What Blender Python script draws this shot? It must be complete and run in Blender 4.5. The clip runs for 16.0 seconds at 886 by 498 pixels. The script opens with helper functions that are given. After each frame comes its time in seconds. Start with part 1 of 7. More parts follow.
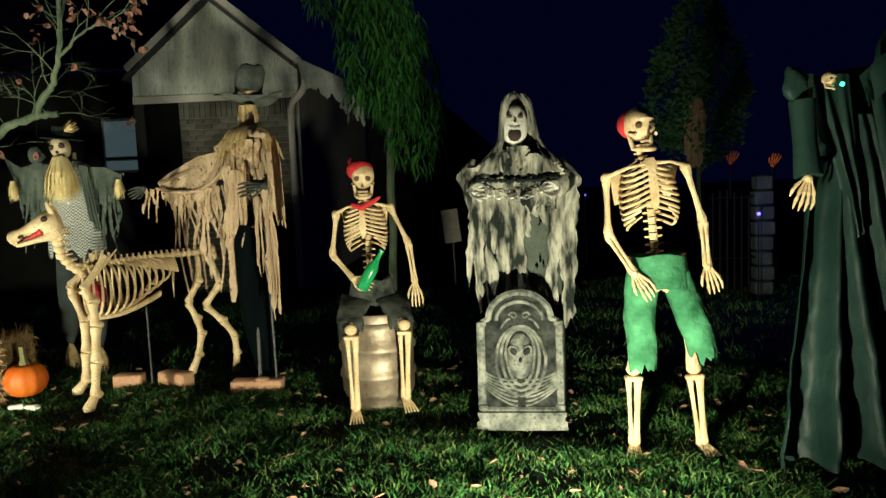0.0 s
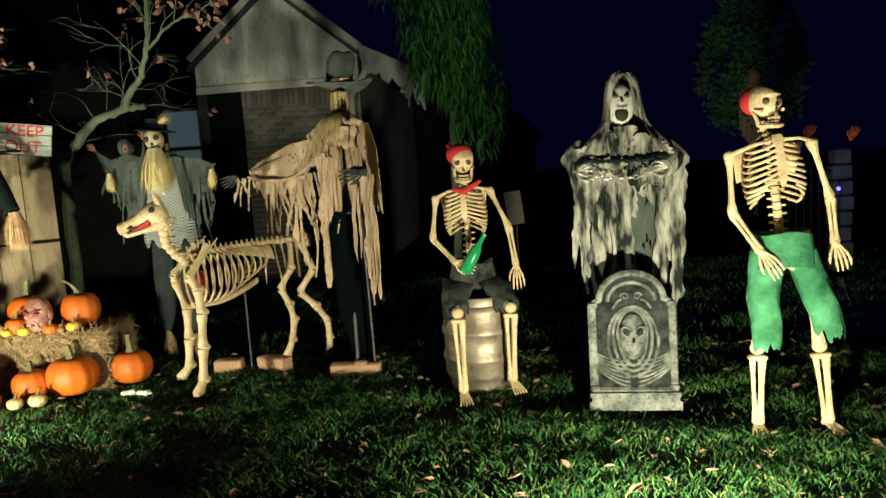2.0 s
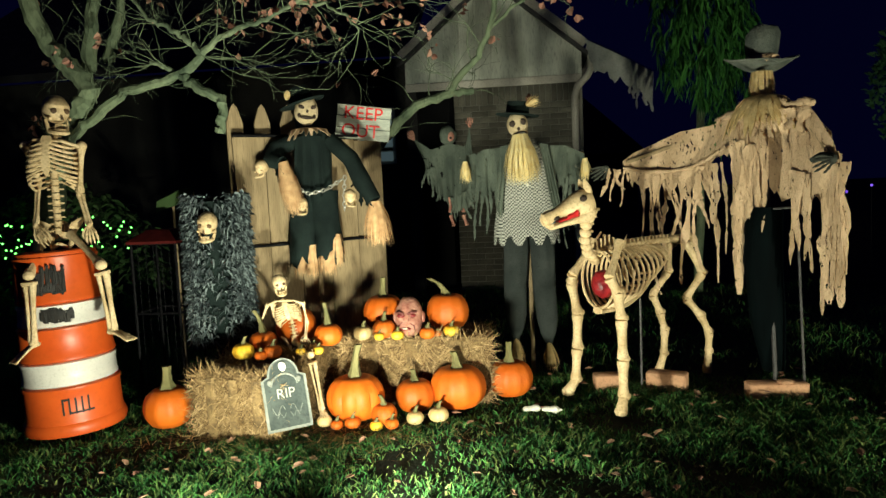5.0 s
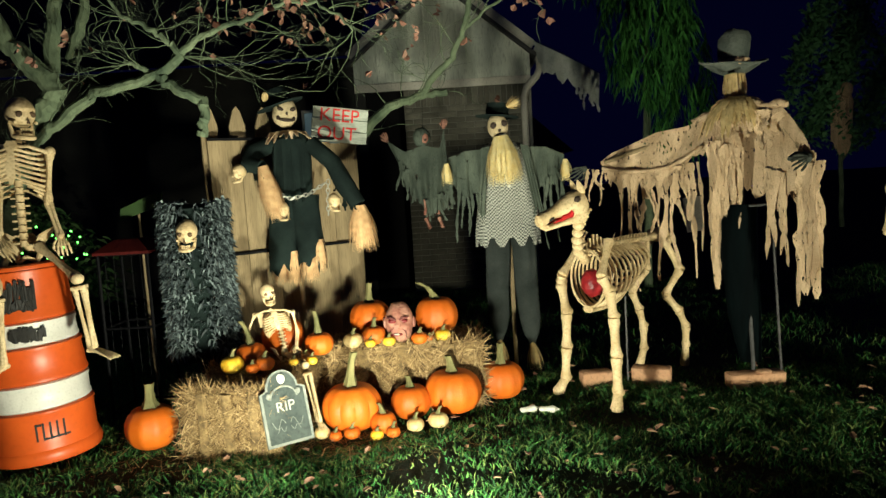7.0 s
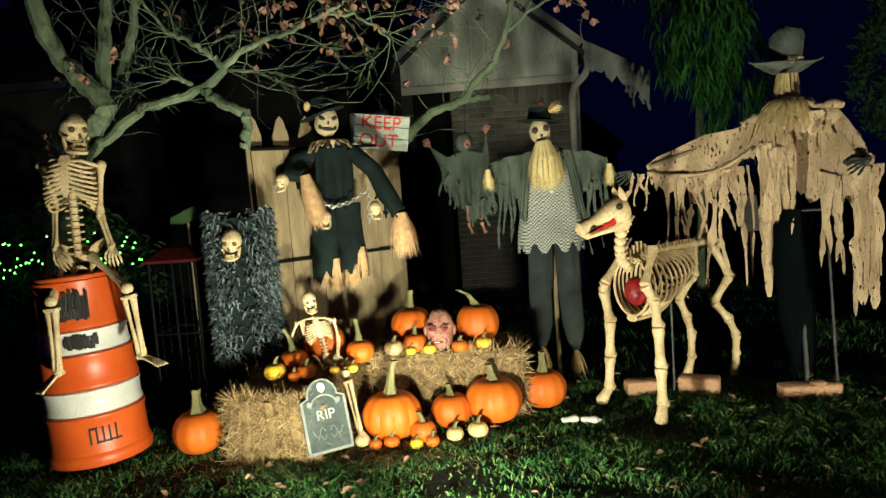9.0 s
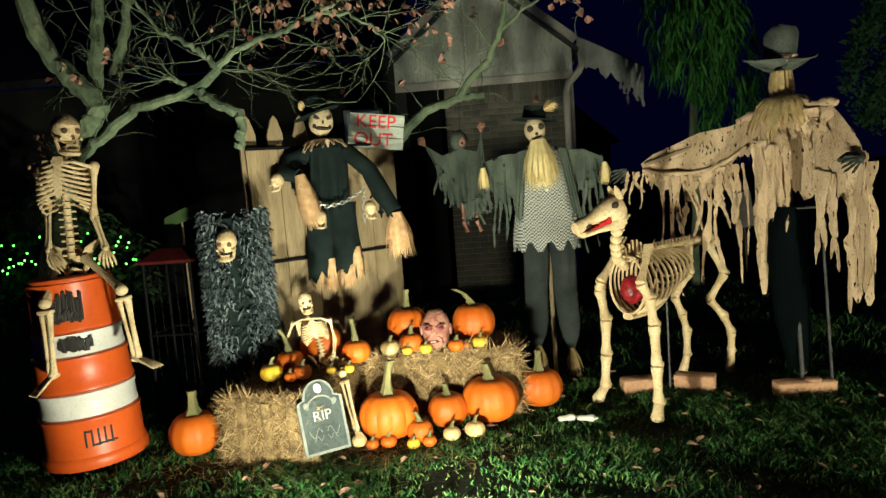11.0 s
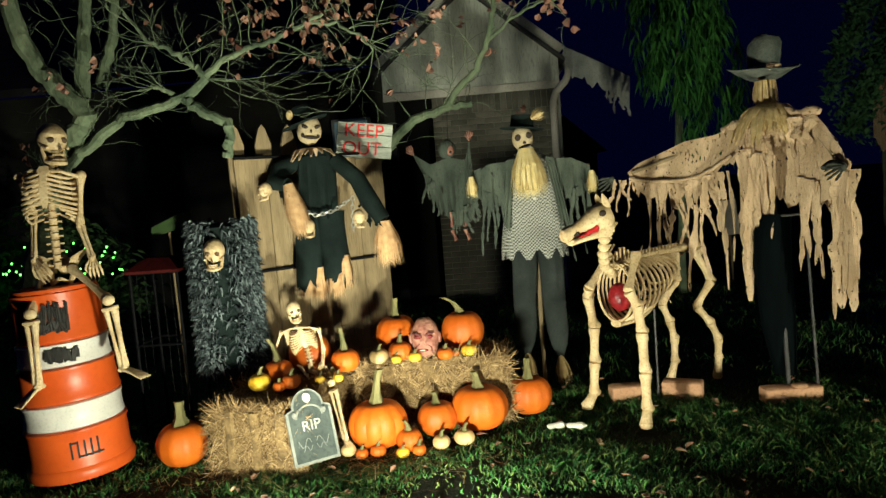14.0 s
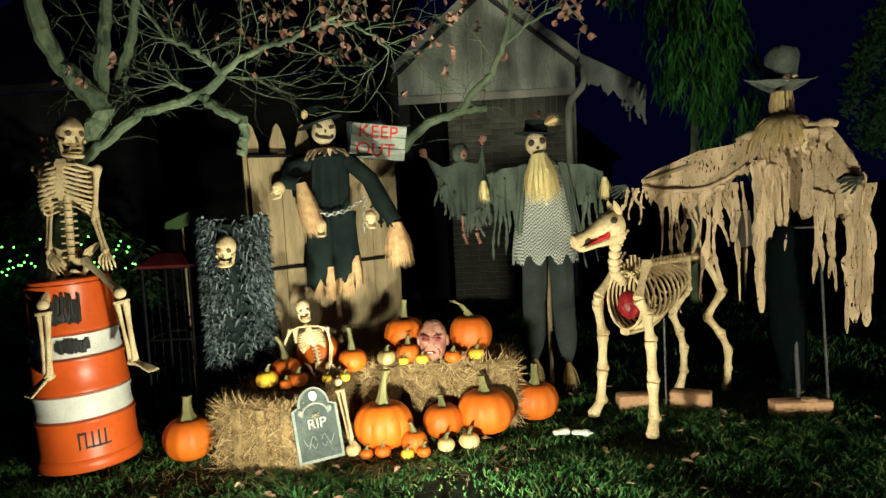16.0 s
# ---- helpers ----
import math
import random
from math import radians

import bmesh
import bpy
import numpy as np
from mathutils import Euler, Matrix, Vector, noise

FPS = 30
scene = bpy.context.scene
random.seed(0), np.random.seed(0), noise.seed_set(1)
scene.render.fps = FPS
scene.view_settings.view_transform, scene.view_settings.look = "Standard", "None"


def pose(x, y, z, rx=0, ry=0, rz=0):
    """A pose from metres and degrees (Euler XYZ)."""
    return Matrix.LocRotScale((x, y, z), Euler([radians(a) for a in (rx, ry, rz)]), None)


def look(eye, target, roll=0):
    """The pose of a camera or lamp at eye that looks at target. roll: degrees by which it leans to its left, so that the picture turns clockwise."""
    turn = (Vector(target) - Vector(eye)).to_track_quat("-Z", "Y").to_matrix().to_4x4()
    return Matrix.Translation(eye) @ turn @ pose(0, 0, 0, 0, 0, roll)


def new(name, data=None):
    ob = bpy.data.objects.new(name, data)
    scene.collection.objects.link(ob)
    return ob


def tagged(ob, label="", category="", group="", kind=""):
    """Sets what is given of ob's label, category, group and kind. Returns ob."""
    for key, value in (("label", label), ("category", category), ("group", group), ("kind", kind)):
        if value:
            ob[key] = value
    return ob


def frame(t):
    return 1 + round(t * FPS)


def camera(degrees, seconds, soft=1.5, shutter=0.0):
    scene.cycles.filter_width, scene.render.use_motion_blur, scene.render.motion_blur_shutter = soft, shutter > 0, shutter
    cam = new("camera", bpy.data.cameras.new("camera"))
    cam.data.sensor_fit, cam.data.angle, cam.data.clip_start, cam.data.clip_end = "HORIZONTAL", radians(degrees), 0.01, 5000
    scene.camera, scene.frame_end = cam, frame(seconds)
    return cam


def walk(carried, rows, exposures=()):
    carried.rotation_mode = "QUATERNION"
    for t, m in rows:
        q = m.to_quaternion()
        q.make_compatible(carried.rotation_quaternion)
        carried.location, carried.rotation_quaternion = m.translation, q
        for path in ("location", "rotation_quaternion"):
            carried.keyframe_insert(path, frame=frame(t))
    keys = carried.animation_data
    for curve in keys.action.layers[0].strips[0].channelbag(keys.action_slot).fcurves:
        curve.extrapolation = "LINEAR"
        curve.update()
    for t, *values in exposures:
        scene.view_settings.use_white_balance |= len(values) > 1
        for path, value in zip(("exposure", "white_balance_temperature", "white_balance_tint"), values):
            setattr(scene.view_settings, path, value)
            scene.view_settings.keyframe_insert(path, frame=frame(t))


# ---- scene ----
cam = camera(64.5, 16.0)
PATH = [
    (0, (0.224, -0.038, 1.249), (0.124, 1.951, 1.064), -2.3),
    (0.5, (0.114, -0.06, 1.223), (0.142, 1.932, 1.048), -1.7),
    (1, (0.061, -0.052, 1.247), (0.091, 1.94, 1.073), -1.5),
    (1.5, (0.01, -0.052, 1.257), (0.014, 1.941, 1.095), -1.9),
    (2, (-0.169, -0.08, 1.275), (-0.358, 1.897, 1.045), -3.7),
    (2.5, (-0.467, -0.035, 1.281), (-0.88, 1.907, 1.037), -4.8),
    (3, (-0.935, -0.072, 1.293), (-1.398, 1.862, 1.075), -3.9),
    (3.5, (-1.394, -0.034, 1.269), (-1.864, 1.897, 1.044), -4.0),
    (4, (-1.836, 0.127, 1.274), (-2.346, 2.044, 1.014), -3.3),
    (4.5, (-2.279, 0.171, 1.271), (-2.62, 2.127, 1.033), -3.7),
    (4.7, (-2.359, 0.198, 1.222), (-2.656, 2.168, 1.052), -3.1),
    (6.8, (-2.839, 0.239, 1.256), (-2.927, 2.229, 1.067), -3.6),
    (7, (-2.84, 0.225, 1.257), (-2.88, 2.216, 1.073), -3.4),
    (7.5, (-2.8, 0.244, 1.296), (-2.895, 2.233, 1.101), -3.5),
    (8, (-2.8, 0.244, 1.294), (-2.961, 2.229, 1.114), -4.0),
    (8.5, (-2.792, 0.241, 1.294), (-2.958, 2.226, 1.119), -3.9),
    (9, (-2.765, 0.248, 1.316), (-2.957, 2.231, 1.13), -4.0),
    (11.3, (-2.777, 0.255, 1.336), (-2.945, 2.238, 1.131), -4.4),
    (11.5, (-2.782, 0.255, 1.333), (-2.925, 2.238, 1.117), -4.5),
    (12, (-2.768, 0.249, 1.33), (-2.919, 2.232, 1.114), -4.5),
    (12.5, (-2.768, 0.241, 1.329), (-2.925, 2.228, 1.169), -4.5),
    (13, (-2.76, 0.24, 1.329), (-2.93, 2.227, 1.177), -4.1),
    (13.5, (-2.761, 0.237, 1.327), (-2.965, 2.223, 1.206), -4.0),
    (14, (-2.777, 0.247, 1.333), (-2.917, 2.234, 1.157), -4.4),
    (14.5, (-2.769, 0.252, 1.328), (-2.88, 2.244, 1.199), -3.2),
    (15, (-2.763, 0.25, 1.319), (-2.911, 2.24, 1.182), -2.7),
    (15.5, (-2.768, 0.254, 1.321), (-2.96, 2.241, 1.206), -2.6),
    (16, (-2.767, 0.243, 1.323), (-2.941, 2.229, 1.162), -2.9),
]
walk(cam, [(t, look(eye, target, roll)) for t, eye, target, roll in PATH])

# ---- night sky, flood lamps, exposure ----
world = bpy.data.worlds.new("night")
scene.world = world
world.use_nodes = True
world.node_tree.nodes["Background"].inputs[0].default_value = (0.010, 0.012, 0.135, 1)
world.node_tree.nodes["Background"].inputs[1].default_value = 0.058
scene.view_settings.exposure = 0.0


def spot(name, eye, target, watts, colour, cone=120, blend=0.6, radius=0.05):
    lamp = bpy.data.lights.new(name, "SPOT")
    lamp.energy, lamp.color, lamp.spot_size, lamp.spot_blend, lamp.shadow_soft_size = watts, colour, radians(cone), blend, radius
    ob = new(name, lamp)
    ob.matrix_world = look(eye, target)
    return ob


FLOODS = [  # lamp head, aim, watts
    ((-3.53, 2.31, 0.085), (-4.80, 4.2, 2.20), 200),
    ((-3.10, 2.39, 0.085), (-2.15, 5.2, 2.50), 238),
    ((0.40, 1.68, 0.12), (0.15, 4.0, 1.30), 330),
]
TINTS = [(0.95, 0.96, 0.74), (0.95, 0.96, 0.74), (0.99, 0.96, 0.70)]
for i, (eye, aim, watts) in enumerate(FLOODS):
    d = (Vector(aim) - Vector(eye)).normalized()
    spot("flood_beam", Vector(eye) + d * 0.035, aim, watts, TINTS[i], 138 if i < 2 else 150, 0.68, 0.05)

bulb = bpy.data.lights.new("blue_bulb", "POINT")
bulb.energy, bulb.color, bulb.shadow_soft_size = 2.6, (0.12, 0.16, 1.0), 0.03
new("blue_bulb", bulb).location = (2.86, 6.62, 0.85)

# ---- materials ----
def mat(name, c1, c2, scale=6.0, rough=0.7, bump=0.3, fine=60.0, metal=0.0, c3=None, stretch=(1, 1, 1), spread=0.22, fleck=0.25, per_object=0.0, spec=0.4, holes=0.0, hole_scale=22.0):
    """Two-scale procedural surface: broad stains from c1 to c2, fine flecks, and relief."""
    m = bpy.data.materials.new(name)
    m.use_nodes = True
    nt = m.node_tree
    n, l = nt.nodes, nt.links
    bsdf = n["Principled BSDF"]
    co, mp = n.new("ShaderNodeTexCoord"), n.new("ShaderNodeMapping")
    mp.inputs["Scale"].default_value = stretch
    l.new(co.outputs["Object"], mp.inputs[0])
    broad, grain = n.new("ShaderNodeTexNoise"), n.new("ShaderNodeTexNoise")
    for node, s, det in ((broad, scale, 4), (grain, fine, 3)):
        node.inputs["Scale"].default_value, node.inputs["Detail"].default_value = s, det
        l.new(mp.outputs[0], node.inputs["Vector"])
    ramp = n.new("ShaderNodeValToRGB")
    ramp.color_ramp.elements[0].position, ramp.color_ramp.elements[1].position = 0.5 - spread, 0.5 + spread
    ramp.color_ramp.elements[0].color, ramp.color_ramp.elements[1].color = (*c1, 1), (*c2, 1)
    l.new(broad.outputs["Fac"], ramp.inputs[0])
    flecks = n.new("ShaderNodeMix")
    flecks.data_type = "RGBA"
    l.new(ramp.outputs[0], flecks.inputs[6])
    flecks.inputs[7].default_value = (*(c3 or [0.45 * v for v in c1]), 1)
    pick = n.new("ShaderNodeMapRange")
    pick.inputs[1].default_value, pick.inputs[2].default_value, pick.inputs[4].default_value = 0.5, 0.75, fleck * 2
    l.new(grain.outputs["Fac"], pick.inputs[0])
    l.new(pick.outputs[0], flecks.inputs[0])
    out = flecks.outputs[2]
    if per_object:
        info, hsv, mr = n.new("ShaderNodeObjectInfo"), n.new("ShaderNodeHueSaturation"), n.new("ShaderNodeMapRange")
        mr.inputs[3].default_value, mr.inputs[4].default_value = 1 - per_object, 1 + per_object
        l.new(info.outputs["Random"], mr.inputs[0])
        l.new(mr.outputs[0], hsv.inputs["Value"])
        l.new(out, hsv.inputs["Color"])
        out = hsv.outputs[0]
    l.new(out, bsdf.inputs["Base Color"])
    rr = n.new("ShaderNodeMapRange")
    rr.inputs[3].default_value, rr.inputs[4].default_value = max(0.05, rough - 0.12), min(1, rough + 0.12)
    l.new(broad.outputs["Fac"], rr.inputs[0])
    l.new(rr.outputs[0], bsdf.inputs["Roughness"])
    bsdf.inputs["Metallic"].default_value = metal
    bsdf.inputs["Specular IOR Level"].default_value = spec
    if bump:
        bp = n.new("ShaderNodeBump")
        bp.inputs["Strength"].default_value, bp.inputs["Distance"].default_value = bump, 0.01
        l.new(grain.outputs["Fac"], bp.inputs["Height"])
        l.new(bp.outputs[0], bsdf.inputs["Normal"])
    if holes:
        tear, cut, clear, blend = n.new("ShaderNodeTexNoise"), n.new("ShaderNodeMath"), n.new("ShaderNodeBsdfTransparent"), n.new("ShaderNodeMixShader")
        tear.inputs["Scale"].default_value, tear.inputs["Detail"].default_value = hole_scale, 3
        l.new(mp.outputs[0], tear.inputs["Vector"])
        cut.operation = "LESS_THAN"
        cut.inputs[1].default_value = holes
        l.new(tear.outputs["Fac"], cut.inputs[0])
        l.new(cut.outputs[0], blend.inputs[0])
        l.new(bsdf.outputs[0], blend.inputs[1])
        l.new(clear.outputs[0], blend.inputs[2])
        l.new(blend.outputs[0], n["Material Output"].inputs["Surface"])
    return m


def islands(name, colours, rough=0.8, spec=0.2):
    """A colour at random for each loose piece of a joined mesh."""
    m = bpy.data.materials.new(name)
    m.use_nodes = True
    n, l = m.node_tree.nodes, m.node_tree.links
    geo, ramp = n.new("ShaderNodeNewGeometry"), n.new("ShaderNodeValToRGB")
    while len(ramp.color_ramp.elements) < len(colours):
        ramp.color_ramp.elements.new(0.5)
    for i, c in enumerate(colours):
        ramp.color_ramp.elements[i].position, ramp.color_ramp.elements[i].color = i / (len(colours) - 1), (*c, 1)
    l.new(geo.outputs["Random Per Island"], ramp.inputs[0])
    l.new(ramp.outputs[0], n["Principled BSDF"].inputs["Base Color"])
    n["Principled BSDF"].inputs["Roughness"].default_value = rough
    n["Principled BSDF"].inputs["Specular IOR Level"].default_value = spec
    return m


def glow(name, colour, strength):
    m = bpy.data.materials.new(name)
    m.use_nodes = True
    b = m.node_tree.nodes["Principled BSDF"]
    b.inputs["Base Color"].default_value = (*colour, 1)
    b.inputs["Emission Color"].default_value = (*colour, 1)
    b.inputs["Emission Strength"].default_value = strength
    return m


BONE = mat("bone", (0.53, 0.38, 0.19), (0.82, 0.65, 0.39), 11, 0.55, 0.3, 90, c3=(0.24, 0.14, 0.055), fleck=0.3, spec=0.25)
SOCKET = mat("painted_socket", (0.02, 0.014, 0.01), (0.05, 0.03, 0.02), 20, 0.8)
BONE_SOCKET = mat("bone_hollow", (0.06, 0.035, 0.018), (0.15, 0.09, 0.045), 30, 0.8)
BLACK_CLOTH = mat("black_cloth", (0.006, 0.010, 0.010), (0.017, 0.028, 0.025), 7, 0.95, 0.5, 160, spec=0.08)
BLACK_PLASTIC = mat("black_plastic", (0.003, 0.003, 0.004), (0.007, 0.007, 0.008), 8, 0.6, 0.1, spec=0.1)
BAG = mat("black_bag", (0.0008, 0.0016, 0.002), (0.002, 0.0045, 0.005), 5, 0.7, 0.3, 25, stretch=(2, 2, 0.5), spec=0.02)
ROBE = mat("robe_cloth", (0.004, 0.015, 0.012), (0.014, 0.038, 0.030), 3, 0.50, 0.35, 26, stretch=(1.4, 1.4, 0.7), spec=0.18)
GAUZE = mat("tan_gauze", (0.50, 0.35, 0.21), (0.74, 0.55, 0.36), 9, 0.95, 0.8, 120, c3=(0.22, 0.16, 0.09), fleck=0.2, spec=0.05, holes=0.40, hole_scale=55, stretch=(1.5, 1.5, 0.6))
GREY_GAUZE = mat("grey_gauze", (0.045, 0.058, 0.048), (0.125, 0.15, 0.118), 6, 0.95, 0.7, 120, spec=0.05, holes=0.36, hole_scale=24, stretch=(1.5, 1.5, 0.6))
GHOST = mat("grey_streaked_cloth", (0.018, 0.023, 0.02), (0.42, 0.41, 0.33), 13, 0.95, 0.6, 70, stretch=(1.4, 1.4, 0.35), spread=0.10, spec=0.05)
SHIRT = mat("grey_check_cloth", (0.10, 0.11, 0.10), (0.16, 0.17, 0.15), 20, 0.95, 0.5, 150, fleck=0.2, spec=0.05)
tree_ = SHIRT.node_tree
check = tree_.nodes.new("ShaderNodeTexChecker")
check.inputs["Scale"].default_value = 95
check.inputs["Color1"].default_value, check.inputs["Color2"].default_value = (0.06, 0.066, 0.06, 1), (0.50, 0.51, 0.45, 1)
tree_.links.new(tree_.nodes["Texture Coordinate"].outputs["Object"], check.inputs["Vector"])
tree_.links.new(check.outputs[0], tree_.nodes["Principled BSDF"].inputs["Base Color"])
CLOT = mat("clotted_red", (0.10, 0.008, 0.01), (0.22, 0.02, 0.02), 20, 0.5)
DARK_LATEX = mat("dark_latex", (0.09, 0.022, 0.022), (0.20, 0.06, 0.05), 30, 0.6, 0.5, 80)
HEART = mat("painted_heart", (0.10, 0.004, 0.008), (0.42, 0.02, 0.025), 30, 0.4, 0.5, 60)
HAT = mat("worn_felt", (0.06, 0.075, 0.068), (0.18, 0.20, 0.17), 9, 0.9, 0.5, 90, spec=0.1)
# Shade on the unlit walls is put into this darker base colour.
SHADED_WALL = mat("shaded_wall", (0.03, 0.03, 0.028), (0.055, 0.055, 0.05), 3, 0.9, 0.4)
GREY_TROUSER = mat("grey_trouser", (0.022, 0.027, 0.026), (0.042, 0.049, 0.046), 8, 0.9, 0.4, 160, spec=0.05)
GREEN_TROUSER = mat("green_trouser", (0.018, 0.105, 0.045), (0.085, 0.31, 0.15), 11, 0.9, 0.9, 30, c3=(0.012, 0.05, 0.025), fleck=0.12, spec=0.08)
GREY_SHORTS = mat("grey_torn_trouser", (0.012, 0.016, 0.015), (0.10, 0.11, 0.09), 10, 0.9, 0.5, 110, spread=0.15, spec=0.1)
RED_CLOTH = mat("red_bandana", (0.45, 0.015, 0.02), (0.62, 0.04, 0.04), 12, 0.85, 0.3)
STRAW_TAN = mat("tan_straw", (0.48, 0.27, 0.12), (0.78, 0.52, 0.27), 30, 0.85, 0.3, per_object=0.1)
STRAW = mat("straw", (0.50, 0.34, 0.13), (0.78, 0.60, 0.30), 30, 0.85, 0.3, per_object=0.1)
PALE_RAG = mat("pale_rag", (0.30, 0.34, 0.32), (0.56, 0.59, 0.55), 5, 0.9, 0.5, 60, spec=0.08)
BEARD = mat("yellow_fringe", (0.80, 0.62, 0.24), (0.90, 0.77, 0.42), 30, 0.9, 0.3)
HAY = islands("hay", [(0.04, 0.022, 0.008), (0.22, 0.14, 0.058), (0.52, 0.365, 0.18), (0.11, 0.064, 0.026), (0.36, 0.24, 0.11)])
HAY_CORE = mat("hay_core", (0.08, 0.05, 0.02), (0.30, 0.20, 0.085), 18, 0.95, 1.0, 80)
PUMPKIN = mat("pumpkin_skin", (0.50, 0.088, 0.004), (0.66, 0.148, 0.007), 7, 0.58, 0.15, 70, c3=(0.42, 0.12, 0.02), fleck=0.12, per_object=0.12)
GOURD_YELLOW = mat("yellow_gourd", (0.80, 0.42, 0.02), (0.86, 0.60, 0.06), 12, 0.45, 0.2, 60)
GOURD_WHITE = mat("cream_gourd", (0.50, 0.34, 0.13), (0.64, 0.50, 0.26), 12, 0.5, 0.2, 60, c3=(0.5, 0.3, 0.05))
STEM = mat("dry_stem", (0.09, 0.09, 0.03), (0.24, 0.21, 0.085), 25, 0.8, 0.5, 80, stretch=(1, 1, 0.3))
DRUM_ORANGE = mat("orange_plastic", (0.58, 0.075, 0.011), (0.72, 0.12, 0.018), 4, 0.38, 0.12, 30, c3=(0.35, 0.05, 0.01), fleck=0.12)
DRUM_WHITE = mat("reflective_band", (0.62, 0.60, 0.54), (0.80, 0.78, 0.70), 5, 0.4, 0.15, 90, c3=(0.3, 0.28, 0.24), fleck=0.15)
STENCIL = mat("dark_stencil_paint", (0.014, 0.016, 0.016), (0.04, 0.035, 0.03), 30, 0.7)
STEEL = mat("brushed_steel", (0.20, 0.155, 0.105), (0.46, 0.38, 0.28), 7, 0.52, 0.25, 35, metal=0.8, c3=(0.12, 0.09, 0.06))
DARK_STEEL = mat("dark_steel", (0.05, 0.05, 0.052), (0.11, 0.11, 0.11), 8, 0.6, 0.1, 60, metal=0.6)
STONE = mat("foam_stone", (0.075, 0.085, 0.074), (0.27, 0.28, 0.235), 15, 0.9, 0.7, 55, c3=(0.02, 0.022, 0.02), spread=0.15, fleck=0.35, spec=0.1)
# Relief contrast is put into the colour: raised stone pale, recesses dark.
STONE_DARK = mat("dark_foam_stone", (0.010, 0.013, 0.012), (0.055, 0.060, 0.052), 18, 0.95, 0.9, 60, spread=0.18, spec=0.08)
SLATE = mat("dark_slate_foam", (0.032, 0.042, 0.040), (0.075, 0.09, 0.082), 8, 0.85, 0.4, 55, spec=0.1)
SLATE_EDGE = mat("pale_slate_edge", (0.12, 0.135, 0.12), (0.24, 0.25, 0.215), 10, 0.85, 0.5, 60)
WORN = mat("worn_pale_paint", (0.26, 0.27, 0.23), (0.42, 0.42, 0.36), 40, 0.9, 0.3)
CHALK = mat("pale_lettering", (0.60, 0.60, 0.52), (0.72, 0.72, 0.63), 20, 0.85, 0.2)
WOOD = mat("weathered_board", (0.20, 0.145, 0.075), (0.36, 0.27, 0.15), 5, 0.8, 0.5, 45, stretch=(3, 3, 0.35), per_object=0.12)
SIGN_WOOD = mat("grey_sign_board", (0.36, 0.40, 0.34), (0.62, 0.66, 0.56), 9, 0.8, 0.4, 50, stretch=(0.4, 3, 3))
RED_PAINT = mat("red_sign_paint", (0.70, 0.025, 0.025), (0.85, 0.07, 0.06), 20, 0.6)
SACK = mat("sackcloth", (0.40, 0.31, 0.18), (0.60, 0.49, 0.31), 12, 0.95, 0.6, 90, spec=0.05)
FUR = islands("shaggy_fur", [(0.012, 0.017, 0.019), (0.045, 0.062, 0.066), (0.20, 0.25, 0.25), (0.016, 0.024, 0.027), (0.03, 0.042, 0.046)], 0.6, 0.4)
FLESH = mat("latex_flesh", (0.26, 0.085, 0.06), (0.50, 0.27, 0.19), 16, 0.55, 0.5, 60, c3=(0.16, 0.025, 0.025), fleck=0.35)
BLOOD = mat("blood_red", (0.40, 0.01, 0.012), (0.62, 0.03, 0.03), 20, 0.4)
BRICK = mat("house_brick", (0.08, 0.08, 0.062), (0.19, 0.18, 0.14), 5, 0.9, 0.5, 60, per_object=0.3)
MORTAR = mat("mortar", (0.22, 0.22, 0.19), (0.30, 0.29, 0.25), 9, 0.95, 0.5)
# Upright streaks stand in for branch shadows, put into the board colour.
SIDING = mat("gable_board", (0.54, 0.59, 0.50), (0.84, 0.88, 0.76), 3.5, 0.8, 0.4, 40, stretch=(1.4, 1.4, 0.35), spread=0.14, fleck=0.3)
TRIM = mat("house_trim", (0.60, 0.57, 0.48), (0.74, 0.71, 0.62), 5, 0.6, 0.2)
SHINGLE = mat("roof_shingle", (0.04, 0.04, 0.042), (0.09, 0.09, 0.09), 6, 0.95, 0.6, per_object=0.2)
# The blind itself emits a little, in place of a lamp in the room.
BLIND = glow("lit_window_blind", (0.36, 0.56, 0.60), 0.10)
BARK = mat("grey_bark", (0.055, 0.085, 0.05), (0.19, 0.24, 0.14), 9, 0.9, 0.8, 50, stretch=(1, 1, 0.5))
BLOCK = mat("brick_block", (0.42, 0.22, 0.12), (0.58, 0.34, 0.20), 9, 0.9, 0.6, 60)
SOIL = mat("lawn_soil", (0.005, 0.010, 0.005), (0.014, 0.022, 0.008), 4, 1.0, 0.8, 40, c3=(0.03, 0.02, 0.01))
GRASS = islands("grass_blades", [(0.008, 0.034, 0.012), (0.026, 0.115, 0.030), (0.070, 0.200, 0.046), (0.010, 0.048, 0.016), (0.165, 0.225, 0.066), (0.014, 0.066, 0.020)], 0.7, 0.15)
LEAF = mat("fallen_leaf", (0.24, 0.12, 0.07), (0.50, 0.31, 0.21), 40, 0.8, 0.3, per_object=0.35)
TREE_LEAF = islands("russet_leaf", [(0.16, 0.07, 0.045), (0.36, 0.19, 0.14), (0.26, 0.12, 0.085), (0.42, 0.25, 0.18)], 0.8)
NEEDLE = islands("evergreen_spray", [(0.006, 0.035, 0.008), (0.030, 0.14, 0.026), (0.060, 0.22, 0.040), (0.012, 0.06, 0.012)])
DARK_LEAF = islands("dark_foliage", [(0.03, 0.075, 0.025), (0.06, 0.115, 0.04), (0.09, 0.15, 0.055)])
TALL_LEAF = islands("tall_tree_foliage", [(0.07, 0.21, 0.085), (0.13, 0.31, 0.13), (0.09, 0.25, 0.10)])
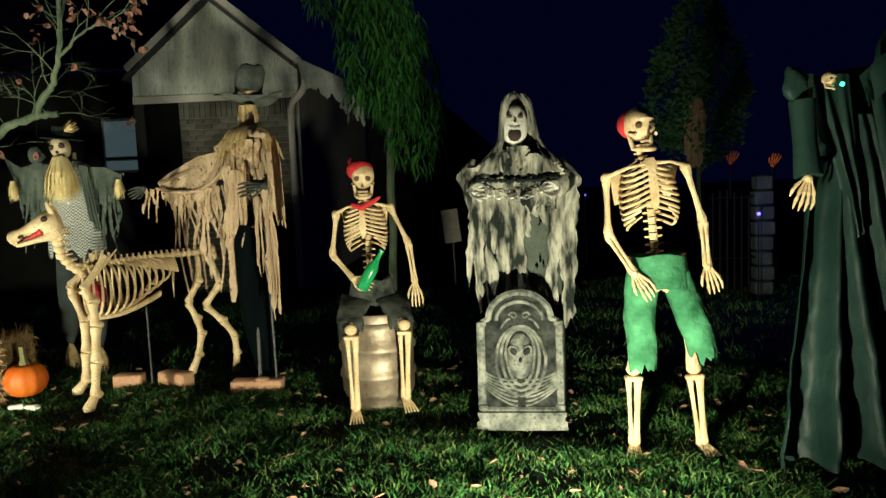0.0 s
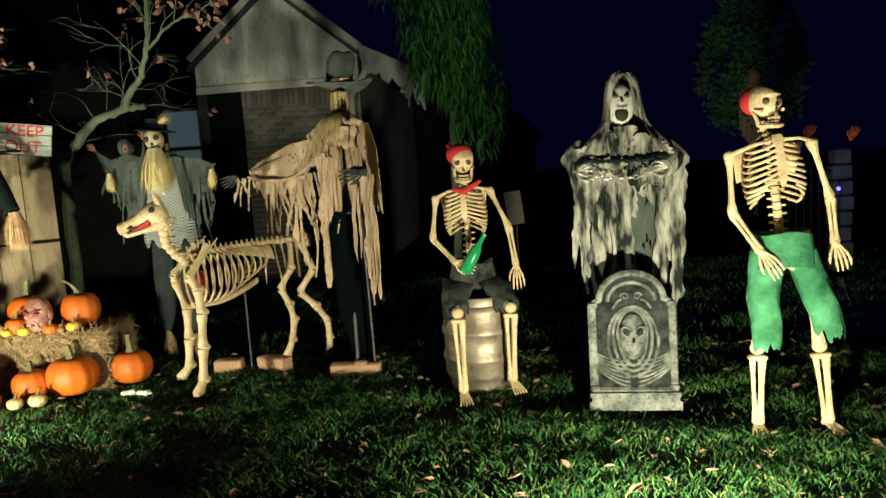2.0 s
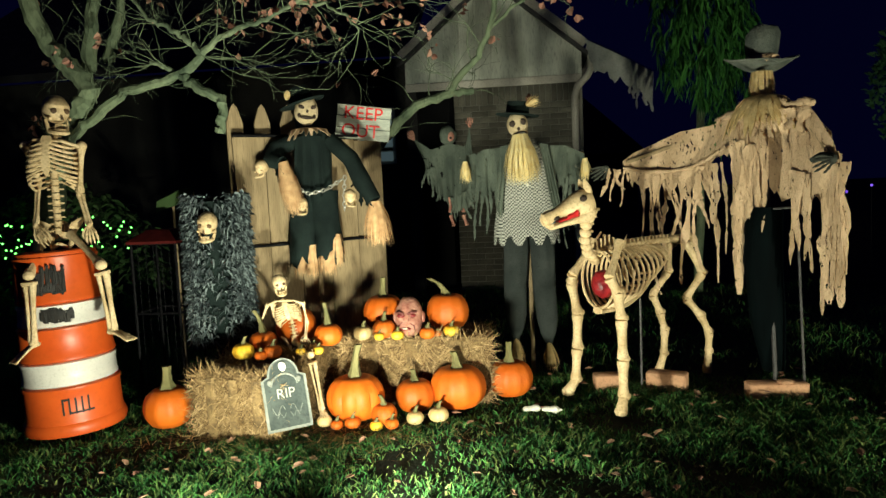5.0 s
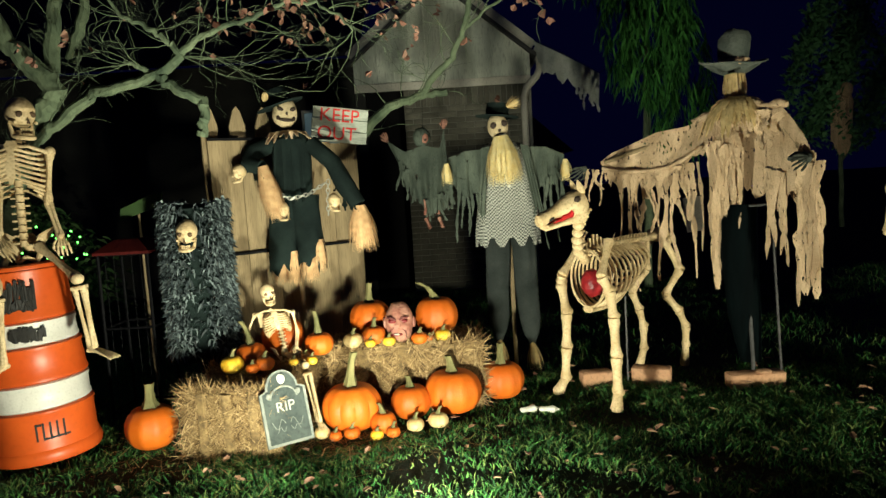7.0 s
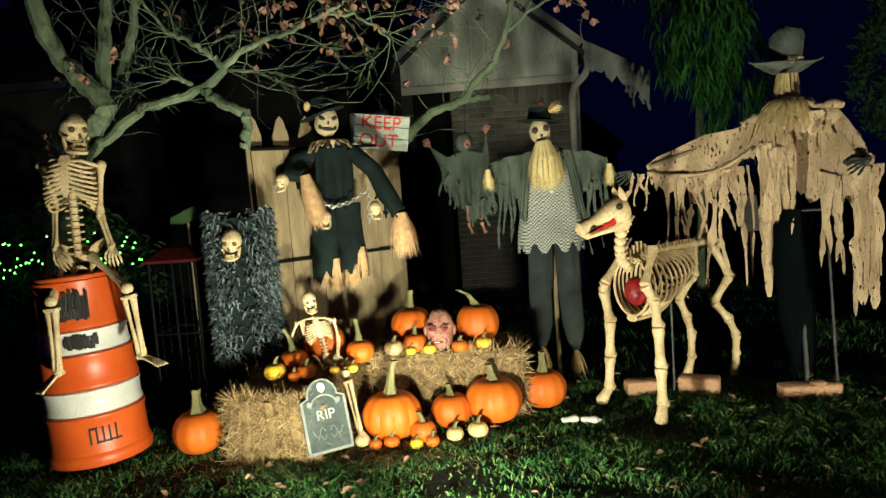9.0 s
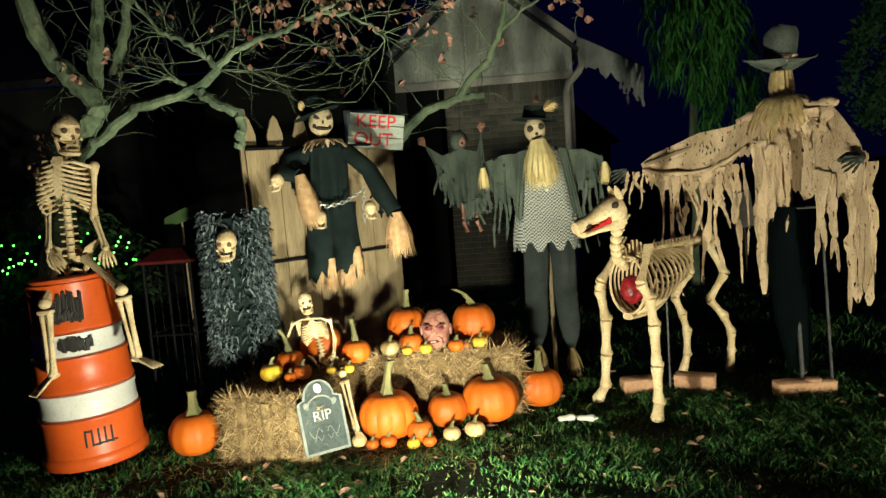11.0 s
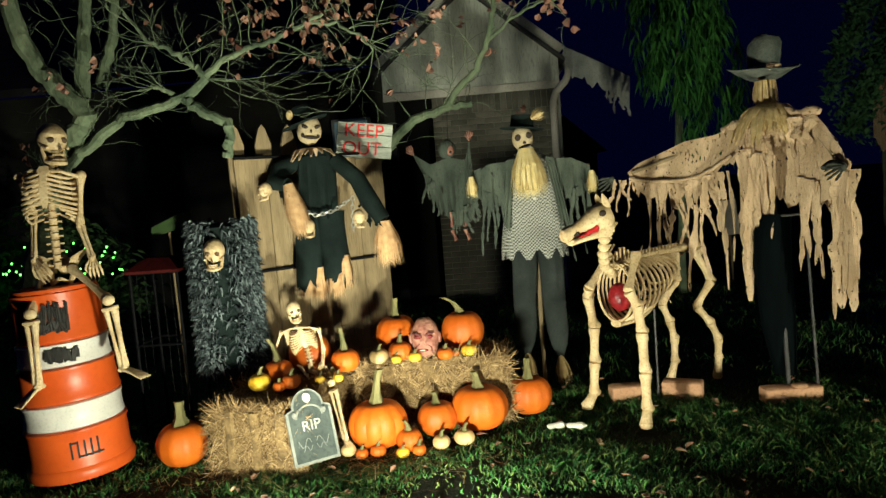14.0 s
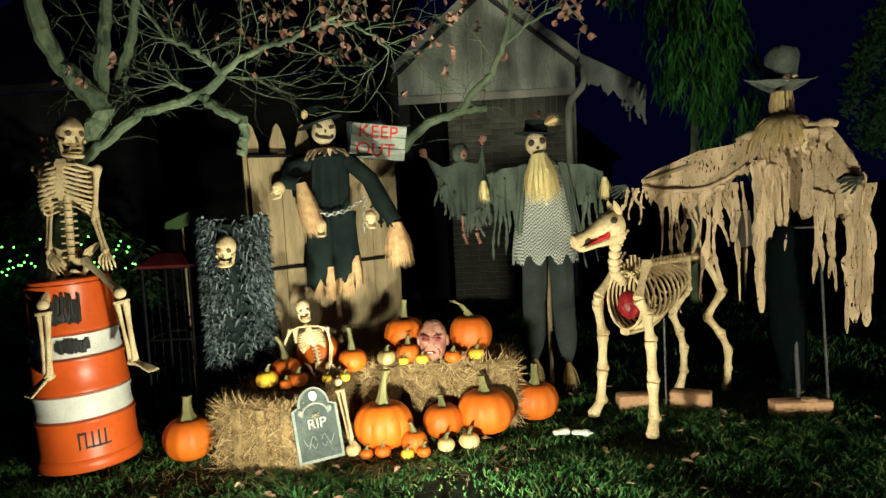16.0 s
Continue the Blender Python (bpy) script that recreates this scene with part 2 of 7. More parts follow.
BOTTLE = mat("green_bottle", (0.01, 0.22, 0.07), (0.02, 0.32, 0.11), 6, 0.15, 0.0)
CHAIN = mat("grey_chain", (0.40, 0.40, 0.36), (0.60, 0.58, 0.50), 30, 0.4, 0.2, metal=0.6)
PAPER = mat("pale_paper", (0.55, 0.48, 0.36), (0.70, 0.62, 0.48), 8, 0.8, 0.1)
GREEN_GLOW = glow("green_string_light", (0.15, 1.0, 0.12), 5.0)
BLUE_GLOW = glow("violet_string_light", (0.25, 0.12, 1.0), 0.9)


# ---- mesh kit ----
def V(*a):
    return Vector(a)


class Shape:
    """Collects vertices and faces of one mesh."""

    def __init__(self):
        self.v, self.f = [], []

    def loft(self, rings, cap=True, closed=True):
        base, n = len(self.v), len(rings[0])
        for r in rings:
            self.v.extend(tuple(p) for p in r)
        last = n if closed else n - 1
        for i in range(len(rings) - 1):
            for j in range(last):
                a, b = base + i * n + j, base + i * n + (j + 1) % n
                self.f.append((a, b, b + n, a + n))
        if cap and closed:
            self.f.append(tuple(base + j for j in reversed(range(n))))
            self.f.append(tuple(base + (len(rings) - 1) * n + j for j in range(n)))
        return self

    def tube(self, pts, radii, n=8, cap=True):
        pts = [Vector(p) for p in pts]
        if not isinstance(radii, (list, tuple)):
            radii = [radii] * len(pts)
        rings, side = [], None
        for i, p in enumerate(pts):
            d = (pts[min(i + 1, len(pts) - 1)] - pts[max(i - 1, 0)])
            d = d.normalized() if d.length > 1e-9 else V(0, 0, 1)
            if side is None:
                side = d.orthogonal().normalized()
            side = (side - d * side.dot(d))
            side = side.normalized() if side.length > 1e-6 else d.orthogonal().normalized()
            up = d.cross(side)
            rings.append([p + (side * math.cos(a) + up * math.sin(a)) * radii[i] for a in (2 * math.pi * k / n for k in range(n))])
        return self.loft(rings, cap)

    def bone(self, p, q, r, knob=1.7, n=8):
        """A long bone: thin shaft with swollen ends."""
        p, q = Vector(p), Vector(q)
        fs = (0, 0.03, 0.09, 0.2, 0.5, 0.8, 0.91, 0.97, 1)
        rs = (0.5 * knob, knob, knob * 0.95, 1.1, 0.9, 1.1, knob * 0.95, knob, 0.5 * knob)
        return self.tube([p.lerp(q, f) for f in fs], [r * k for k in rs], n)

    def ball(self, c, r, turn=None, nu=14, nv=9, fn=None):
        """An ellipsoid; fn(direction) scales its radius."""
        c, r = Vector(c), Vector(r if isinstance(r, (tuple, list, Vector)) else (r, r, r))
        rings = []
        for i in range(nv + 1):
            th = math.pi * (0.02 + 0.96 * i / nv)
            ring = []
            for j in range(nu):
                ph = 2 * math.pi * j / nu
                d = V(math.sin(th) * math.cos(ph), math.sin(th) * math.sin(ph), -math.cos(th))
                s = fn(d) if fn else 1.0
                p = V(d.x * r.x, d.y * r.y, d.z * r.z) * s
                ring.append(c + (turn @ p if turn else p))
            rings.append(ring)
        return self.loft(rings)

    def box(self, c, size, turn=None, bevel=0.004):
        """A box with chamfered edges."""
        c, h = Vector(c), Vector(size) / 2
        b = min(bevel, h.x * 0.45, h.y * 0.45, h.z * 0.45)
        rings = []
        for z, inset in ((-h.z, b), (-h.z + b, 0), (h.z - b, 0), (h.z, b)):
            x, y, k = h.x - inset, h.y - inset, b
            ring = [V(x - k, -y, z), V(x, -y + k, z), V(x, y - k, z), V(x - k, y, z), V(-x + k, y, z), V(-x, y - k, z), V(-x, -y + k, z), V(-x + k, -y, z)]
            rings.append([c + (turn @ p if turn else p) for p in ring])
        return self.loft(rings)

    def lathe(self, profile, c=(0, 0, 0), n=24, turn=None):
        c = Vector(c)
        rings = []
        for r, z in profile:
            ring = [V(r * math.cos(2 * math.pi * k / n), r * math.sin(2 * math.pi * k / n), z) for k in range(n)]
            rings.append([c + (turn @ p if turn else p) for p in ring])
        return self.loft(rings)

    def sheet(self, fn, nu, nv, thick=0.004):
        """A cloth from fn(u, v), u and v from 0 to 1, with two sides and an edge."""
        front = [[Vector(fn(i / nu, j / nv)) for i in range(nu + 1)] for j in range(nv + 1)]
        base, w = len(self.v), nu + 1
        normal = (front[0][-1] - front[0][0]).cross(front[-1][nu // 2] - front[0][nu // 2])
        normal = normal.normalized() if normal.length > 1e-9 else V(0, 1, 0)
        for off in (0, thick):
            for row in front:
                self.v.extend(tuple(p + normal * off) for p in row)
        m = w * (nv + 1)
        for j in range(nv):
            for i in range(nu):
                a = base + j * w + i
                self.f.append((a, a + 1, a + w + 1, a + w))
                self.f.append((a + m, a + m + w, a + m + w + 1, a + m + 1))
        edge = [j for j in range(w)] + [w * j + nu for j in range(1, nv + 1)] + [w * nv + i for i in range(nu - 1, -1, -1)] + [w * j for j in range(nv - 1, 0, -1)]
        for k, e in enumerate(edge):
            e2 = edge[(k + 1) % len(edge)]
            self.f.append((base + e, base + e + m, base + e2 + m, base + e2))
        return self

    def ribbon(self, pts, widths, side, thick=0.004):
        """A torn strip of cloth along pts."""
        rings = []
        side = Vector(side).normalized()
        for i, p in enumerate(pts):
            p = Vector(p)
            w = (widths[i] if isinstance(widths, (list, tuple)) else widths) / 2
            d = (Vector(pts[min(i + 1, len(pts) - 1)]) - Vector(pts[max(i - 1, 0)])).normalized()
            o = d.cross(side)
            o = o.normalized() * thick / 2 if o.length > 1e-6 else V(0, thick / 2, 0)
            rings.append([p - side * w - o, p + side * w - o, p + side * w + o, p - side * w + o])
        return self.loft(rings)

    def prism(self, outline, place, depth):
        """An outline (x, z) made into a slab of that depth, in the pose place."""
        rings = [[place @ V(x, y, z) for x, z in outline] for y in (0, depth)]
        return self.loft(rings)


def as_mesh(name, shape, material, smooth=True):
    me = bpy.data.meshes.new(name)
    me.from_pydata([tuple(p) for p in shape.v], [], shape.f)
    me.materials.append(material)
    if smooth:
        me.polygons.foreach_set("use_smooth", [True] * len(me.polygons))
        me.set_sharp_from_angle(angle=radians(38))
    me.update()
    return me


BASE = {}


def thing(name, base, label, category, group="", kind=""):
    ob = new(name)
    ob.empty_display_size = 0.1
    ob.location = base
    BASE[ob] = Vector(base)
    return tagged(ob, label, category, group, kind)


def part(name, shape, material, parent, label="", smooth=True):
    """One mesh under a thing or a part; the shape is in world metres."""
    base = BASE[parent]
    shape.v = [(p[0] - base.x, p[1] - base.y, p[2] - base.z) for p in shape.v]
    ob = new(name, as_mesh(name, shape, material, smooth))
    ob.parent = parent
    BASE[ob] = base
    return tagged(ob, label)


def solid(name, shape, material, base, label, category, group="", kind="", smooth=True):
    """A thing that is a single mesh."""
    base = Vector(base)
    shape.v = [(p[0] - base.x, p[1] - base.y, p[2] - base.z) for p in shape.v]
    ob = new(name, as_mesh(name, shape, material, smooth))
    ob.location = base
    BASE[ob] = base
    return tagged(ob, label, category, group, kind)


def lettering(name, text, size, place, material, parent, depth=0.002, label=""):
    """Raised letters from the built-in font; place is the pose of their middle, facing its +Z."""
    cu = bpy.data.curves.new(name, "FONT")
    cu.body, cu.size, cu.extrude, cu.align_x, cu.align_y = text, size, depth, "CENTER", "CENTER"
    tmp = new(name, cu)
    me = bpy.data.meshes.new_from_object(tmp.evaluated_get(bpy.context.evaluated_depsgraph_get()))
    bpy.data.objects.remove(tmp)
    bpy.data.curves.remove(cu)
    me.transform(Matrix.Translation(-BASE[parent]) @ place)
    me.materials.clear()
    me.materials.append(material)
    ob = new(name, me)
    ob.parent = parent
    BASE[ob] = BASE[parent]
    return tagged(ob, label)


def axes(front, up=(0, 0, 1)):
    """A turn whose -Y is the front and whose Z is as near to up as can be; X is then to the viewer's right."""
    f = Vector(front).normalized()
    y = -f
    x = y.cross(Vector(up)).normalized()
    z = x.cross(y)
    return Matrix((x, y, z)).transposed()


def rnd(a, b):
    return random.uniform(a, b)

# ---- lawn ----
sh = Shape()
sh.sheet(lambda u, v: (-60 + 120 * u, -20 + 120 * v, 0.012 * math.sin(9 * u * 6) * math.sin(11 * v * 5)), 60, 60, -0.05)
ground = solid("ground", sh, SOIL, (0, 0, 0), "dark lawn soil under short grass", "ground", kind="structure")


def grass(name, count, x0, x1, y0, y1, tall, seed, label):
    """Short blades, two triangles each, in one joined mesh."""
    rg = np.random.default_rng(seed)
    x, y = rg.uniform(x0, x1, count), rg.uniform(y0, y1, count)
    tuft = 0.55 + 0.45 * np.sin(x * 5.1 + 1.7 * np.sin(y * 4.3)) * np.sin(y * 6.2 + 1.3 * np.cos(x * 3.7))
    patch = 0.5 + 0.5 * np.sin(x * 2.3 + 2 * np.sin(y * 1.9)) * np.sin(y * 3.1 + 1.5 * np.cos(x * 1.3))
    clump = 0.5 + 0.5 * np.sin(x * 17.3 + 2.2 * np.sin(y * 11.9)) * np.sin(y * 19.1 + 1.9 * np.cos(x * 13.7))
    tuft = np.clip(tuft * (0.45 + 0.8 * patch) * (0.45 + 1.0 * clump), 0, 1)
    keep = rg.uniform(0, 1, count) < 0.03 + 0.97 * np.clip(1.5 * tuft - 0.12, 0, 1)
    x, y, tuft = x[keep], y[keep], tuft[keep]
    k = len(x)
    a, lean = rg.uniform(0, 2 * np.pi, k), rg.uniform(0, 2 * np.pi, k)
    h = tall * rg.uniform(0.25, 1.15, k) * (0.40 + 1.10 * tuft)
    w = rg.uniform(0.0016, 0.0056, k)
    bend = h * rg.uniform(0.3, 1.5, k)
    dx, dy, lx, ly = np.cos(a) * w, np.sin(a) * w, np.cos(lean) * bend, np.sin(lean) * bend
    z = np.zeros(k) + 0.004
    pts = np.stack([np.stack([x - dx, y - dy, z], 1), np.stack([x + dx, y + dy, z], 1), np.stack([x + lx * 0.35 + dx * 0.8, y + ly * 0.35 + dy * 0.8, z + h * 0.6], 1),
                    np.stack([x + lx * 0.35 - dx * 0.8, y + ly * 0.35 - dy * 0.8, z + h * 0.6], 1), np.stack([x + lx, y + ly, z + h * 0.92], 1)], 1).reshape(-1, 3)
    i = np.arange(k) * 5
    tri = np.stack([i, i + 1, i + 2, i, i + 2, i + 3, i + 3, i + 2, i + 4], 1).reshape(-1, 3)
    me = bpy.data.meshes.new(name)
    me.from_pydata(pts.tolist(), [], tri.tolist())
    me.materials.append(GRASS)
    return tagged(new(name, me), label, "grass", kind="stuff")


grass("lawn_grass", 290000, -6.2, 2.6, 1.3, 4.6, 0.043, 1, "short green lawn grass lit by floodlights")
grass("back_grass", 50000, -7.0, 4.0, 4.6, 8.4, 0.06, 2, "short dark green lawn grass behind the figures")

# ---- house ----
house = thing("house", (-2.9, 8.5, 0), "brick house with a pale boarded gable and dark shingle roof", "house")
HX0, HX1, HY = -3.92, -1.88, 8.5
AX, AZ, EZ = -2.90, 3.60, 2.78            # gable apex and eave height


def wall_box(x0, x1, y0, y1, z0, z1):
    return Shape().box(((x0 + x1) / 2, (y0 + y1) / 2, (z0 + z1) / 2), (x1 - x0, y1 - y0, z1 - z0), None, 0.003)


front = part("front_wall", wall_box(-3.36, HX1, HY, HY + 0.2, 0, 2.38), MORTAR, house, "brick wall with a soldier course", False)
part("side_wall", wall_box(HX1 - 0.2, HX1, HY + 0.2, 14, 0, 2.6), MORTAR, house, "", False)
part("main_wall", wall_box(-11, -3.93, 9.2, 9.4, 0, 2.9), SHADED_WALL, house, "house wall with night shade in its colour", False)
part("porch_wall", wall_box(-3.93, -3.8, HY, 9.2, 0, 2.4), SHADED_WALL, house, "", False)
# Added near-black panel fills the dark gap between porch wall and brickwork.
part("door", wall_box(-3.8, -3.36, HY + 0.12, HY + 0.17, 0.0, 2.38), BLACK_PLASTIC, house, "near-black recessed panel")
gable = Shape().prism([(HX0, 2.42), (HX1, 2.42), (HX1, EZ), (AX, AZ), (HX0, EZ)], Matrix.Translation((0, HY, 0)), 0.12)
gb = part("gable", gable, SIDING, house, "pale vertical gable boards with branch shadows in their colour", False)
for i in range(11):
    x = HX0 + 0.09 + i * 0.186
    top = EZ + (AZ - EZ) * (1 - abs(x - AX) / (HX1 - AX)) - 0.06
    part("batten", wall_box(x - 0.012, x + 0.012, HY - 0.012, HY - 0.002, 2.45, top), SIDING, gb, "", False)
part("frieze_board", wall_box(HX0, HX1, HY - 0.03, HY - 0.002, 2.36, 2.45), TRIM, house, "", False)
for k, xe in ((1, HX1 + 0.05), (-1, HX0 - 0.05)):
    d = V(AX - xe, 0, AZ + 0.07 - EZ).normalized()
    n = V(0, -1, 0).cross(d) * (1 if k > 0 else -1)
    a, b = V(xe, 0, EZ), V(AX, 0, AZ + 0.07)
    sl = Shape()
    sl.loft([[p + n * o + V(0, y, 0) for o, y in ((-0.04, HY - 0.06), (0.06, HY - 0.06), (0.06, HY - 0.025), (-0.04, HY - 0.025))] for p in (a, b)])
    part("rake_board", sl, TRIM, house, "", False)
    roof = Shape().loft([[p + n * o + V(0, y, 0) for o, y in ((0.062, HY - 0.1), (0.10, HY - 0.1), (0.10, 14), (0.062, 14))] for p in (a - d * 0.1, b)])
    part("roof", roof, SHINGLE, house, "dark shingle roof", False)
part("main_roof", Shape().loft([[V(x, y, z) for y, z in ((8.8, 2.85), (8.8, 2.95), (13, 5.6), (13, 5.5))] for x in (-11, -3.9)]), SHINGLE, house, "dark shingle roof", False)
part("gutter", Shape().tube([(HX1 + 0.10, HY - 0.1, EZ - 0.06), (HX1 + 0.10, 12, EZ - 0.06)], 0.055, 10), TRIM, house)
part("downspout", Shape().tube([(HX1 + 0.10, HY - 0.06, EZ - 0.08), (HX1 + 0.10, HY - 0.06, 2.50), (HX1 + 0.06, HY - 0.06, 2.42), (HX1 - 0.06, HY - 0.06, 2.30), (HX1 - 0.09, HY - 0.06, 2.20), (HX1 - 0.09, HY - 0.06, 0.05)], 0.042, 10), TRIM, house, "pale metal downspout with an offset bend")
win = part("window", wall_box(-4.70, -4.20, 9.15, 9.2, 1.56, 2.28), TRIM, house, "white framed window with a drawn blind", False)
part("blind", wall_box(-4.66, -4.24, 9.13, 9.148, 1.78, 2.24), BLIND, win, "blind glowing faintly blue-grey for the room light", False)
part("blind", wall_box(-4.66, -4.24, 9.13, 9.148, 1.60, 1.72), BLIND, win, "blind glowing faintly blue-grey for the room light", False)
part("window_bar", wall_box(-4.66, -4.24, 9.12, 9.148, 1.735, 1.765), BLACK_PLASTIC, win, "", False)

# ---- neighbouring house, far off ----
nb = thing("neighbour_house", (-3, 24, 0), "far dark house with a pitched roof", "house")
part("wall", wall_box(-6, 0.9, 24, 30, 0, 2.2), SHADED_WALL, nb, "", False)
part("roof", Shape().prism([(-6.4, 2.1), (1.2, 2.1), (-2.6, 5.6)], Matrix.Translation((0, 23.7, 0)), 6.6), SHINGLE, nb, "dark shingle roof", False)


# ---- trees ----
def limb(pts, r0, r1, jitter=0.012, seed=0):
    """A crooked tapered limb through the given points."""
    rg = random.Random(seed)
    fine, radii = [], []
    steps = 5
    for i in range(len(pts) - 1):
        for k in range(steps):
            p = Vector(pts[i]).lerp(Vector(pts[i + 1]), k / steps)
            fine.append(p + V(rg.uniform(-1, 1), rg.uniform(-1, 1), rg.uniform(-1, 1)) * jitter)
    fine.append(Vector(pts[-1]))
    n = len(fine)
    for i in range(n):
        radii.append((r0 + (r1 - r0) * i / (n - 1)) * rg.uniform(0.9, 1.12))
    return fine, Shape().tube(fine, radii, 9)


def twigs(shape, start, aim, length, r, depth, rg, tips):
    """Thin crooked side shoots that fork again and again."""
    p, d = Vector(start), Vector(aim).normalized()
    pts = [p]
    for k in range(5):
        d = (d + V(rg.uniform(-1, 1), rg.uniform(-0.7, 0.7), rg.uniform(-0.9, 0.9)) * 0.28).normalized()
        p = p + d * length / 5
        pts.append(p)
        if depth and k >= 1 and rg.random() < 0.62:
            s = (d + V(rg.uniform(-1, 1), rg.uniform(-0.6, 0.6), rg.uniform(-1, 1)) * 0.9).normalized()
            twigs(shape, p, s, length * rg.uniform(0.45, 0.7), r * 0.6, depth - 1, rg, tips)
    shape.tube(pts, [r * (1 - 0.8 * i / 5) for i in range(6)], 5)
    tips.append((p, d))


def leaves(shape, tips, size, rg, share=1.0, hang=0.6):
    """Small pointed leaves, folded along the rib, hanging at the twigs' ends."""
    for p, d in tips:
        if rg.random() > share:
            continue
        for _ in range(rg.randint(1, 3)):
            s = size * rg.uniform(0.6, 1.2)
            f = (d * (1 - hang) + V(rg.uniform(-0.6, 0.6), rg.uniform(-0.6, 0.6), -hang)).normalized()
            w = f.orthogonal()
            w.rotate(Matrix.Rotation(rg.uniform(0, 6.28), 3, f))
            up = w.cross(f) * 0.18
            o = p + V(rg.uniform(-1, 1), rg.uniform(-1, 1), rg.uniform(-1, 1)) * size * 0.5
            b = len(shape.v)
            shape.v += [tuple(o), tuple(o + f * s * 0.35 + (w * 0.32 + up) * s), tuple(o + f * s * 0.75 + (w * 0.22 + up) * s), tuple(o + f * s), tuple(o + f * s * 0.75 + (-w * 0.22 + up) * s), tuple(o + f * s * 0.35 + (-w * 0.32 + up) * s), tuple(o + f * s * 0.5)]
            shape.f += [(b, b + 1, b + 6), (b + 1, b + 2, b + 6), (b + 2, b + 3, b + 6), (b + 3, b + 4, b + 6), (b + 4, b + 5, b + 6), (b + 5, b, b + 6)]


rg = random.Random(7)
tree = thing("bare_tree", (-5.68, 4.35, 0.0), "grey-barked garden tree, nearly bare with a few russet leaves", "tree")
part("trunk", limb([(-5.68, 4.35, -0.05), (-5.60, 4.3, 0.6), (-5.38, 4.12, 1.1), (-5.16, 3.92, 1.38)], 0.10, 0.065, 0.01, 1)[1], BARK, tree)
BOUGHS = [
    ([(-5.18, 3.93, 1.36), (-5.0, 3.83, 1.62), (-4.86, 3.77, 1.74), (-4.785, 3.75, 1.83), (-4.90, 3.75, 1.96), (-5.01, 3.75, 2.09), (-5.10, 3.75, 2.30), (-5.16, 3.76, 2.7), (-5.2, 3.8, 3.2)], 0.060, 0.038),
    ([(-5.14, 3.90, 1.38), (-5.0, 3.80, 1.53), (-4.90, 3.76, 1.605), (-4.75, 3.75, 1.70), (-4.589, 3.75, 1.81), (-4.40, 3.75, 1.845), (-4.27, 3.75, 1.88), (-4.15, 3.75, 1.965)], 0.030, 0.024),
    ([(-4.86, 3.85, 1.95), (-4.83, 3.85, 2.15), (-4.80, 3.87, 2.4), (-4.76, 3.9, 2.8)], 0.042, 0.026),
    ([(-4.80, 3.95, 2.0), (-4.74, 3.95, 2.15), (-4.70, 3.97, 2.35), (-4.68, 4.0, 2.7)], 0.034, 0.02),
    ([(-4.27, 3.75, 1.875), (-4.17, 3.74, 1.79), (-4.06, 3.74, 1.74), (-4.055, 3.74, 1.65), (-4.075, 3.74, 1.565)], 0.026, 0.026),
    ([(-4.27, 3.75, 1.88), (-4.36, 3.74, 1.92), (-4.42, 3.73, 1.95)], 0.016, 0.010),
    ([(-4.15, 3.75, 1.965), (-4.20, 3.73, 2.03), (-4.28, 3.72, 2.10), (-4.40, 3.70, 2.16), (-4.5, 3.68, 2.3)], 0.020, 0.007),
    ([(-4.15, 3.75, 1.965), (-4.05, 3.72, 2.03), (-3.92, 3.70, 2.08), (-3.75, 3.66, 2.10), (-3.62, 3.62, 2.14), (-3.48, 3.58, 2.19)], 0.019, 0.008),
    ([(-3.60, 3.65, 2.17), (-3.44, 3.62, 2.14), (-3.32, 3.60, 2.07), (-3.27, 3.60, 2.00)], 0.010, 0.005),
]
tw, tips = Shape(), []
for i, (pts, r0, r1) in enumerate(BOUGHS):
    fine, sh = limb(pts, r0, r1, 0.008, 20 + i)
    part("limb", sh, BARK, tree)
    if i == 4:
        continue
    for k in range(3, len(fine), 2 if i > 4 else 3):
        for _ in range(2 if i > 4 else 1):
            d = (fine[k] - fine[k - 1]).normalized()
            twigs(tw, fine[k], d * 0.6 + V(rg.uniform(-1, 1), rg.uniform(-0.5, 0.5), rg.uniform(-0.5, 0.9)), rg.uniform(0.18, 0.34), 0.0026, 2, rg, tips)
for k in range(4):
    twigs(tw, V(-4.14, 3.75, 1.96), V(1, rg.uniform(-0.3, 0.3), -0.05 - 0.09 * k), 0.42, 0.0028, 2, rg, tips)
tagged(part("twig_growth", tw, BARK, tree, "thin bare twigs"), kind="stuff")
lv = Shape()
near = [t for t in tips if t[0].x > -3.95 and t[0].z > 2.02]
leaves(lv, near, 0.042, rg, 0.42)
leaves(lv, [t for t in tips if t not in near], 0.04, rg, 0.03)
tagged(part("leaves", lv, TREE_LEAF, tree, "dry russet leaves"), kind="stuff")

tree = thing("second_tree", (-3.72, 5.35, 0.0), "slender bare tree behind the wooden gate", "tree")
part("trunk", limb([(-3.72, 5.35, -0.05), (-3.70, 5.3, 0.9), (-3.62, 5.2, 1.5)], 0.06, 0.045, 0.008, 61)[1], BARK, tree)
tw, tips = Shape(), []
for i, (pts, r0, r1) in enumerate([
    ([(-3.63, 5.2, 1.48), (-3.42, 5.12, 1.66), (-3.25, 5.1, 1.80), (-3.02, 5.1, 1.87), (-2.85, 5.1, 1.88)], 0.042, 0.022),
    ([(-3.02, 5.1, 1.87), (-2.92, 5.05, 1.99), (-2.80, 5.0, 2.09), (-2.72, 4.95, 2.25), (-2.66, 4.9, 2.45), (-2.62, 4.85, 2.8)], 0.026, 0.014),
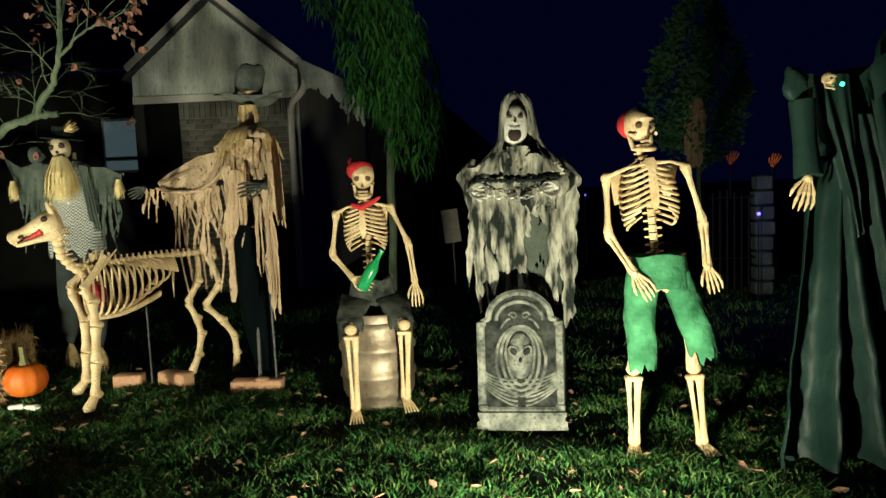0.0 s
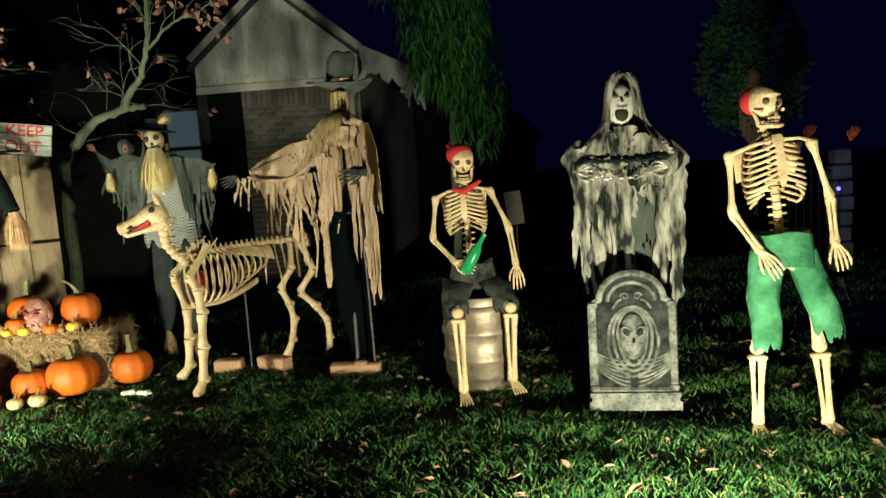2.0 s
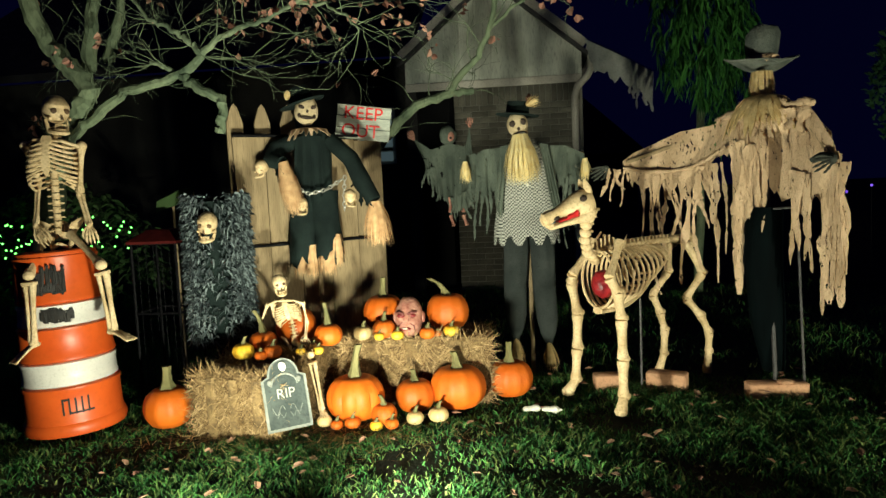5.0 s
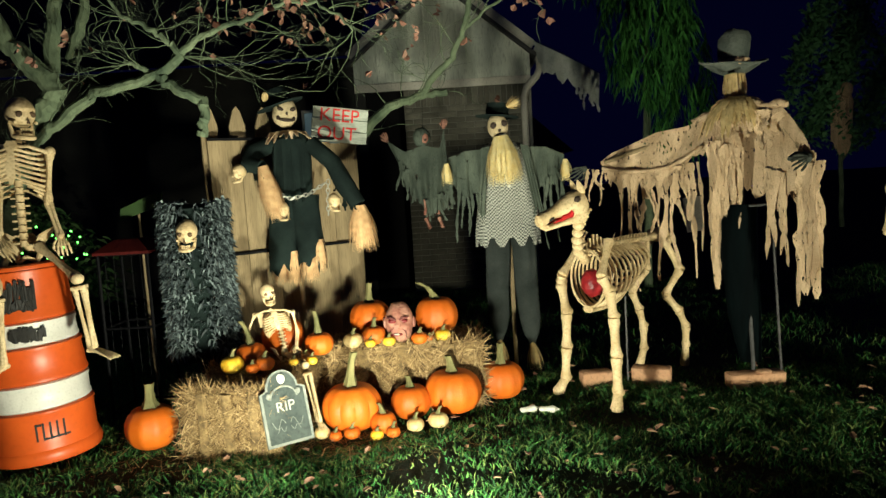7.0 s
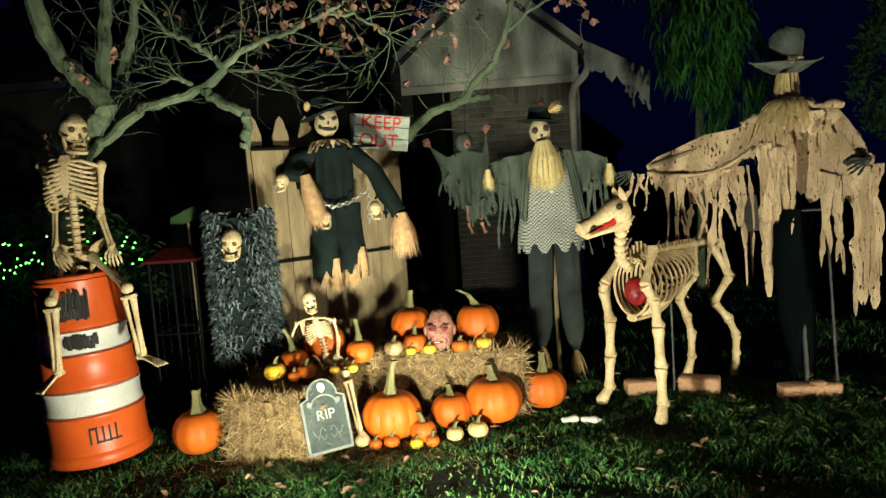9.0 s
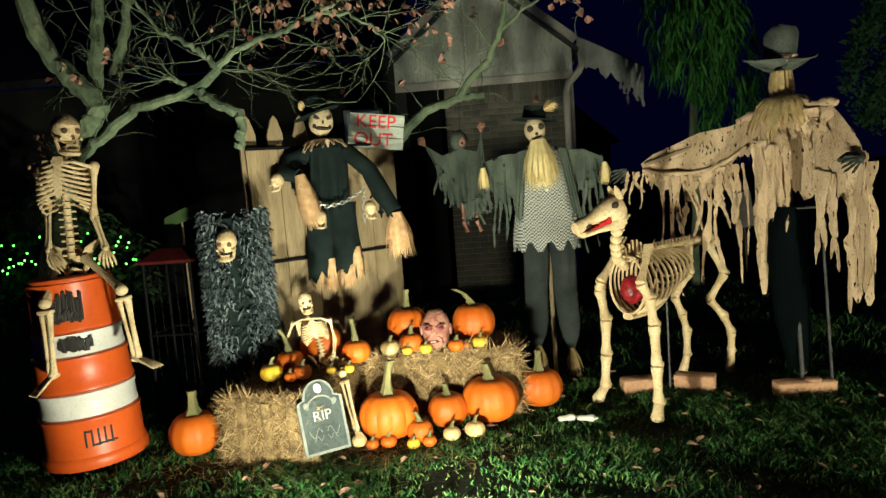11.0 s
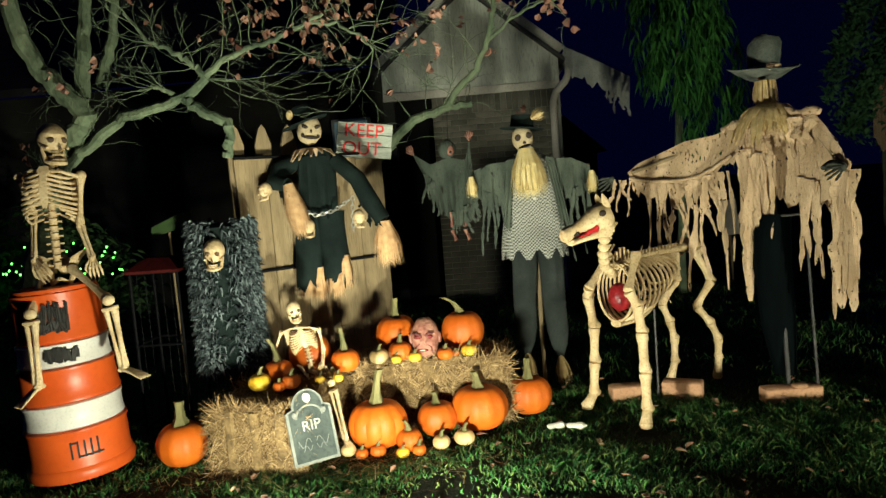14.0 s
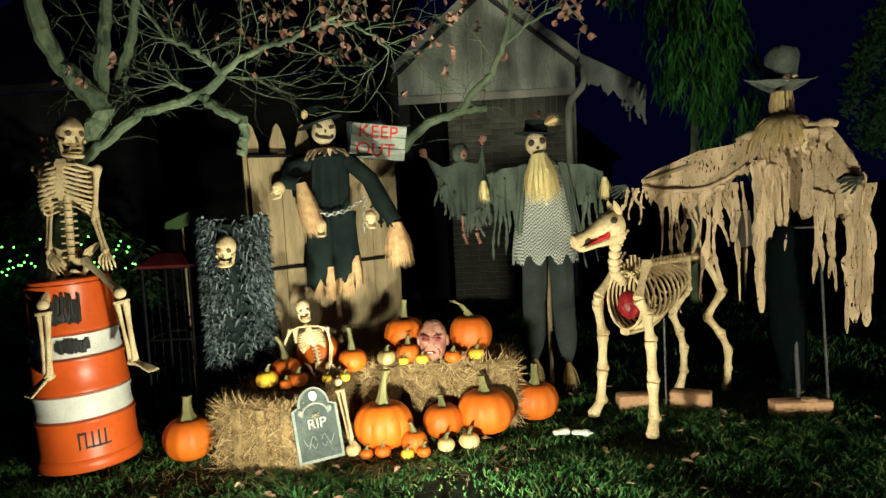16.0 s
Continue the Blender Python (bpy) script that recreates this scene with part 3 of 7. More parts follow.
    ([(-2.72, 4.95, 2.25), (-2.55, 4.9, 2.38), (-2.38, 4.85, 2.44), (-2.25, 4.8, 2.45)], 0.012, 0.006),
]):
    fine, sh = limb(pts, r0, r1, 0.008, 70 + i)
    part("limb", sh, BARK, tree)
    for k in range(4, len(fine), 2):
        d = (fine[k] - fine[k - 1]).normalized()
        twigs(tw, fine[k], d * 0.5 + V(rg.uniform(-1, 1), rg.uniform(-0.5, 0.5), rg.uniform(-0.3, 1)), rg.uniform(0.25, 0.45), 0.0045, 2, rg, tips)
tagged(part("twig_growth", tw, BARK, tree, "thin bare twigs"), kind="stuff")
lv = Shape()
leaves(lv, [t for t in tips if t[0].x > -2.6 and t[0].z > 2.25], 0.06, rg, 0.6)
leaves(lv, tips, 0.06, rg, 0.06)
tagged(part("leaves", lv, TREE_LEAF, tree, "dry russet leaves"), kind="stuff")


def sprays(shape, c, size, count, rg, length, width, droop):
    """Hanging evergreen sprays: short bent strips in an uneven, gappy crown."""
    for _ in range(count):
        while True:
            q = V(rg.uniform(-1, 1), rg.uniform(-1, 1), rg.uniform(-1, 1))
            if q.length < 1 and 0.5 + 0.5 * math.sin(7 * q.x + 3 * q.z) * math.sin(8 * q.z + 2 * q.y) > 0.25 + 0.55 * rg.random():
                break
        p = Vector(c) + V(q.x * size[0] * (1 - 0.35 * q.z), q.y * size[1], q.z * size[2])
        d = V(rg.uniform(-1, 1), rg.uniform(-1, 1), -droop).normalized()
        s = length * rg.uniform(0.5, 1.3)
        w = d.orthogonal().normalized()
        w.rotate(Matrix.Rotation(rg.uniform(0, 6.28), 3, d))
        w = w * width * rg.uniform(0.6, 1.3)
        b = len(shape.v)
        m, e = p + d * s * 0.5, p + d * s + V(0, 0, -0.25 * s)
        shape.v += [tuple(p - w * 0.3), tuple(p + w * 0.3), tuple(m + w), tuple(m - w), tuple(e)]
        shape.f += [(b, b + 1, b + 2, b + 3), (b + 3, b + 2, b + 4)]


ev = thing("weeping_evergreen", (-0.75, 7.9, 0), "tall weeping evergreen tree with drooping green sprays", "tree")
part("trunk", limb([(-0.75, 7.9, -0.05), (-0.72, 7.9, 2.0), (-0.75, 7.9, 5.0)], 0.05, 0.03, 0.02, 91)[1], BARK, ev)
sh = Shape()
sprays(sh, (-0.80, 7.65, 3.1), (0.42, 0.40, 1.15), 2600, rg, 0.16, 0.012, 1.5)
sprays(sh, (-1.15, 7.9, 3.9), (0.6, 0.40, 0.9), 1200, rg, 0.16, 0.012, 1.5)
sprays(sh, (-0.45, 7.7, 2.3), (0.36, 0.3, 0.95), 1300, rg, 0.14, 0.011, 1.5)
tagged(part("crown", sh, NEEDLE, ev, "drooping green sprays with gaps"), kind="stuff")
ut = thing("upright_tree", (4.5, 13.7, 0), "tall narrow tree with dark small leaves", "tree")
part("trunk", limb([(4.5, 13.7, -0.05), (4.5, 13.7, 2), (4.45, 13.7, 4.2)], 0.05, 0.02, 0.02, 95)[1], BARK, ut)
for k in range(6):
    part("limb", limb([(4.5, 13.7, 1.2 + 0.3 * k), (4.5 + rnd(-0.5, 0.5), 13.6, 2.0 + 0.35 * k), (4.5 + rnd(-0.9, 0.9), 13.6, 2.9 + 0.33 * k)], 0.03, 0.01, 0.02, 100 + k)[1], BARK, ut)
sh = Shape()
sprays(sh, (4.45, 13.6, 3.0), (0.95, 0.7, 1.7), 5200, rg, 0.17, 0.030, -0.7)
tagged(part("crown", sh, TALL_LEAF, ut, "sparse dark foliage"), kind="stuff")

# ---- skulls and skeletons ----
def skull(parent, c, h, front, up=(0, 0, 1), gape=0.02, material=BONE, sockets=True, detail=1):
    """A skull of height h: cranium with brow, cheeks and muzzle; a hinged jaw; painted sockets; teeth."""
    t, c = axes(front, up), Vector(c)
    s = h / 0.2

    def place(x, y, z):
        return c + t @ (V(x, y, z) * s)

    def form(d):
        k = 1.0
        k += 0.10 * math.exp(-((d.z - 0.25) ** 2) / 0.02) * max(0, -d.y)                # brow
        k -= 0.16 * math.exp(-((abs(d.x) - 0.42) ** 2 + (d.z + 0.02) ** 2) / 0.03) * (d.y < 0)  # sockets
        k += 0.10 * math.exp(-((abs(d.x) - 0.62) ** 2 + (d.z + 0.38) ** 2) / 0.03) * (d.y < 0)  # cheekbones
        k -= 0.14 * max(0, -d.z - 0.35) * (d.y > -0.2)
        k += 0.22 * math.exp(-(d.x ** 2) / 0.10) * max(0, -d.z - 0.15) * max(0, -d.y)   # muzzle
        return k

    sh = Shape().ball(place(0, 0.005, 0.025), V(0.068, 0.085, 0.082) * s, t, 22, 16, form)
    sh.tube([place(-0.062, -0.02, -0.02), place(-0.05, -0.06, -0.03)], 0.008 * s, 6)
    sh.tube([place(0.062, -0.02, -0.02), place(0.05, -0.06, -0.03)], 0.008 * s, 6)
    head = part("skull", sh, material, parent)
    jaw = Shape()
    rows = []
    for i in range(9):
        a = math.pi * (i / 8 - 0.5)
        rows.append(place(0.045 * math.sin(a), -0.02 - 0.062 * math.cos(a), -0.083 - gape - 0.012 * math.cos(a)))
    rows = [place(-0.056, 0.0, -0.03)] + rows + [place(0.056, 0.0, -0.03)]
    jaw.tube(rows, [0.007 * s] + [0.0125 * s] * 9 + [0.007 * s], 7)
    part("jaw", jaw, material, head)
    if sockets:
        for x in (-0.03, 0.03):
            part("eye_socket", Shape().ball(place(x, -0.062, 0.012), V(0.0195, 0.011, 0.0165) * s, t, 12, 8), BONE_SOCKET, head, "brown painted socket")
        nose = Shape().loft([[place(x * k, -0.088 + 0.01 * abs(k - 1), -0.028 + z * k) for x, z in ((-0.011, -0.012), (0, -0.008), (0.011, -0.012), (0.003, 0.016), (-0.003, 0.016))] for k in (0.4, 1.0, 1.0)][:2])
        part("nose_hole", nose, BONE_SOCKET, head, "brown painted hole")
        mouth = Shape().ball(place(0, -0.058, -0.074 - gape / 2), V(0.027, 0.016, 0.003 + gape * 0.45 / s) * s, t, 12, 6)
        part("mouth_gap", mouth, BONE_SOCKET, head, "dark gap between the teeth")
        for row, z in ((0, -0.064), (1, -0.077 - gape)):
            te = Shape()
            for i in range(7):
                a = (i - 3) * 0.27
                te.box(place(0.036 * math.sin(a), -0.028 - 0.052 * math.cos(a), z), V(0.0085, 0.008, 0.012) * s, t @ Matrix.Rotation(a, 3, "Z"), 0.002 * s)
            part("teeth", te, material, head)
    return head


def hand(parent, wrist, tip, flat, s=1.0, material=BONE):
    """Palm bones and five jointed fingers from wrist towards tip; flat is the sideways direction of the palm."""
    wrist, d = Vector(wrist), (Vector(tip) - Vector(wrist))
    length = d.length
    d.normalize()
    side = Vector(flat)
    side = (side - d * side.dot(d)).normalized()
    out = side.cross(d)
    sh, fingers = Shape().ball(wrist, 0.016 * s), []
    for i in range(5):
        f = (i - 2) / 2
        reach = length * (1 - 0.12 * f * f) * (0.72 if i == 0 else 1)
        a = wrist + side * 0.010 * f * s
        k = a + d * reach * 0.45 + side * 0.022 * f * s
        m = k + d * reach * 0.30 + side * 0.008 * f * s + out * 0.006
        e = m + d * reach * 0.25 + out * 0.012
        sh.tube([a, a.lerp(k, 0.5), k], [0.006 * s, 0.0045 * s, 0.0075 * s], 6)
        fingers.append(Shape().tube([k, k.lerp(m, 0.5), m, m.lerp(e, 0.5), e], [0.0078 * s, 0.005 * s, 0.0068 * s, 0.0045 * s, 0.003 * s], 6))
    palm = part("hand", sh, material, parent)
    for shape in fingers:
        part("finger", shape, material, palm)
    return palm


def foot(parent, ankle, toe, s=1.0):
    ankle, toe = Vector(ankle), Vector(toe)
    d = toe - ankle
    side = d.cross(V(0, 0, 1)).normalized()
    sh = Shape().ball(ankle, 0.02 * s).ball(ankle - d.normalized() * 0.02 - V(0, 0, 0.012), (0.018 * s, 0.02 * s, 0.014 * s))
    for i in range(5):
        f = (i - 2) / 2
        sh.tube([ankle + side * 0.012 * f * s, ankle.lerp(toe, 0.6) + side * 0.024 * f * s, toe + side * 0.03 * f * s - V(0, 0, 0.004)], [0.008 * s, 0.0055 * s, 0.004 * s], 6)
    return part("foot", sh, BONE, parent)


def ribcage(parent, neck, low, w, front, s=1.0):
    """Ten pairs of ribs, breastbone, collar bones and shoulder blades between the neck and the low end of the ribs."""
    neck, low = Vector(neck), Vector(low)
    up = (neck - low).normalized()
    t = axes(front, up)
    x, y, z = t.col[0], t.col[1], t.col[2]
    height = (neck - low).length
    sh = Shape()
    for side in (-1, 1):
        for i in range(10):
            f = i / 9
            wi = w * (0.52 + 0.48 * math.sin(math.pi * min(1, 0.18 + f * 0.62)))
            di = 0.085 * s * (0.65 + 0.45 * math.sin(math.pi * (0.2 + 0.6 * f)))
            c = neck.lerp(low, 0.08 + 0.70 * f)
            end = 1.0 if i < 7 else 0.86 - 0.10 * (i - 7)
            pts = []
            for k in range(11):
                a = math.pi * end * k / 10
                rise = -0.16 * height * math.sin(a * 0.75) + (0.10 * height * (f + 0.2) * max(0, k / 10 - 0.6) / 0.4)
                inner = 1 - 0.35 * max(0, (k / 10 - 0.8) / 0.2) * 0
                pts.append(c + x * side * (0.014 * s + wi * math.sin(a) * inner) - y * (di * -math.cos(a)) * 1.0 + z * rise)
            sh.tube(pts, [0.0052 * s * (1.25 if k > 1 else 0.9) for k in range(11)], 6)
    part("ribs", sh, BONE, parent)
    st = Shape()
    fr = -y * 0.088 * s
    st.loft([[neck.lerp(low, f) + fr * g + x * ww * s * a + y * 0.006 * s * b for a, b in ((-1, -1), (1, -1), (1, 1), (-1, 1))]
             for f, ww, g in ((0.06, 0.018, 0.75), (0.14, 0.026, 0.9), (0.2, 0.014, 0.95), (0.45, 0.019, 1.06), (0.6, 0.015, 1.05), (0.68, 0.005, 1.0))])
    part("breastbone", st, BONE, parent)
    return x, y, z


def spine(parent, top, bottom, count, r, front):
    top, bottom = Vector(top), Vector(bottom)
    up = (top - bottom).normalized()
    t = axes(front, up)
    sh = Shape()
    step = (top - bottom).length / count
    for i in range(count):
        c = top.lerp(bottom, (i + 0.5) / count)
        sh.lathe([(r * 0.75, -step * 0.45), (r, -step * 0.38), (r * 0.78, 0), (r, step * 0.38), (r * 0.75, step * 0.45)], c, 10, t)
        sh.box(c + t.col[0] * r * 1.3, (r * 1.3, r * 0.5, step * 0.28), t, 0.002)
        sh.box(c - t.col[0] * r * 1.3, (r * 1.3, r * 0.5, step * 0.28), t, 0.002)
        sh.box(c + t.col[1] * r * 1.2, (r * 0.4, r * 1.2, step * 0.4), t, 0.002)
    return part("spine", sh, BONE, parent)


def pelvis(parent, c, w, front, s=1.0):
    t, c = axes(front), Vector(c)
    sh = Shape()
    for k in (-1, 1):
        def wing(u, v):
            a = math.pi * (0.15 + 0.7 * u)
            r = w * (0.55 + 0.45 * v)
            return c + t @ V(k * (0.02 + r * math.sin(a) * (0.55 + 0.45 * v)), 0.05 * s - 0.09 * s * u, -0.05 * s + 0.11 * s * v * math.sin(a) ** 0.5)
        sh.sheet(wing, 8, 5, 0.010 * s)
        sh.tube([c + t @ V(k * w * 0.5, 0, -0.05 * s), c + t @ V(k * 0.04 * s, -0.03 * s, -0.10 * s), c + t @ V(0, -0.05 * s, -0.075 * s)], [0.02 * s, 0.013 * s, 0.011 * s], 7)
    sh.ball(c + t @ V(0, 0.035 * s, -0.01 * s), (0.035 * s, 0.02 * s, 0.05 * s), t)
    return part("pelvis", sh, BONE, parent)


def arm(parent, shoulder, elbow, wrist, tip, flat, r=0.0125):
    up, low = Shape().bone(shoulder, elbow, r, 1.75).ball(shoulder, r * 2.0), Shape()
    part("upper_arm", up, BONE, parent)
    e, w = Vector(elbow), Vector(wrist)
    o = Vector(flat).normalized() * r * 0.85
    low.bone(e + o, w + o * 0.8, r * 0.62, 1.6, 7).bone(e - o, w - o * 0.8, r * 0.62, 1.6, 7).ball(e, r * 1.5)
    part("forearm", low, BONE, parent)
    hand(parent, wrist, tip, flat, r / 0.0125)


def shin(parent, knee, ankle, toe, flat, r=0.016):
    k, a = Vector(knee), Vector(ankle)
    o = Vector(flat).normalized() * r * 1.35
    d = (a - k).normalized()
    sh = Shape().bone(k + d * 0.03 + o * 0.85, a + o * 0.35, r * 0.78, 1.4).bone(k + d * 0.03 - o * 0.95, a - o * 0.55, r * 0.55, 1.5)
    sh.box(k + d * 0.03, (r * 4.4, r * 2.4, r * 1.3), axes((0, -1, 0), -d), r * 0.5)
    part("shin", sh, BONE, parent)
    part("knee", Shape().ball(k - d * 0.012, (r * 1.9, r * 1.5, r * 1.7)), BONE, parent)
    foot(parent, a, toe, r / 0.016)


def shoulders(parent, neck, left, right, front, s=1.0):
    sh = Shape()
    neck = Vector(neck)
    y = -Vector(front).normalized()
    for k in (left, right):
        k = Vector(k)
        sh.tube([neck - y * 0.06 * s, neck.lerp(k, 0.5) - y * 0.075 * s + V(0, 0, 0.012), k - y * 0.015], [0.009 * s, 0.0075 * s, 0.010 * s], 7)
        m = neck.lerp(k, 0.62) + y * 0.05 * s

        def blade(u, v, m=m, k=k):
            return m + (k - m) * (u - 0.4) * (1 - 0.6 * v) * 1.1 + V(0, 0, -0.14 * s * v) + y * 0.015 * u
        sh.sheet(blade, 5, 6, 0.008 * s)
    return part("shoulder_girdle", sh, BONE, parent)


def torn_leg(shape, hip, knee, hem, r0, r1, seed, teeth=7, drop=0.05, squash=0.8):
    """One trouser leg as a closed cloth tube with a torn hem."""
    rg = random.Random(seed)
    hip, knee, hem = Vector(hip), Vector(knee), Vector(hem)
    n = 28
    rag = [rg.uniform(0.1, 1) if i % 4 else rg.uniform(0.7, 1.2) for i in range(n)]
    rings = []
    for i in range(11):
        f = i / 10
        c = hip.lerp(knee, f * 2) if f < 0.5 else knee.lerp(hem, f * 2 - 1)
        r = r0 + (r1 - r0) * f
        ring = []
        for k in range(n):
            a = 2 * math.pi * k / n
            w = r * (1 + 0.06 * math.sin(3 * a + 7 * f + seed) + 0.04 * math.sin(5 * a - 11 * f))
            z = -drop * rag[k] if i == 10 else 0
            ring.append(c + V(w * math.cos(a), squash * w * math.sin(a), z))
        rings.append(ring)
    shape.loft(rings, cap=False)
    inner = [[Vector(p) + (sum((Vector(q) for q in r), Vector()) / n - Vector(p)) * 0.06 for p in r] for r in rings[::-1]]
    shape.loft(inner, cap=False)
    return shape


G = 0.02  # lawn level

# the pirate who stands
p = thing("pirate_skeleton", (1.03, 3.05, G), "standing cream plastic skeleton in torn green trousers and red bandana", "skeleton")
F = (0.05, -1, 0)
skull(p, (0.930, 3.04, 1.445), 0.185, (0.24, -0.95, 0.10), (-0.05, 0.10, 1), 0.006)
spine(p, (0.93, 3.08, 1.385), (0.965, 3.08, 1.27), 5, 0.014, F)
ribcage(p, (0.955, 3.06, 1.345), (0.985, 3.06, 0.99), 0.112, F, 1.0)
spine(p, (0.985, 3.09, 1.14), (1.005, 3.08, 0.86), 8, 0.020, F)
shoulders(p, (0.955, 3.06, 1.30), (0.79, 3.06, 1.25), (1.13, 3.06, 1.285), F)
arm(p, (0.79, 3.06, 1.245), (0.79, 3.03, 0.998), (0.885, 2.97, 0.835), (0.955, 2.94, 0.725), (0.8, 0.2, 0.5))
arm(p, (1.13, 3.06, 1.28), (1.20, 3.05, 1.042), (1.208, 3.02, 0.848), (1.235, 2.99, 0.735), (1, 0, 0.1))
pelvis(p, (1.01, 3.07, 0.84), 0.11, F)
part("thigh_bone", Shape().bone((0.93, 3.06, 0.79), (0.893, 3.05, 0.40), 0.018, 1.6), BONE, p)
part("thigh_bone", Shape().bone((1.09, 3.06, 0.79), (1.155, 3.05, 0.40), 0.018, 1.6), BONE, p)
shin(p, (0.893, 3.05, 0.385), (0.893, 3.05, 0.05), (0.875, 2.96, 0.03), (1, 0, 0), 0.0175)
shin(p, (1.157, 3.05, 0.385), (1.193, 3.05, 0.05), (1.215, 2.96, 0.03), (1, 0, 0), 0.0175)
tr = Shape()
torn_leg(tr, (0.945, 3.06, 0.83), (0.925, 3.06, 0.62), (0.932, 3.05, 0.44), 0.074, 0.062, 3, drop=0.055)
part("trouser_leg", tr, GREEN_TROUSER, p, "torn bright green trouser leg")
tr = Shape()
torn_leg(tr, (1.075, 3.06, 0.83), (1.13, 3.05, 0.66), (1.195, 3.04, 0.50), 0.074, 0.066, 5, drop=0.075)
part("trouser_leg", tr, GREEN_TROUSER, p, "torn bright green trouser leg")
sh = Shape()
sh.loft([[V(1.01 + (0.120 + 0.02 * k / 6) * math.cos(a) * (1 + 0.03 * math.sin(5 * a)), 3.06 + 0.095 * math.sin(a), 0.905 - 0.025 * k + 0.008 * math.sin(3 * a)) for a in (2 * math.pi * j / 28 for j in range(28))] for k in range(7)], cap=False)
part("waistband", sh, GREEN_TROUSER, p, "bright green cloth waist")
sh = Shape().ball((0.906, 3.080, 1.472), (0.060, 0.064, 0.062), axes((0.45, -0.8, 0.1)), 18, 10)
part("bandana", sh, RED_CLOTH, p, "red cloth bandana tied at the back")

# the pirate who sits on the keg
p = thing("sitting_skeleton", (-0.38, 3.8, G), "seated cream skeleton in torn grey trousers on a steel keg", "skeleton")
F = (0.0, -1, 0)
skull(p, (-0.408, 3.90, 1.29), 0.185, (0.1, -1, -0.12), (0.02, -0.08, 1), 0.006)
spine(p, (-0.41, 3.93, 1.22), (-0.415, 3.93, 1.12), 5, 0.014, F)
ribcage(p, (-0.415, 3.92, 1.190), (-0.405, 3.92, 0.86), 0.108, F, 1.0)
spine(p, (-0.405, 3.95, 0.98), (-0.40, 3.95, 0.70), 8, 0.019, F)
shoulders(p, (-0.415, 3.92, 1.15), (-0.575, 3.92, 1.105), (-0.265, 3.92, 1.135), F)
arm(p, (-0.575, 3.92, 1.10), (-0.605, 3.90, 0.872), (-0.475, 3.80, 0.745), (-0.37, 3.76, 0.70), (0.1, 0.3, 1))
arm(p, (-0.265, 3.92, 1.13), (-0.17, 3.91, 0.921), (-0.139, 3.88, 0.70), (-0.137, 3.85, 0.565), (1, 0, 0))
pelvis(p, (-0.39, 3.93, 0.68), 0.10, F)
part("thigh_bone", Shape().bone((-0.47, 3.9, 0.63), (-0.465, 3.62, 0.50), 0.018, 1.6), BONE, p)
part("thigh_bone", Shape().bone((-0.32, 3.9, 0.63), (-0.185, 3.62, 0.51), 0.018, 1.6), BONE, p)
shin(p, (-0.465, 3.60, 0.485), (-0.455, 3.58, 0.065), (-0.435, 3.47, 0.035), (1, 0, 0), 0.0175)
shin(p, (-0.183, 3.62, 0.50), (-0.190, 3.62, 0.11), (-0.15, 3.52, 0.075), (1, 0, 0), 0.0175)
tr = Shape()
torn_leg(tr, (-0.46, 3.92, 0.64), (-0.475, 3.78, 0.60), (-0.475, 3.66, 0.52), 0.10, 0.072, 11, drop=0.09, squash=0.75)
part("trouser_leg", tr, GREY_SHORTS, p, "torn dark grey trouser leg")
tr = Shape()
torn_leg(tr, (-0.32, 3.92, 0.64), (-0.25, 3.80, 0.60), (-0.20, 3.67, 0.53), 0.10, 0.070, 12, drop=0.06, squash=0.75)
part("trouser_leg", tr, GREY_SHORTS, p, "torn dark grey trouser leg")
sh = Shape()
sh.loft([[V(-0.39 + (0.115 + 0.006 * k) * math.cos(a), 3.91 + 0.10 * math.sin(a), 0.735 - 0.028 * k + 0.012 * math.sin(3 * a + 1)) for a in (2 * math.pi * j / 28 for j in range(28))] for k in range(7)], cap=False)
part("waistband", sh, GREY_SHORTS, p, "torn dark grey cloth waist")
sh = Shape().ball((-0.425, 3.915, 1.342), (0.076, 0.082, 0.058), axes((0.2, -1, 0.3)), 18, 10)
sh.tube([(-0.46, 3.95, 1.36), (-0.485, 3.94, 1.40), (-0.475, 3.94, 1.415)], [0.02, 0.016, 0.005], 7)
part("bandana", sh, RED_CLOTH, p, "red cloth bandana")
sh = Shape().tube([(-0.47, 3.85, 1.15), (-0.41, 3.825, 1.135), (-0.35, 3.84, 1.165), (-0.31, 3.84, 1.19)], [0.012, 0.018, 0.014, 0.008], 8)
part("neckerchief", sh, RED_CLOTH, p, "red cloth knotted at the neck")
bt = axes((0.0, -1, 0), (0.5, -0.15, 0.85))
sh = Shape().lathe([(0.0, -0.10), (0.030, -0.10), (0.034, -0.09), (0.034, 0.02), (0.028, 0.05), (0.014, 0.085), (0.012, 0.13), (0.015, 0.133), (0.015, 0.145), (0.0, 0.146)], (-0.375, 3.77, 0.775), 18, bt)
solid("bottle", sh, BOTTLE, (-0.375, 3.77, 0.775), "green glass bottle held by the seated skeleton", "bottle")

# the keg
k = thing("beer_keg", (-0.365, 3.85, G), "dented stainless steel beer keg standing on the lawn", "keg")
prof = [(0.0, 0.0), (0.165, 0.0), (0.175, 0.012), (0.175, 0.05), (0.192, 0.075), (0.203, 0.10), (0.203, 0.165), (0.214, 0.182), (0.214, 0.204), (0.203, 0.222), (0.203, 0.315), (0.215, 0.332), (0.215, 0.354), (0.203, 0.372), (0.204, 0.455), (0.197, 0.482), (0.185, 0.492)]
part("body", Shape().lathe([(r, z + G) for r, z in prof], (-0.365, 3.85, 0), 48), STEEL, k)
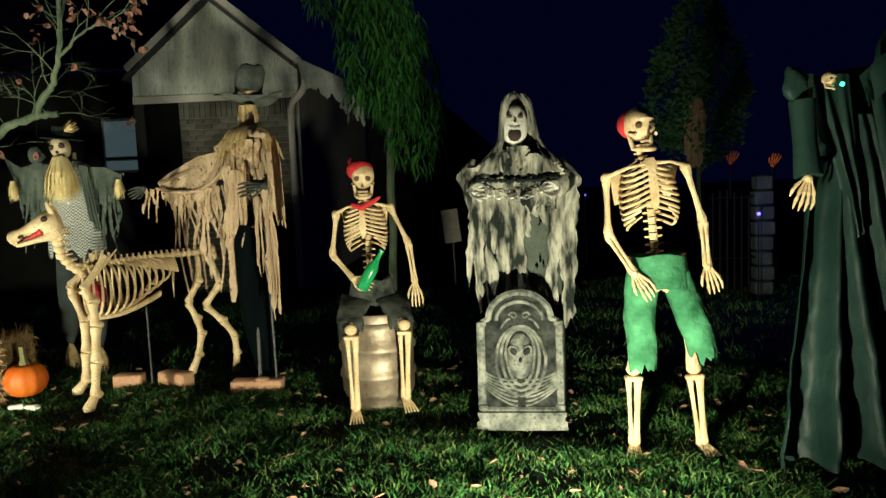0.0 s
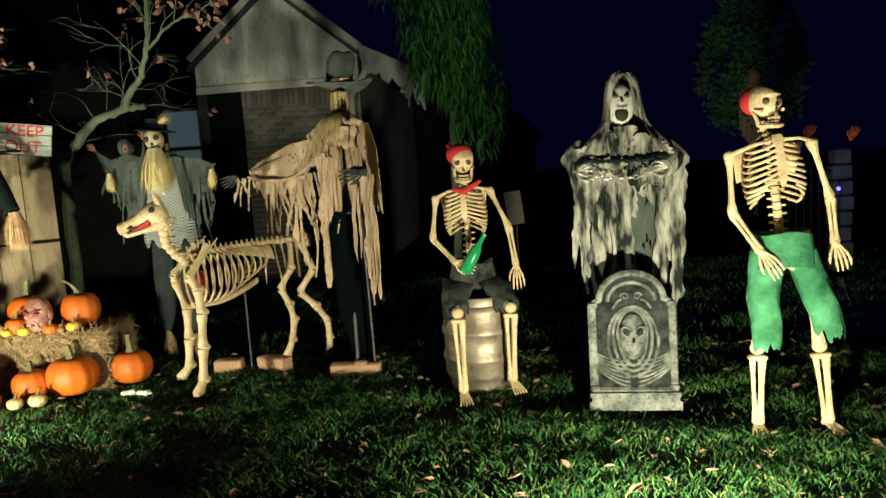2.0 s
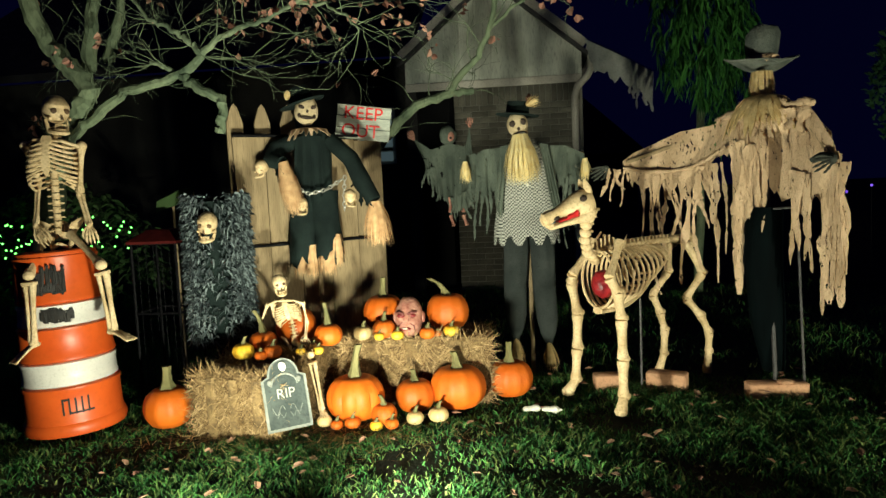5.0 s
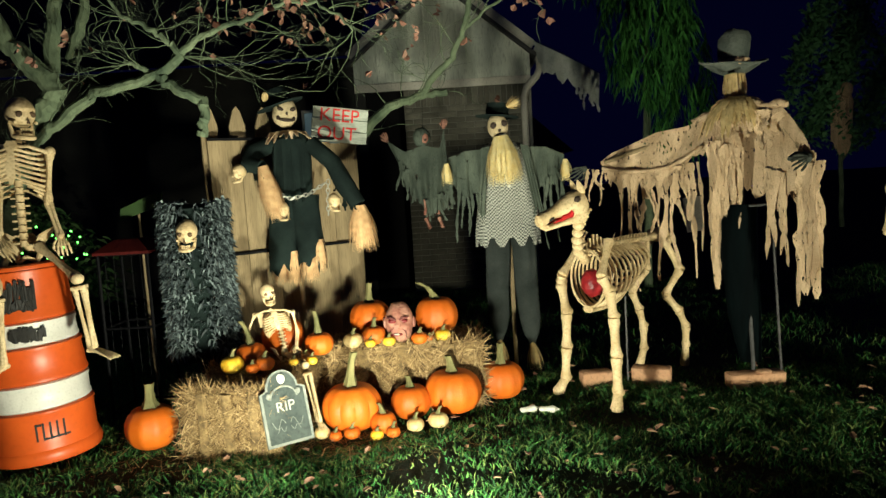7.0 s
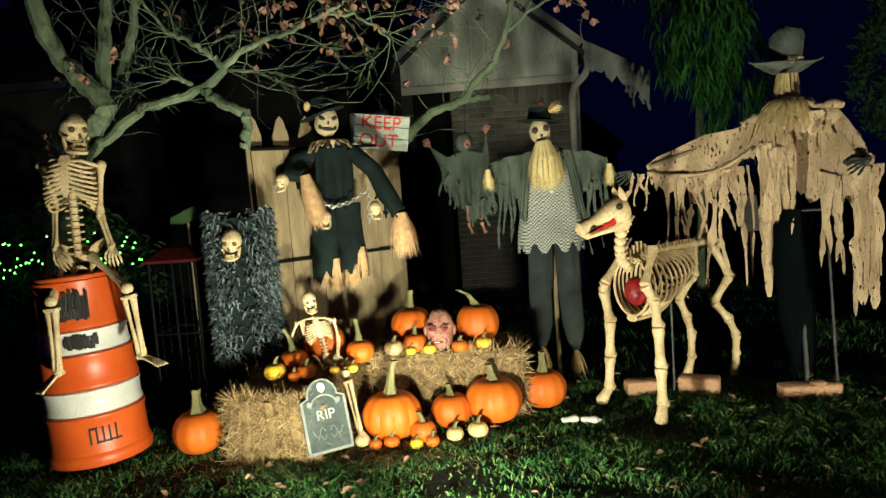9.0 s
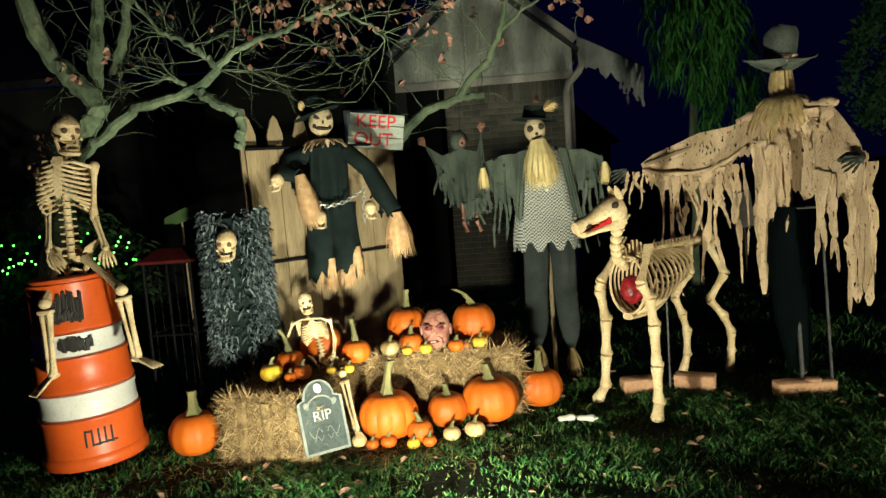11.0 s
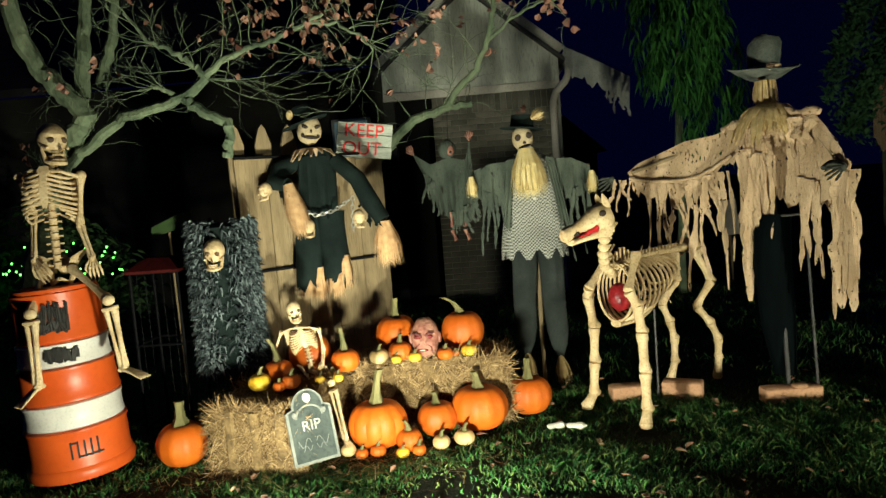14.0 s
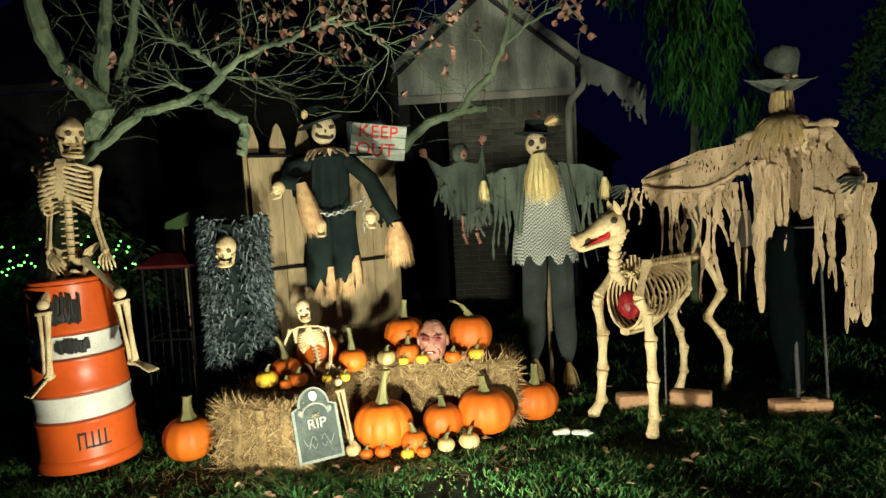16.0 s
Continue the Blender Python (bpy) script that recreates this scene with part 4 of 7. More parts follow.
part("top_rim", Shape().lathe([(0.174, 0.478), (0.187, 0.484), (0.190, 0.528), (0.184, 0.537), (0.176, 0.530), (0.174, 0.49)], (-0.365, 3.85, G), 48), STEEL, k)
part("valve", Shape().lathe([(0.0, 0.478), (0.035, 0.478), (0.035, 0.51), (0.024, 0.515), (0.024, 0.53), (0, 0.53)], (-0.365, 3.85, G), 16), DARK_STEEL, k)

# the skeleton on the traffic drum
p = thing("drum_skeleton", (-4.95, 3.6, 0.98), "bare cream skeleton sitting on top of a traffic drum", "skeleton")
F = (0.28, -1, 0)
skull(p, (-4.885, 3.59, 1.690), 0.185, (0.85, -0.60, -0.02), (0.05, 0, 1), 0.014)
spine(p, (-4.915, 3.62, 1.635), (-4.93, 3.62, 1.53), 5, 0.015, F)
ribcage(p, (-4.93, 3.61, 1.600), (-4.95, 3.61, 1.27), 0.112, F, 1.05)
spine(p, (-4.955, 3.63, 1.40), (-4.96, 3.63, 1.07), 9, 0.021, F)
shoulders(p, (-4.93, 3.61, 1.555), (-5.075, 3.61, 1.545), (-4.785, 3.62, 1.52), F)
arm(p, (-5.085, 3.60, 1.54), (-5.065, 3.65, 1.355), (-5.03, 3.555, 1.125), (-4.945, 3.50, 1.025), (0.9, -0.1, 0.4))
arm(p, (-4.778, 3.62, 1.525), (-4.818, 3.63, 1.28), (-4.747, 3.58, 1.115), (-4.735, 3.55, 1.02), (1, 0, 0))
pelvis(p, (-4.935, 3.62, 1.10), 0.115, F)
part("thigh_bone", Shape().bone((-5.02, 3.6, 1.06), (-4.995, 3.43, 0.885), 0.017, 1.6), BONE, p)
part("thigh_bone", Shape().bone((-4.875, 3.6, 1.075), (-4.63, 3.47, 0.92), 0.017, 1.6), BONE, p)
shin(p, (-4.993, 3.42, 0.868), (-4.972, 3.38, 0.535), (-5.02, 3.29, 0.465), (1, 0, 0), 0.0165)
shin(p, (-4.622, 3.46, 0.905), (-4.566, 3.43, 0.589), (-4.45, 3.40, 0.550), (1, 0.2, 0), 0.0165)

# the small skeleton on the hay
p = thing("small_skeleton", (-3.79, 3.83, 0.43), "small cream skeleton propped against a pumpkin on the hay", "skeleton")
F = (0.35, -1, 0)
skull(p, (-3.835, 3.82, 0.745), 0.105, (0.55, -1, -0.1), (-0.15, 0, 1), 0.004)
spine(p, (-3.832, 3.835, 0.70), (-3.825, 3.835, 0.655), 3, 0.008, F)
ribcage(p, (-3.82, 3.83, 0.665), (-3.785, 3.82, 0.51), 0.062, F, 0.62)
spine(p, (-3.79, 3.84, 0.56), (-3.765, 3.81, 0.455), 6, 0.010, F)
shoulders(p, (-3.82, 3.83, 0.66), (-3.915, 3.83, 0.635), (-3.715, 3.83, 0.64), F, 0.6)
arm(p, (-3.915, 3.83, 0.635), (-3.965, 3.85, 0.54), (-3.96, 3.82, 0.46), (-3.95, 3.79, 0.42), (1, 0, 0), 0.0065)
arm(p, (-3.715, 3.83, 0.64), (-3.695, 3.82, 0.54), (-3.70, 3.79, 0.46), (-3.69, 3.77, 0.42), (1, 0, 0), 0.0065)
pelvis(p, (-3.765, 3.80, 0.44), 0.05, F, 0.5)
sh = Shape().bone((-3.76, 3.80, 0.43), (-3.63, 3.66, 0.385), 0.009, 1.6)
part("thigh_bone", sh, BONE, p)
shin(p, (-3.628, 3.655, 0.385), (-3.57, 3.60, 0.12), (-3.54, 3.55, 0.10), (1, 0, 0), 0.011)

# the horse
h = thing("skeleton_horse", (-1.9, 4.2, G), "cream plastic pony skeleton with red mouth and heart", "skeleton horse")
U = V(0.70, 0.715, 0).normalized()         # from chest to tail
S = V(0.715, -0.70, 0).normalized()        # to its near flank
head_c = V(-2.245, 3.86, 1.110)
hd = V(-0.90, -0.26, -0.34).normalized()   # along the muzzle
uph = hd.cross(V(0.25, -1, 0)).normalized()
uph = uph if uph.z > 0 else -uph
sdh = hd.cross(uph).normalized()


def at(a, b, z):
    """a along the body from the chest, b to the near side."""
    q = V(-2.175, 4.01, 0) + U * a + S * b
    return V(q.x, q.y, z)


def section(a, w, v, o):
    return [head_c + hd * a + uph * (o + v * math.sin(b)) + sdh * w * math.cos(b) for b in (2 * math.pi * j / 18 for j in range(18))]


part("skull", Shape().loft([section(*q) for q in ((-0.090, 0.020, 0.030, -0.005), (-0.080, 0.046, 0.055, -0.004), (-0.05, 0.060, 0.074, -0.006), (-0.01, 0.060, 0.070, -0.004), (0.035, 0.050, 0.052, 0.0), (0.08, 0.040, 0.036, 0.002), (0.125, 0.034, 0.026, 0.002), (0.160, 0.040, 0.036, -0.004), (0.190, 0.040, 0.038, -0.010), (0.205, 0.024, 0.022, -0.012))]), BONE, h)
jaw = part("jaw", Shape().loft([section(*q) for q in ((-0.060, 0.040, 0.034, -0.062), (-0.02, 0.046, 0.040, -0.070), (0.03, 0.036, 0.022, -0.072), (0.09, 0.028, 0.015, -0.066), (0.14, 0.028, 0.015, -0.060), (0.175, 0.030, 0.014, -0.056), (0.185, 0.016, 0.008, -0.054))]), BONE, h)
for k in (-1, 1):
    part("mouth_stain", Shape().ball(head_c + hd * 0.040 - uph * 0.038 + sdh * k * 0.034, (0.040, 0.016, 0.016), axes(sdh * k, uph), 14, 8, lambda d: 1 + 0.2 * math.sin(6 * d.x)), BLOOD, h, "blood red painted gums")
    part("mouth_stain", Shape().tube([head_c + hd * 0.02 - uph * 0.026 + sdh * k * 0.046, head_c + hd * 0.07 - uph * 0.045 + sdh * k * 0.036, head_c + hd * 0.13 - uph * 0.042 + sdh * k * 0.028], [0.012, 0.008, 0.003], 7), BLOOD, h, "blood red painted gums")
    part("eye_socket", Shape().ball(head_c - hd * 0.025 + uph * 0.022 + sdh * k * 0.055, (0.020, 0.010, 0.017), axes(sdh * k, uph), 12, 8), SOCKET, h, "dark painted socket")
    part("nostril", Shape().ball(head_c + hd * 0.135 - uph * 0.020 + sdh * k * 0.030, (0.018, 0.008, 0.010), axes(sdh * k, uph), 10, 6), SOCKET, h)
    part("ear", Shape().loft([[head_c - hd * 0.07 + sdh * k * 0.038 + uph * (0.045 + zz) + V(math.cos(b) * r, math.sin(b) * r * 0.6, 0) for b in (2 * math.pi * j / 8 for j in range(8))] for zz, r in ((-0.01, 0.016), (0.02, 0.020), (0.045, 0.013), (0.065, 0.003))]), BONE, h)
    for i in range(5):
        part("tooth", Shape().box(head_c + hd * (0.165 + 0.006 * i) - uph * 0.046 + sdh * k * (0.032 - 0.005 * i), (0.008, 0.006, 0.014), axes(sdh * k, uph), 0.002), BONE, jaw)
neck = [head_c - hd * 0.06 - uph * 0.06, V(-2.20, 3.90, 1.0), V(-2.205, 3.93, 0.92), at(-0.02, 0.0, 0.85), at(0.04, 0, 0.80)]
sh = Shape()
for i in range(9):
    f = i / 8 * 3.999
    a, b = neck[int(f)], neck[int(f) + 1]
    c = a.lerp(b, f - int(f))
    sh.ball(c, (0.031, 0.033, 0.026), axes((-0.8, -0.6, 0), (b - a)), 10, 6).box(c + V(0.030, 0.024, 0.006), (0.022, 0.05, 0.014), None, 0.004)
part("neck_bones", sh, BONE, h)
sh = Shape()
for i in range(24):
    f = i / 23
    c = at(0.05 + 0.82 * f, 0, 0.845 + 0.012 * math.sin(f * math.pi) + 0.006 * f)
    fin = 0.030 + 0.042 * math.exp(-((f - 0.10) / 0.09) ** 2)
    sh.ball(c, (0.022, 0.022, 0.020), None, 9, 6).box(c + V(0, 0, fin * 0.6), (0.010, 0.020, fin * 1.2), axes(U.cross(V(0, 0, 1))), 0.003)
part("spine", sh, BONE, h)
sh = Shape()
for side in (-1, 1):
    for i in range(11):
        f = i / 10
        r, dz = 0.100 + 0.032 * math.sin(math.pi * (f * 0.8 + 0.1)), 0.168 + 0.012 * math.sin(math.pi * f) - 0.085 * f ** 1.7
        pts = [at(0.06 + 0.37 * f + 0.09 * math.sin(math.pi * k / 10) * f, side * r * math.sin(math.pi * k / 10), 0.85 - dz * (1 - math.cos(math.pi * k / 10)) * (0.93 + 0.05 * f)) for k in range(11)]
        sh.tube(pts, 0.0078, 6)
part("ribs", sh, BONE, h)
for side in (-1, 1):
    part("flank_shell", Shape().sheet(lambda u, v: at(0.28 + 0.30 * u, side * (0.128 - 0.02 * u) * math.sin(0.08 + 1.05 * v * (0.45 + 0.55 * u)), 0.85 - 0.165 * (1 - math.cos(0.08 + 1.05 * v * (0.45 + 0.55 * u)))), 12, 8, 0.004), BONE, h, "thin moulded shell over the loin")
part("belly_plate", Shape().loft([[at(0.05 + 0.44 * f, 0.056 * math.sin(math.pi * (0.2 + 0.7 * f)) * math.cos(b), 0.525 + 0.16 * max(0, f - 0.3) ** 1.5 + 0.020 * math.sin(b)) for b in (2 * math.pi * j / 12 for j in range(12))] for f in (i / 8 for i in range(9))]), BONE, h)
heart = part("heart", Shape().ball(at(0.10, 0.0, 0.665), (0.062, 0.060, 0.078), None, 22, 16, lambda d: 1 + 0.06 * math.sin(14 * d.x + 3 * d.y) * math.sin(14 * d.z)), HEART, h, "dark red painted heart inside the ribs")
for k in (-1, 1):
    blade = Shape().bone(at(0.15, k * 0.085, 0.90), at(-0.005, k * 0.125, 0.715), 0.020, 1.5)
    blade.sheet(lambda u, v: at(0.17 - 0.15 * v + 0.07 * (u - 0.5) * (1.2 - v), k * (0.088 + 0.035 * v), 0.90 - 0.17 * v + 0.06 * (u - 0.5) * (1.2 - v)), 6, 8, 0.012)
    part("shoulder_blade", blade, BONE, h)


def leg(name, joints, hoof, r=0.026):
    """A column of moulded leg bones from the hip or shoulder down, with a small hoof."""
    joints = [Vector(q) for q in joints]
    sh = Shape()
    for i in range(len(joints) - 1):
        a, b = joints[i], joints[i + 1]
        sh.tube([a.lerp(b, f) for f in (0, 0.04, 0.14, 0.3, 0.7, 0.86, 0.96, 1)], [r * q for q in (0.7, 1.22, 1.25, 0.98, 0.92, 1.15, 1.2, 0.7)], 10)
        sh.ball(b + V(0.008, 0.012, 0.004), (r * 1.25, r * 1.25, r * 0.95), None, 10, 7)
    e = joints[-1]
    sh.tube([e, e.lerp(Vector(hoof), 0.45), hoof, Vector(hoof) + V(0, 0, -0.012)], [r * 0.95, r * 1.05, r * 1.35, r * 1.1], 10)
    return part(name, sh, BONE, h)


leg("foreleg", [at(0.0, 0.125, 0.72), (-2.045, 3.93, 0.64), (-2.030, 3.92, 0.50), (-2.030, 3.89, 0.29), (-2.035, 3.86, 0.10)], (-2.055, 3.815, 0.035))
leg("foreleg", [at(0.0, -0.125, 0.72), (-2.272, 4.12, 0.675), (-2.240, 4.17, 0.49), (-2.248, 4.17, 0.29), (-2.262, 4.165, 0.11)], (-2.310, 4.14, 0.045))
part("hip_bone", Shape().ball(at(0.81, 0, 0.865), (0.105, 0.075, 0.040), axes(S), 14, 9, lambda d: 1 + 0.2 * math.sin(4 * d.x)).ball(at(0.84, 0.06, 0.83), 0.035).ball(at(0.84, -0.06, 0.83), 0.035), BONE, h)
leg("hind_leg", [(-1.575, 4.53, 0.84), (-1.488, 4.50, 0.655), (-1.592, 4.47, 0.510), (-1.500, 4.52, 0.40), (-1.440, 4.57, 0.285), (-1.440, 4.585, 0.16)], (-1.452, 4.58, 0.045), 0.022)
leg("hind_leg", [(-1.66, 4.60, 0.84), (-1.672, 4.58, 0.66), (-1.762, 4.60, 0.515), (-1.715, 4.62, 0.40), (-1.690, 4.62, 0.29), (-1.705, 4.58, 0.15)], (-1.745, 4.55, 0.045), 0.022)
part("support_rod", Shape().tube([(-1.885, 4.26, 0.55), (-1.885, 4.26, 0.02)], 0.006, 8), DARK_STEEL, h, "thin steel support rod")

# ---- flood lamps on the lawn ----
LENS = glow("lamp_lens", (1.0, 0.9, 0.6), 3.0)
for eye, aim, watts in FLOODS:
    e, d = Vector(eye), (Vector(aim) - Vector(eye)).normalized()
    fl = thing("flood_lamp", (e.x, e.y, G), "small black floodlight on a ground spike", "floodlight", "floodlights on the lawn")
    t = axes(d)
    part("housing", Shape().box(e - d * 0.020, (0.096, 0.04, 0.070), t, 0.010).box(e - d * 0.048, (0.06, 0.026, 0.042), t, 0.008), BLACK_PLASTIC, fl)
    part("lens", Shape().box(e + d * 0.003, (0.080, 0.004, 0.054), t, 0.002), LENS, fl, "glowing clear lens")
    # Visor and cheeks are added to hide the lens glow from above.
    part("visor", Shape().box(e + d * 0.010 + t.col[2] * 0.036, (0.096, 0.060, 0.005), t, 0.002), BLACK_PLASTIC, fl, "black visor added to hide the lens from above")
    for k in (-1, 1):
        part("cheek", Shape().box(e + d * 0.006 + t.col[0] * k * 0.046, (0.005, 0.04, 0.070), t, 0.002), BLACK_PLASTIC, fl)
    part("bracket", Shape().tube([e - d * 0.02 + t.col[0] * 0.062, e - d * 0.02 + t.col[0] * 0.062 - V(0, 0, 0.07), e - d * 0.02 - t.col[0] * 0.062 - V(0, 0, 0.07), e - d * 0.02 - t.col[0] * 0.062], 0.005, 6), BLACK_PLASTIC, fl)
    part("spike", Shape().tube([e - d * 0.02 - V(0, 0, 0.07), V(e.x, e.y, -0.03) - d * 0.02], [0.011, 0.006], 8), BLACK_PLASTIC, fl)

# ---- traffic drum ----
dx, dy = -4.975, 3.66
dr = thing("traffic_drum", (dx, dy, G), "leaning orange and white plastic traffic drum with dark scrawls", "traffic drum")
dr.rotation_euler = (0, radians(-2.5), 0)
dr.location.z = G + 0.012
BANDS = [  # z from, z to, radius low, radius high
    ("orange_section", DRUM_ORANGE, 0.055, 0.255, 0.243, 0.241), ("white_band", DRUM_WHITE, 0.255, 0.385, 0.235, 0.233),
    ("orange_section", DRUM_ORANGE, 0.385, 0.565, 0.236, 0.224), ("white_band", DRUM_WHITE, 0.565, 0.685, 0.217, 0.213),
    ("orange_section", DRUM_ORANGE, 0.685, 0.935, 0.215, 0.202)]
for name, m, z0, z1, r0, r1 in BANDS:
    part(name, Shape().lathe([(r0 - 0.012, z0), (r0, z0 + 0.008), (r0, z0 + 0.02), (r0 - 0.004, z0 + 0.03), (r1 - 0.003, z1 - 0.03), (r1 + 0.003, z1 - 0.02), (r1 + 0.003, z1 - 0.008), (r1 - 0.010, z1)], (dx, dy, G), 56), m, dr)
part("lid", Shape().lathe([(0.196, 0.925), (0.199, 0.935), (0.196, 0.95), (0.15, 0.958), (0.135, 0.945), (0.02, 0.945), (0, 0.945)], (dx, dy, G), 48), DRUM_ORANGE, dr)
part("lid_handle", Shape().box((dx, dy + 0.05, G + 0.975), (0.20, 0.04, 0.05), None, 0.01), BLACK_PLASTIC, dr)
part("base_ring", Shape().lathe([(0.20, 0.0), (0.250, 0.0), (0.256, 0.03), (0.250, 0.055), (0.238, 0.065), (0.20, 0.055)], (dx, dy, G), 56, Matrix.Rotation(0.0, 3, "X")), DRUM_ORANGE, dr)
rg = random.Random(31)


def scrawl(name, parent, a0, a1, z0, z1, r, count, thick):
    """Unreadable strokes on the drum's curved side."""
    pts = []
    for i in range(count):
        a = a0 + (a1 - a0) * (i + rg.uniform(-0.35, 0.35)) / count
        for z in (rg.uniform(z0, z0 + (z1 - z0) * 0.35), rg.uniform(z0 + (z1 - z0) * 0.6, z1))[:: 1 if i % 2 else -1]:
            b = a + rg.uniform(-0.05, 0.05)
            pts.append((dx + r * math.cos(b), dy + r * math.sin(b), z + G))
    sh = Shape().tube(pts, [thick * rg.uniform(0.5, 1.2) for _ in pts], 5)
    return part(name, sh, STENCIL, parent, "dark unreadable paint strokes")


scrawl("paint_scrawl", dr, -1.50, -0.75, 0.73, 0.89, 0.2105, 23, 0.0080)
scrawl("paint_scrawl", dr, -1.42, -0.80, 0.74, 0.80, 0.2125, 15, 0.0100)
scrawl("paint_scrawl", dr, -1.38, -0.70, 0.585, 0.670, 0.2150, 26, 0.0100)
for i in range(5):  # worn stencil, as plain bars
    a = -1.16 + 0.125 * i
    t = Matrix.Rotation(a + math.pi / 2, 3, "Z")
    sh = Shape().box((dx + 0.2415 * math.cos(a), dy + 0.2415 * math.sin(a), 0.155 + G), (0.009, 0.004, 0.085), t, 0.001)
    sh.box((dx + 0.2415 * math.cos(a + 0.045), dy + 0.2415 * math.sin(a + 0.045), (0.19 if i == 0 else 0.12) + G), (0.028, 0.004, 0.010), t, 0.001)
    part("stencil_bar", sh, STENCIL, dr)


# ---- hay ----
def bale(c, size, turn_deg, count, seed, label, sag=0.0):
    rg = random.Random(seed)
    t = Matrix.Rotation(radians(turn_deg), 3, "Z")
    c, h = Vector(c), Vector(size) / 2
    b = thing("hay_bale", (c.x, c.y, G), label, "hay bale", "hay bales")

    def low(y, z):
        return -sag * max(0.0, -y / h.y) * max(0.0, z / h.z)
    core = Shape()
    n = 12
    rings = []
    for k in range(9):
        z = -h.z + 2 * h.z * k / 8
        ring = []
        for i in range(4 * n):
            s, f = divmod(i, n)
            f = f / n * 2 - 1
            q = ((f, -1), (1, f), (-f, 1), (-1, -f))[s]
            w = 1 + 0.06 * noise.noise(V(q[0] * 4 + seed, q[1] * 4, z * 9)) + 0.05 * noise.noise(V(q[0] * 2.2 + 3 * seed, q[1] * 2.2, 0.5)) - (0.05 if abs(z) > h.z * 0.95 else 0) - 0.03 * (abs(math.sin(q[0] * 4.2 * h.x / 0.25)) > 0.985)
            ring.append(c + t @ V(q[0] * h.x * w, q[1] * h.y * w, z + low(q[1] * h.y, z) + 0.01 * noise.noise(V(q[0] * 5, q[1] * 5, seed))))
        rings.append(ring)
    core.loft(rings)
    part("packed_hay", core, HAY_CORE, b)
    straws = Shape()
    for _ in range(count):
        face = rg.choice("ttfffflr")
        u, v = rg.uniform(-1, 1), rg.uniform(-1, 1)
        if face == "t":
            p, nrm = V(u * h.x, v * h.y, h.z), V(0, 0, 1)
        elif face == "f":
            p, nrm = V(u * h.x, -h.y, v * h.z), V(0, -1, 0)
        else:
            k = 1 if face == "r" else -1
            p, nrm = V(k * h.x, u * h.y, v * h.z), V(k, 0, 0)
        p.z += low(p.y, p.z)
        d = V(rg.uniform(-1, 1), rg.uniform(-1, 1), rg.uniform(-1, 1)) * 0.8
        d = (d - nrm * d.dot(nrm)).normalized() + nrm * rg.uniform(0.05, 0.55) ** 1.6
        w = d.cross(nrm).normalized() * rg.uniform(0.0009, 0.0024)
        ln = rg.uniform(0.03, 0.12)
        m = p + d * ln * 0.5 + nrm * 0.006
        e = p + d * ln + V(0, 0, -0.012) * rg.random()
        i = len(straws.v)
        straws.v += [tuple(c + t @ q) for q in (p - w, p + w, m + w, m - w, e)]
        straws.f += [(i, i + 1, i + 2, i + 3), (i + 3, i + 2, i + 4)]
    tagged(part("straw_cover", straws, HAY, b, "loose dry straws", False), kind="stuff")
    for k in range(7):  # pressed flakes that show as upright slabs on the long front
        x = (-0.86 + 0.287 * k) * h.x
        slab = Shape()
        slab.loft([[c + t @ V(x + q * 0.115 * h.x * rg.uniform(0.85, 1.1), -h.y * (1.0 + 0.05 * (k % 2)) - 0.012 * w_ * rg.uniform(0.4, 1.3), z + low(-h.y, z)) for q, w_ in ((-1, 0), (-0.6, 1), (0.6, 1), (1, 0))] for z in (-h.z * 0.96, -h.z * 0.5, 0, h.z * 0.5, h.z * 0.95)], closed=False, cap=False)
        part("hay_flake", slab, HAY_CORE, b)
    for k in (-0.45, 0.45):
        part("twine", Shape().tube([c + t @ V(*q) for q in ((k * h.x, -h.y * 1.02, -h.z), (k * h.x, -h.y * 1.02, h.z - sag), (k * h.x, h.y, h.z * 1.01))], 0.003, 5), STEM, b)
    return b


bale((-3.90, 3.79, 0.20), (0.47, 0.66, 0.37), -12, 10000, 41, "rectangular yellow hay bale with ragged ends", 0.05)
bale((-3.17, 4.21, 0.205), (0.84, 0.38, 0.37), 3, 12000, 42, "long yellow hay bale carrying pumpkins")
sh, rg = Shape(), random.Random(43)
for _ in range(900):
    p = V(rg.gauss(-3.7, 0.45), rg.gauss(3.45, 0.16), 0.03 + rg.random() * 0.025)
    a, ln = rg.uniform(0, 6.28), rg.uniform(0.04, 0.13)
    d, w = V(math.cos(a), math.sin(a), rg.uniform(-0.1, 0.2)) * ln, V(-math.sin(a), math.cos(a), 0) * 0.0018
    i = len(sh.v)
    sh.v += [tuple(p - w), tuple(p + w), tuple(p + d + w * 0.5), tuple(p + d - w * 0.5)]
    sh.f.append((i, i + 1, i + 2, i + 3))
solid("scattered_straw", sh, HAY, (-3.7, 3.45, 0), "loose straw scattered on the grass", "straw", kind="stuff", smooth=False)


# ---- pumpkins and gourds ----
def pumpkin(x, y, z, r, tall=0.82, stem=0.1, lean=0.2, skin=PUMPKIN, name="pumpkin", label="ribbed orange pumpkin with a dry stem", seed=1, ribs=11, thick=1.0):
    """A ribbed, dimpled fruit on its base, with a fluted bent stem; z is its middle."""
    rg = random.Random(seed)
    h = r * tall
    ob = thing(name, (x, y, z - h), label, "gourd" if name != "pumpkin" else "pumpkin", "pumpkins and gourds of the display")
    ph = rg.uniform(0, 6)
    rings, n, rows = [], ribs * 4, 14
    for i in range(rows + 1):
        th = math.pi * (0.03 + 0.94 * i / rows)
        s, c = math.sin(th), -math.cos(th)
        ring = []
        for k in range(n):
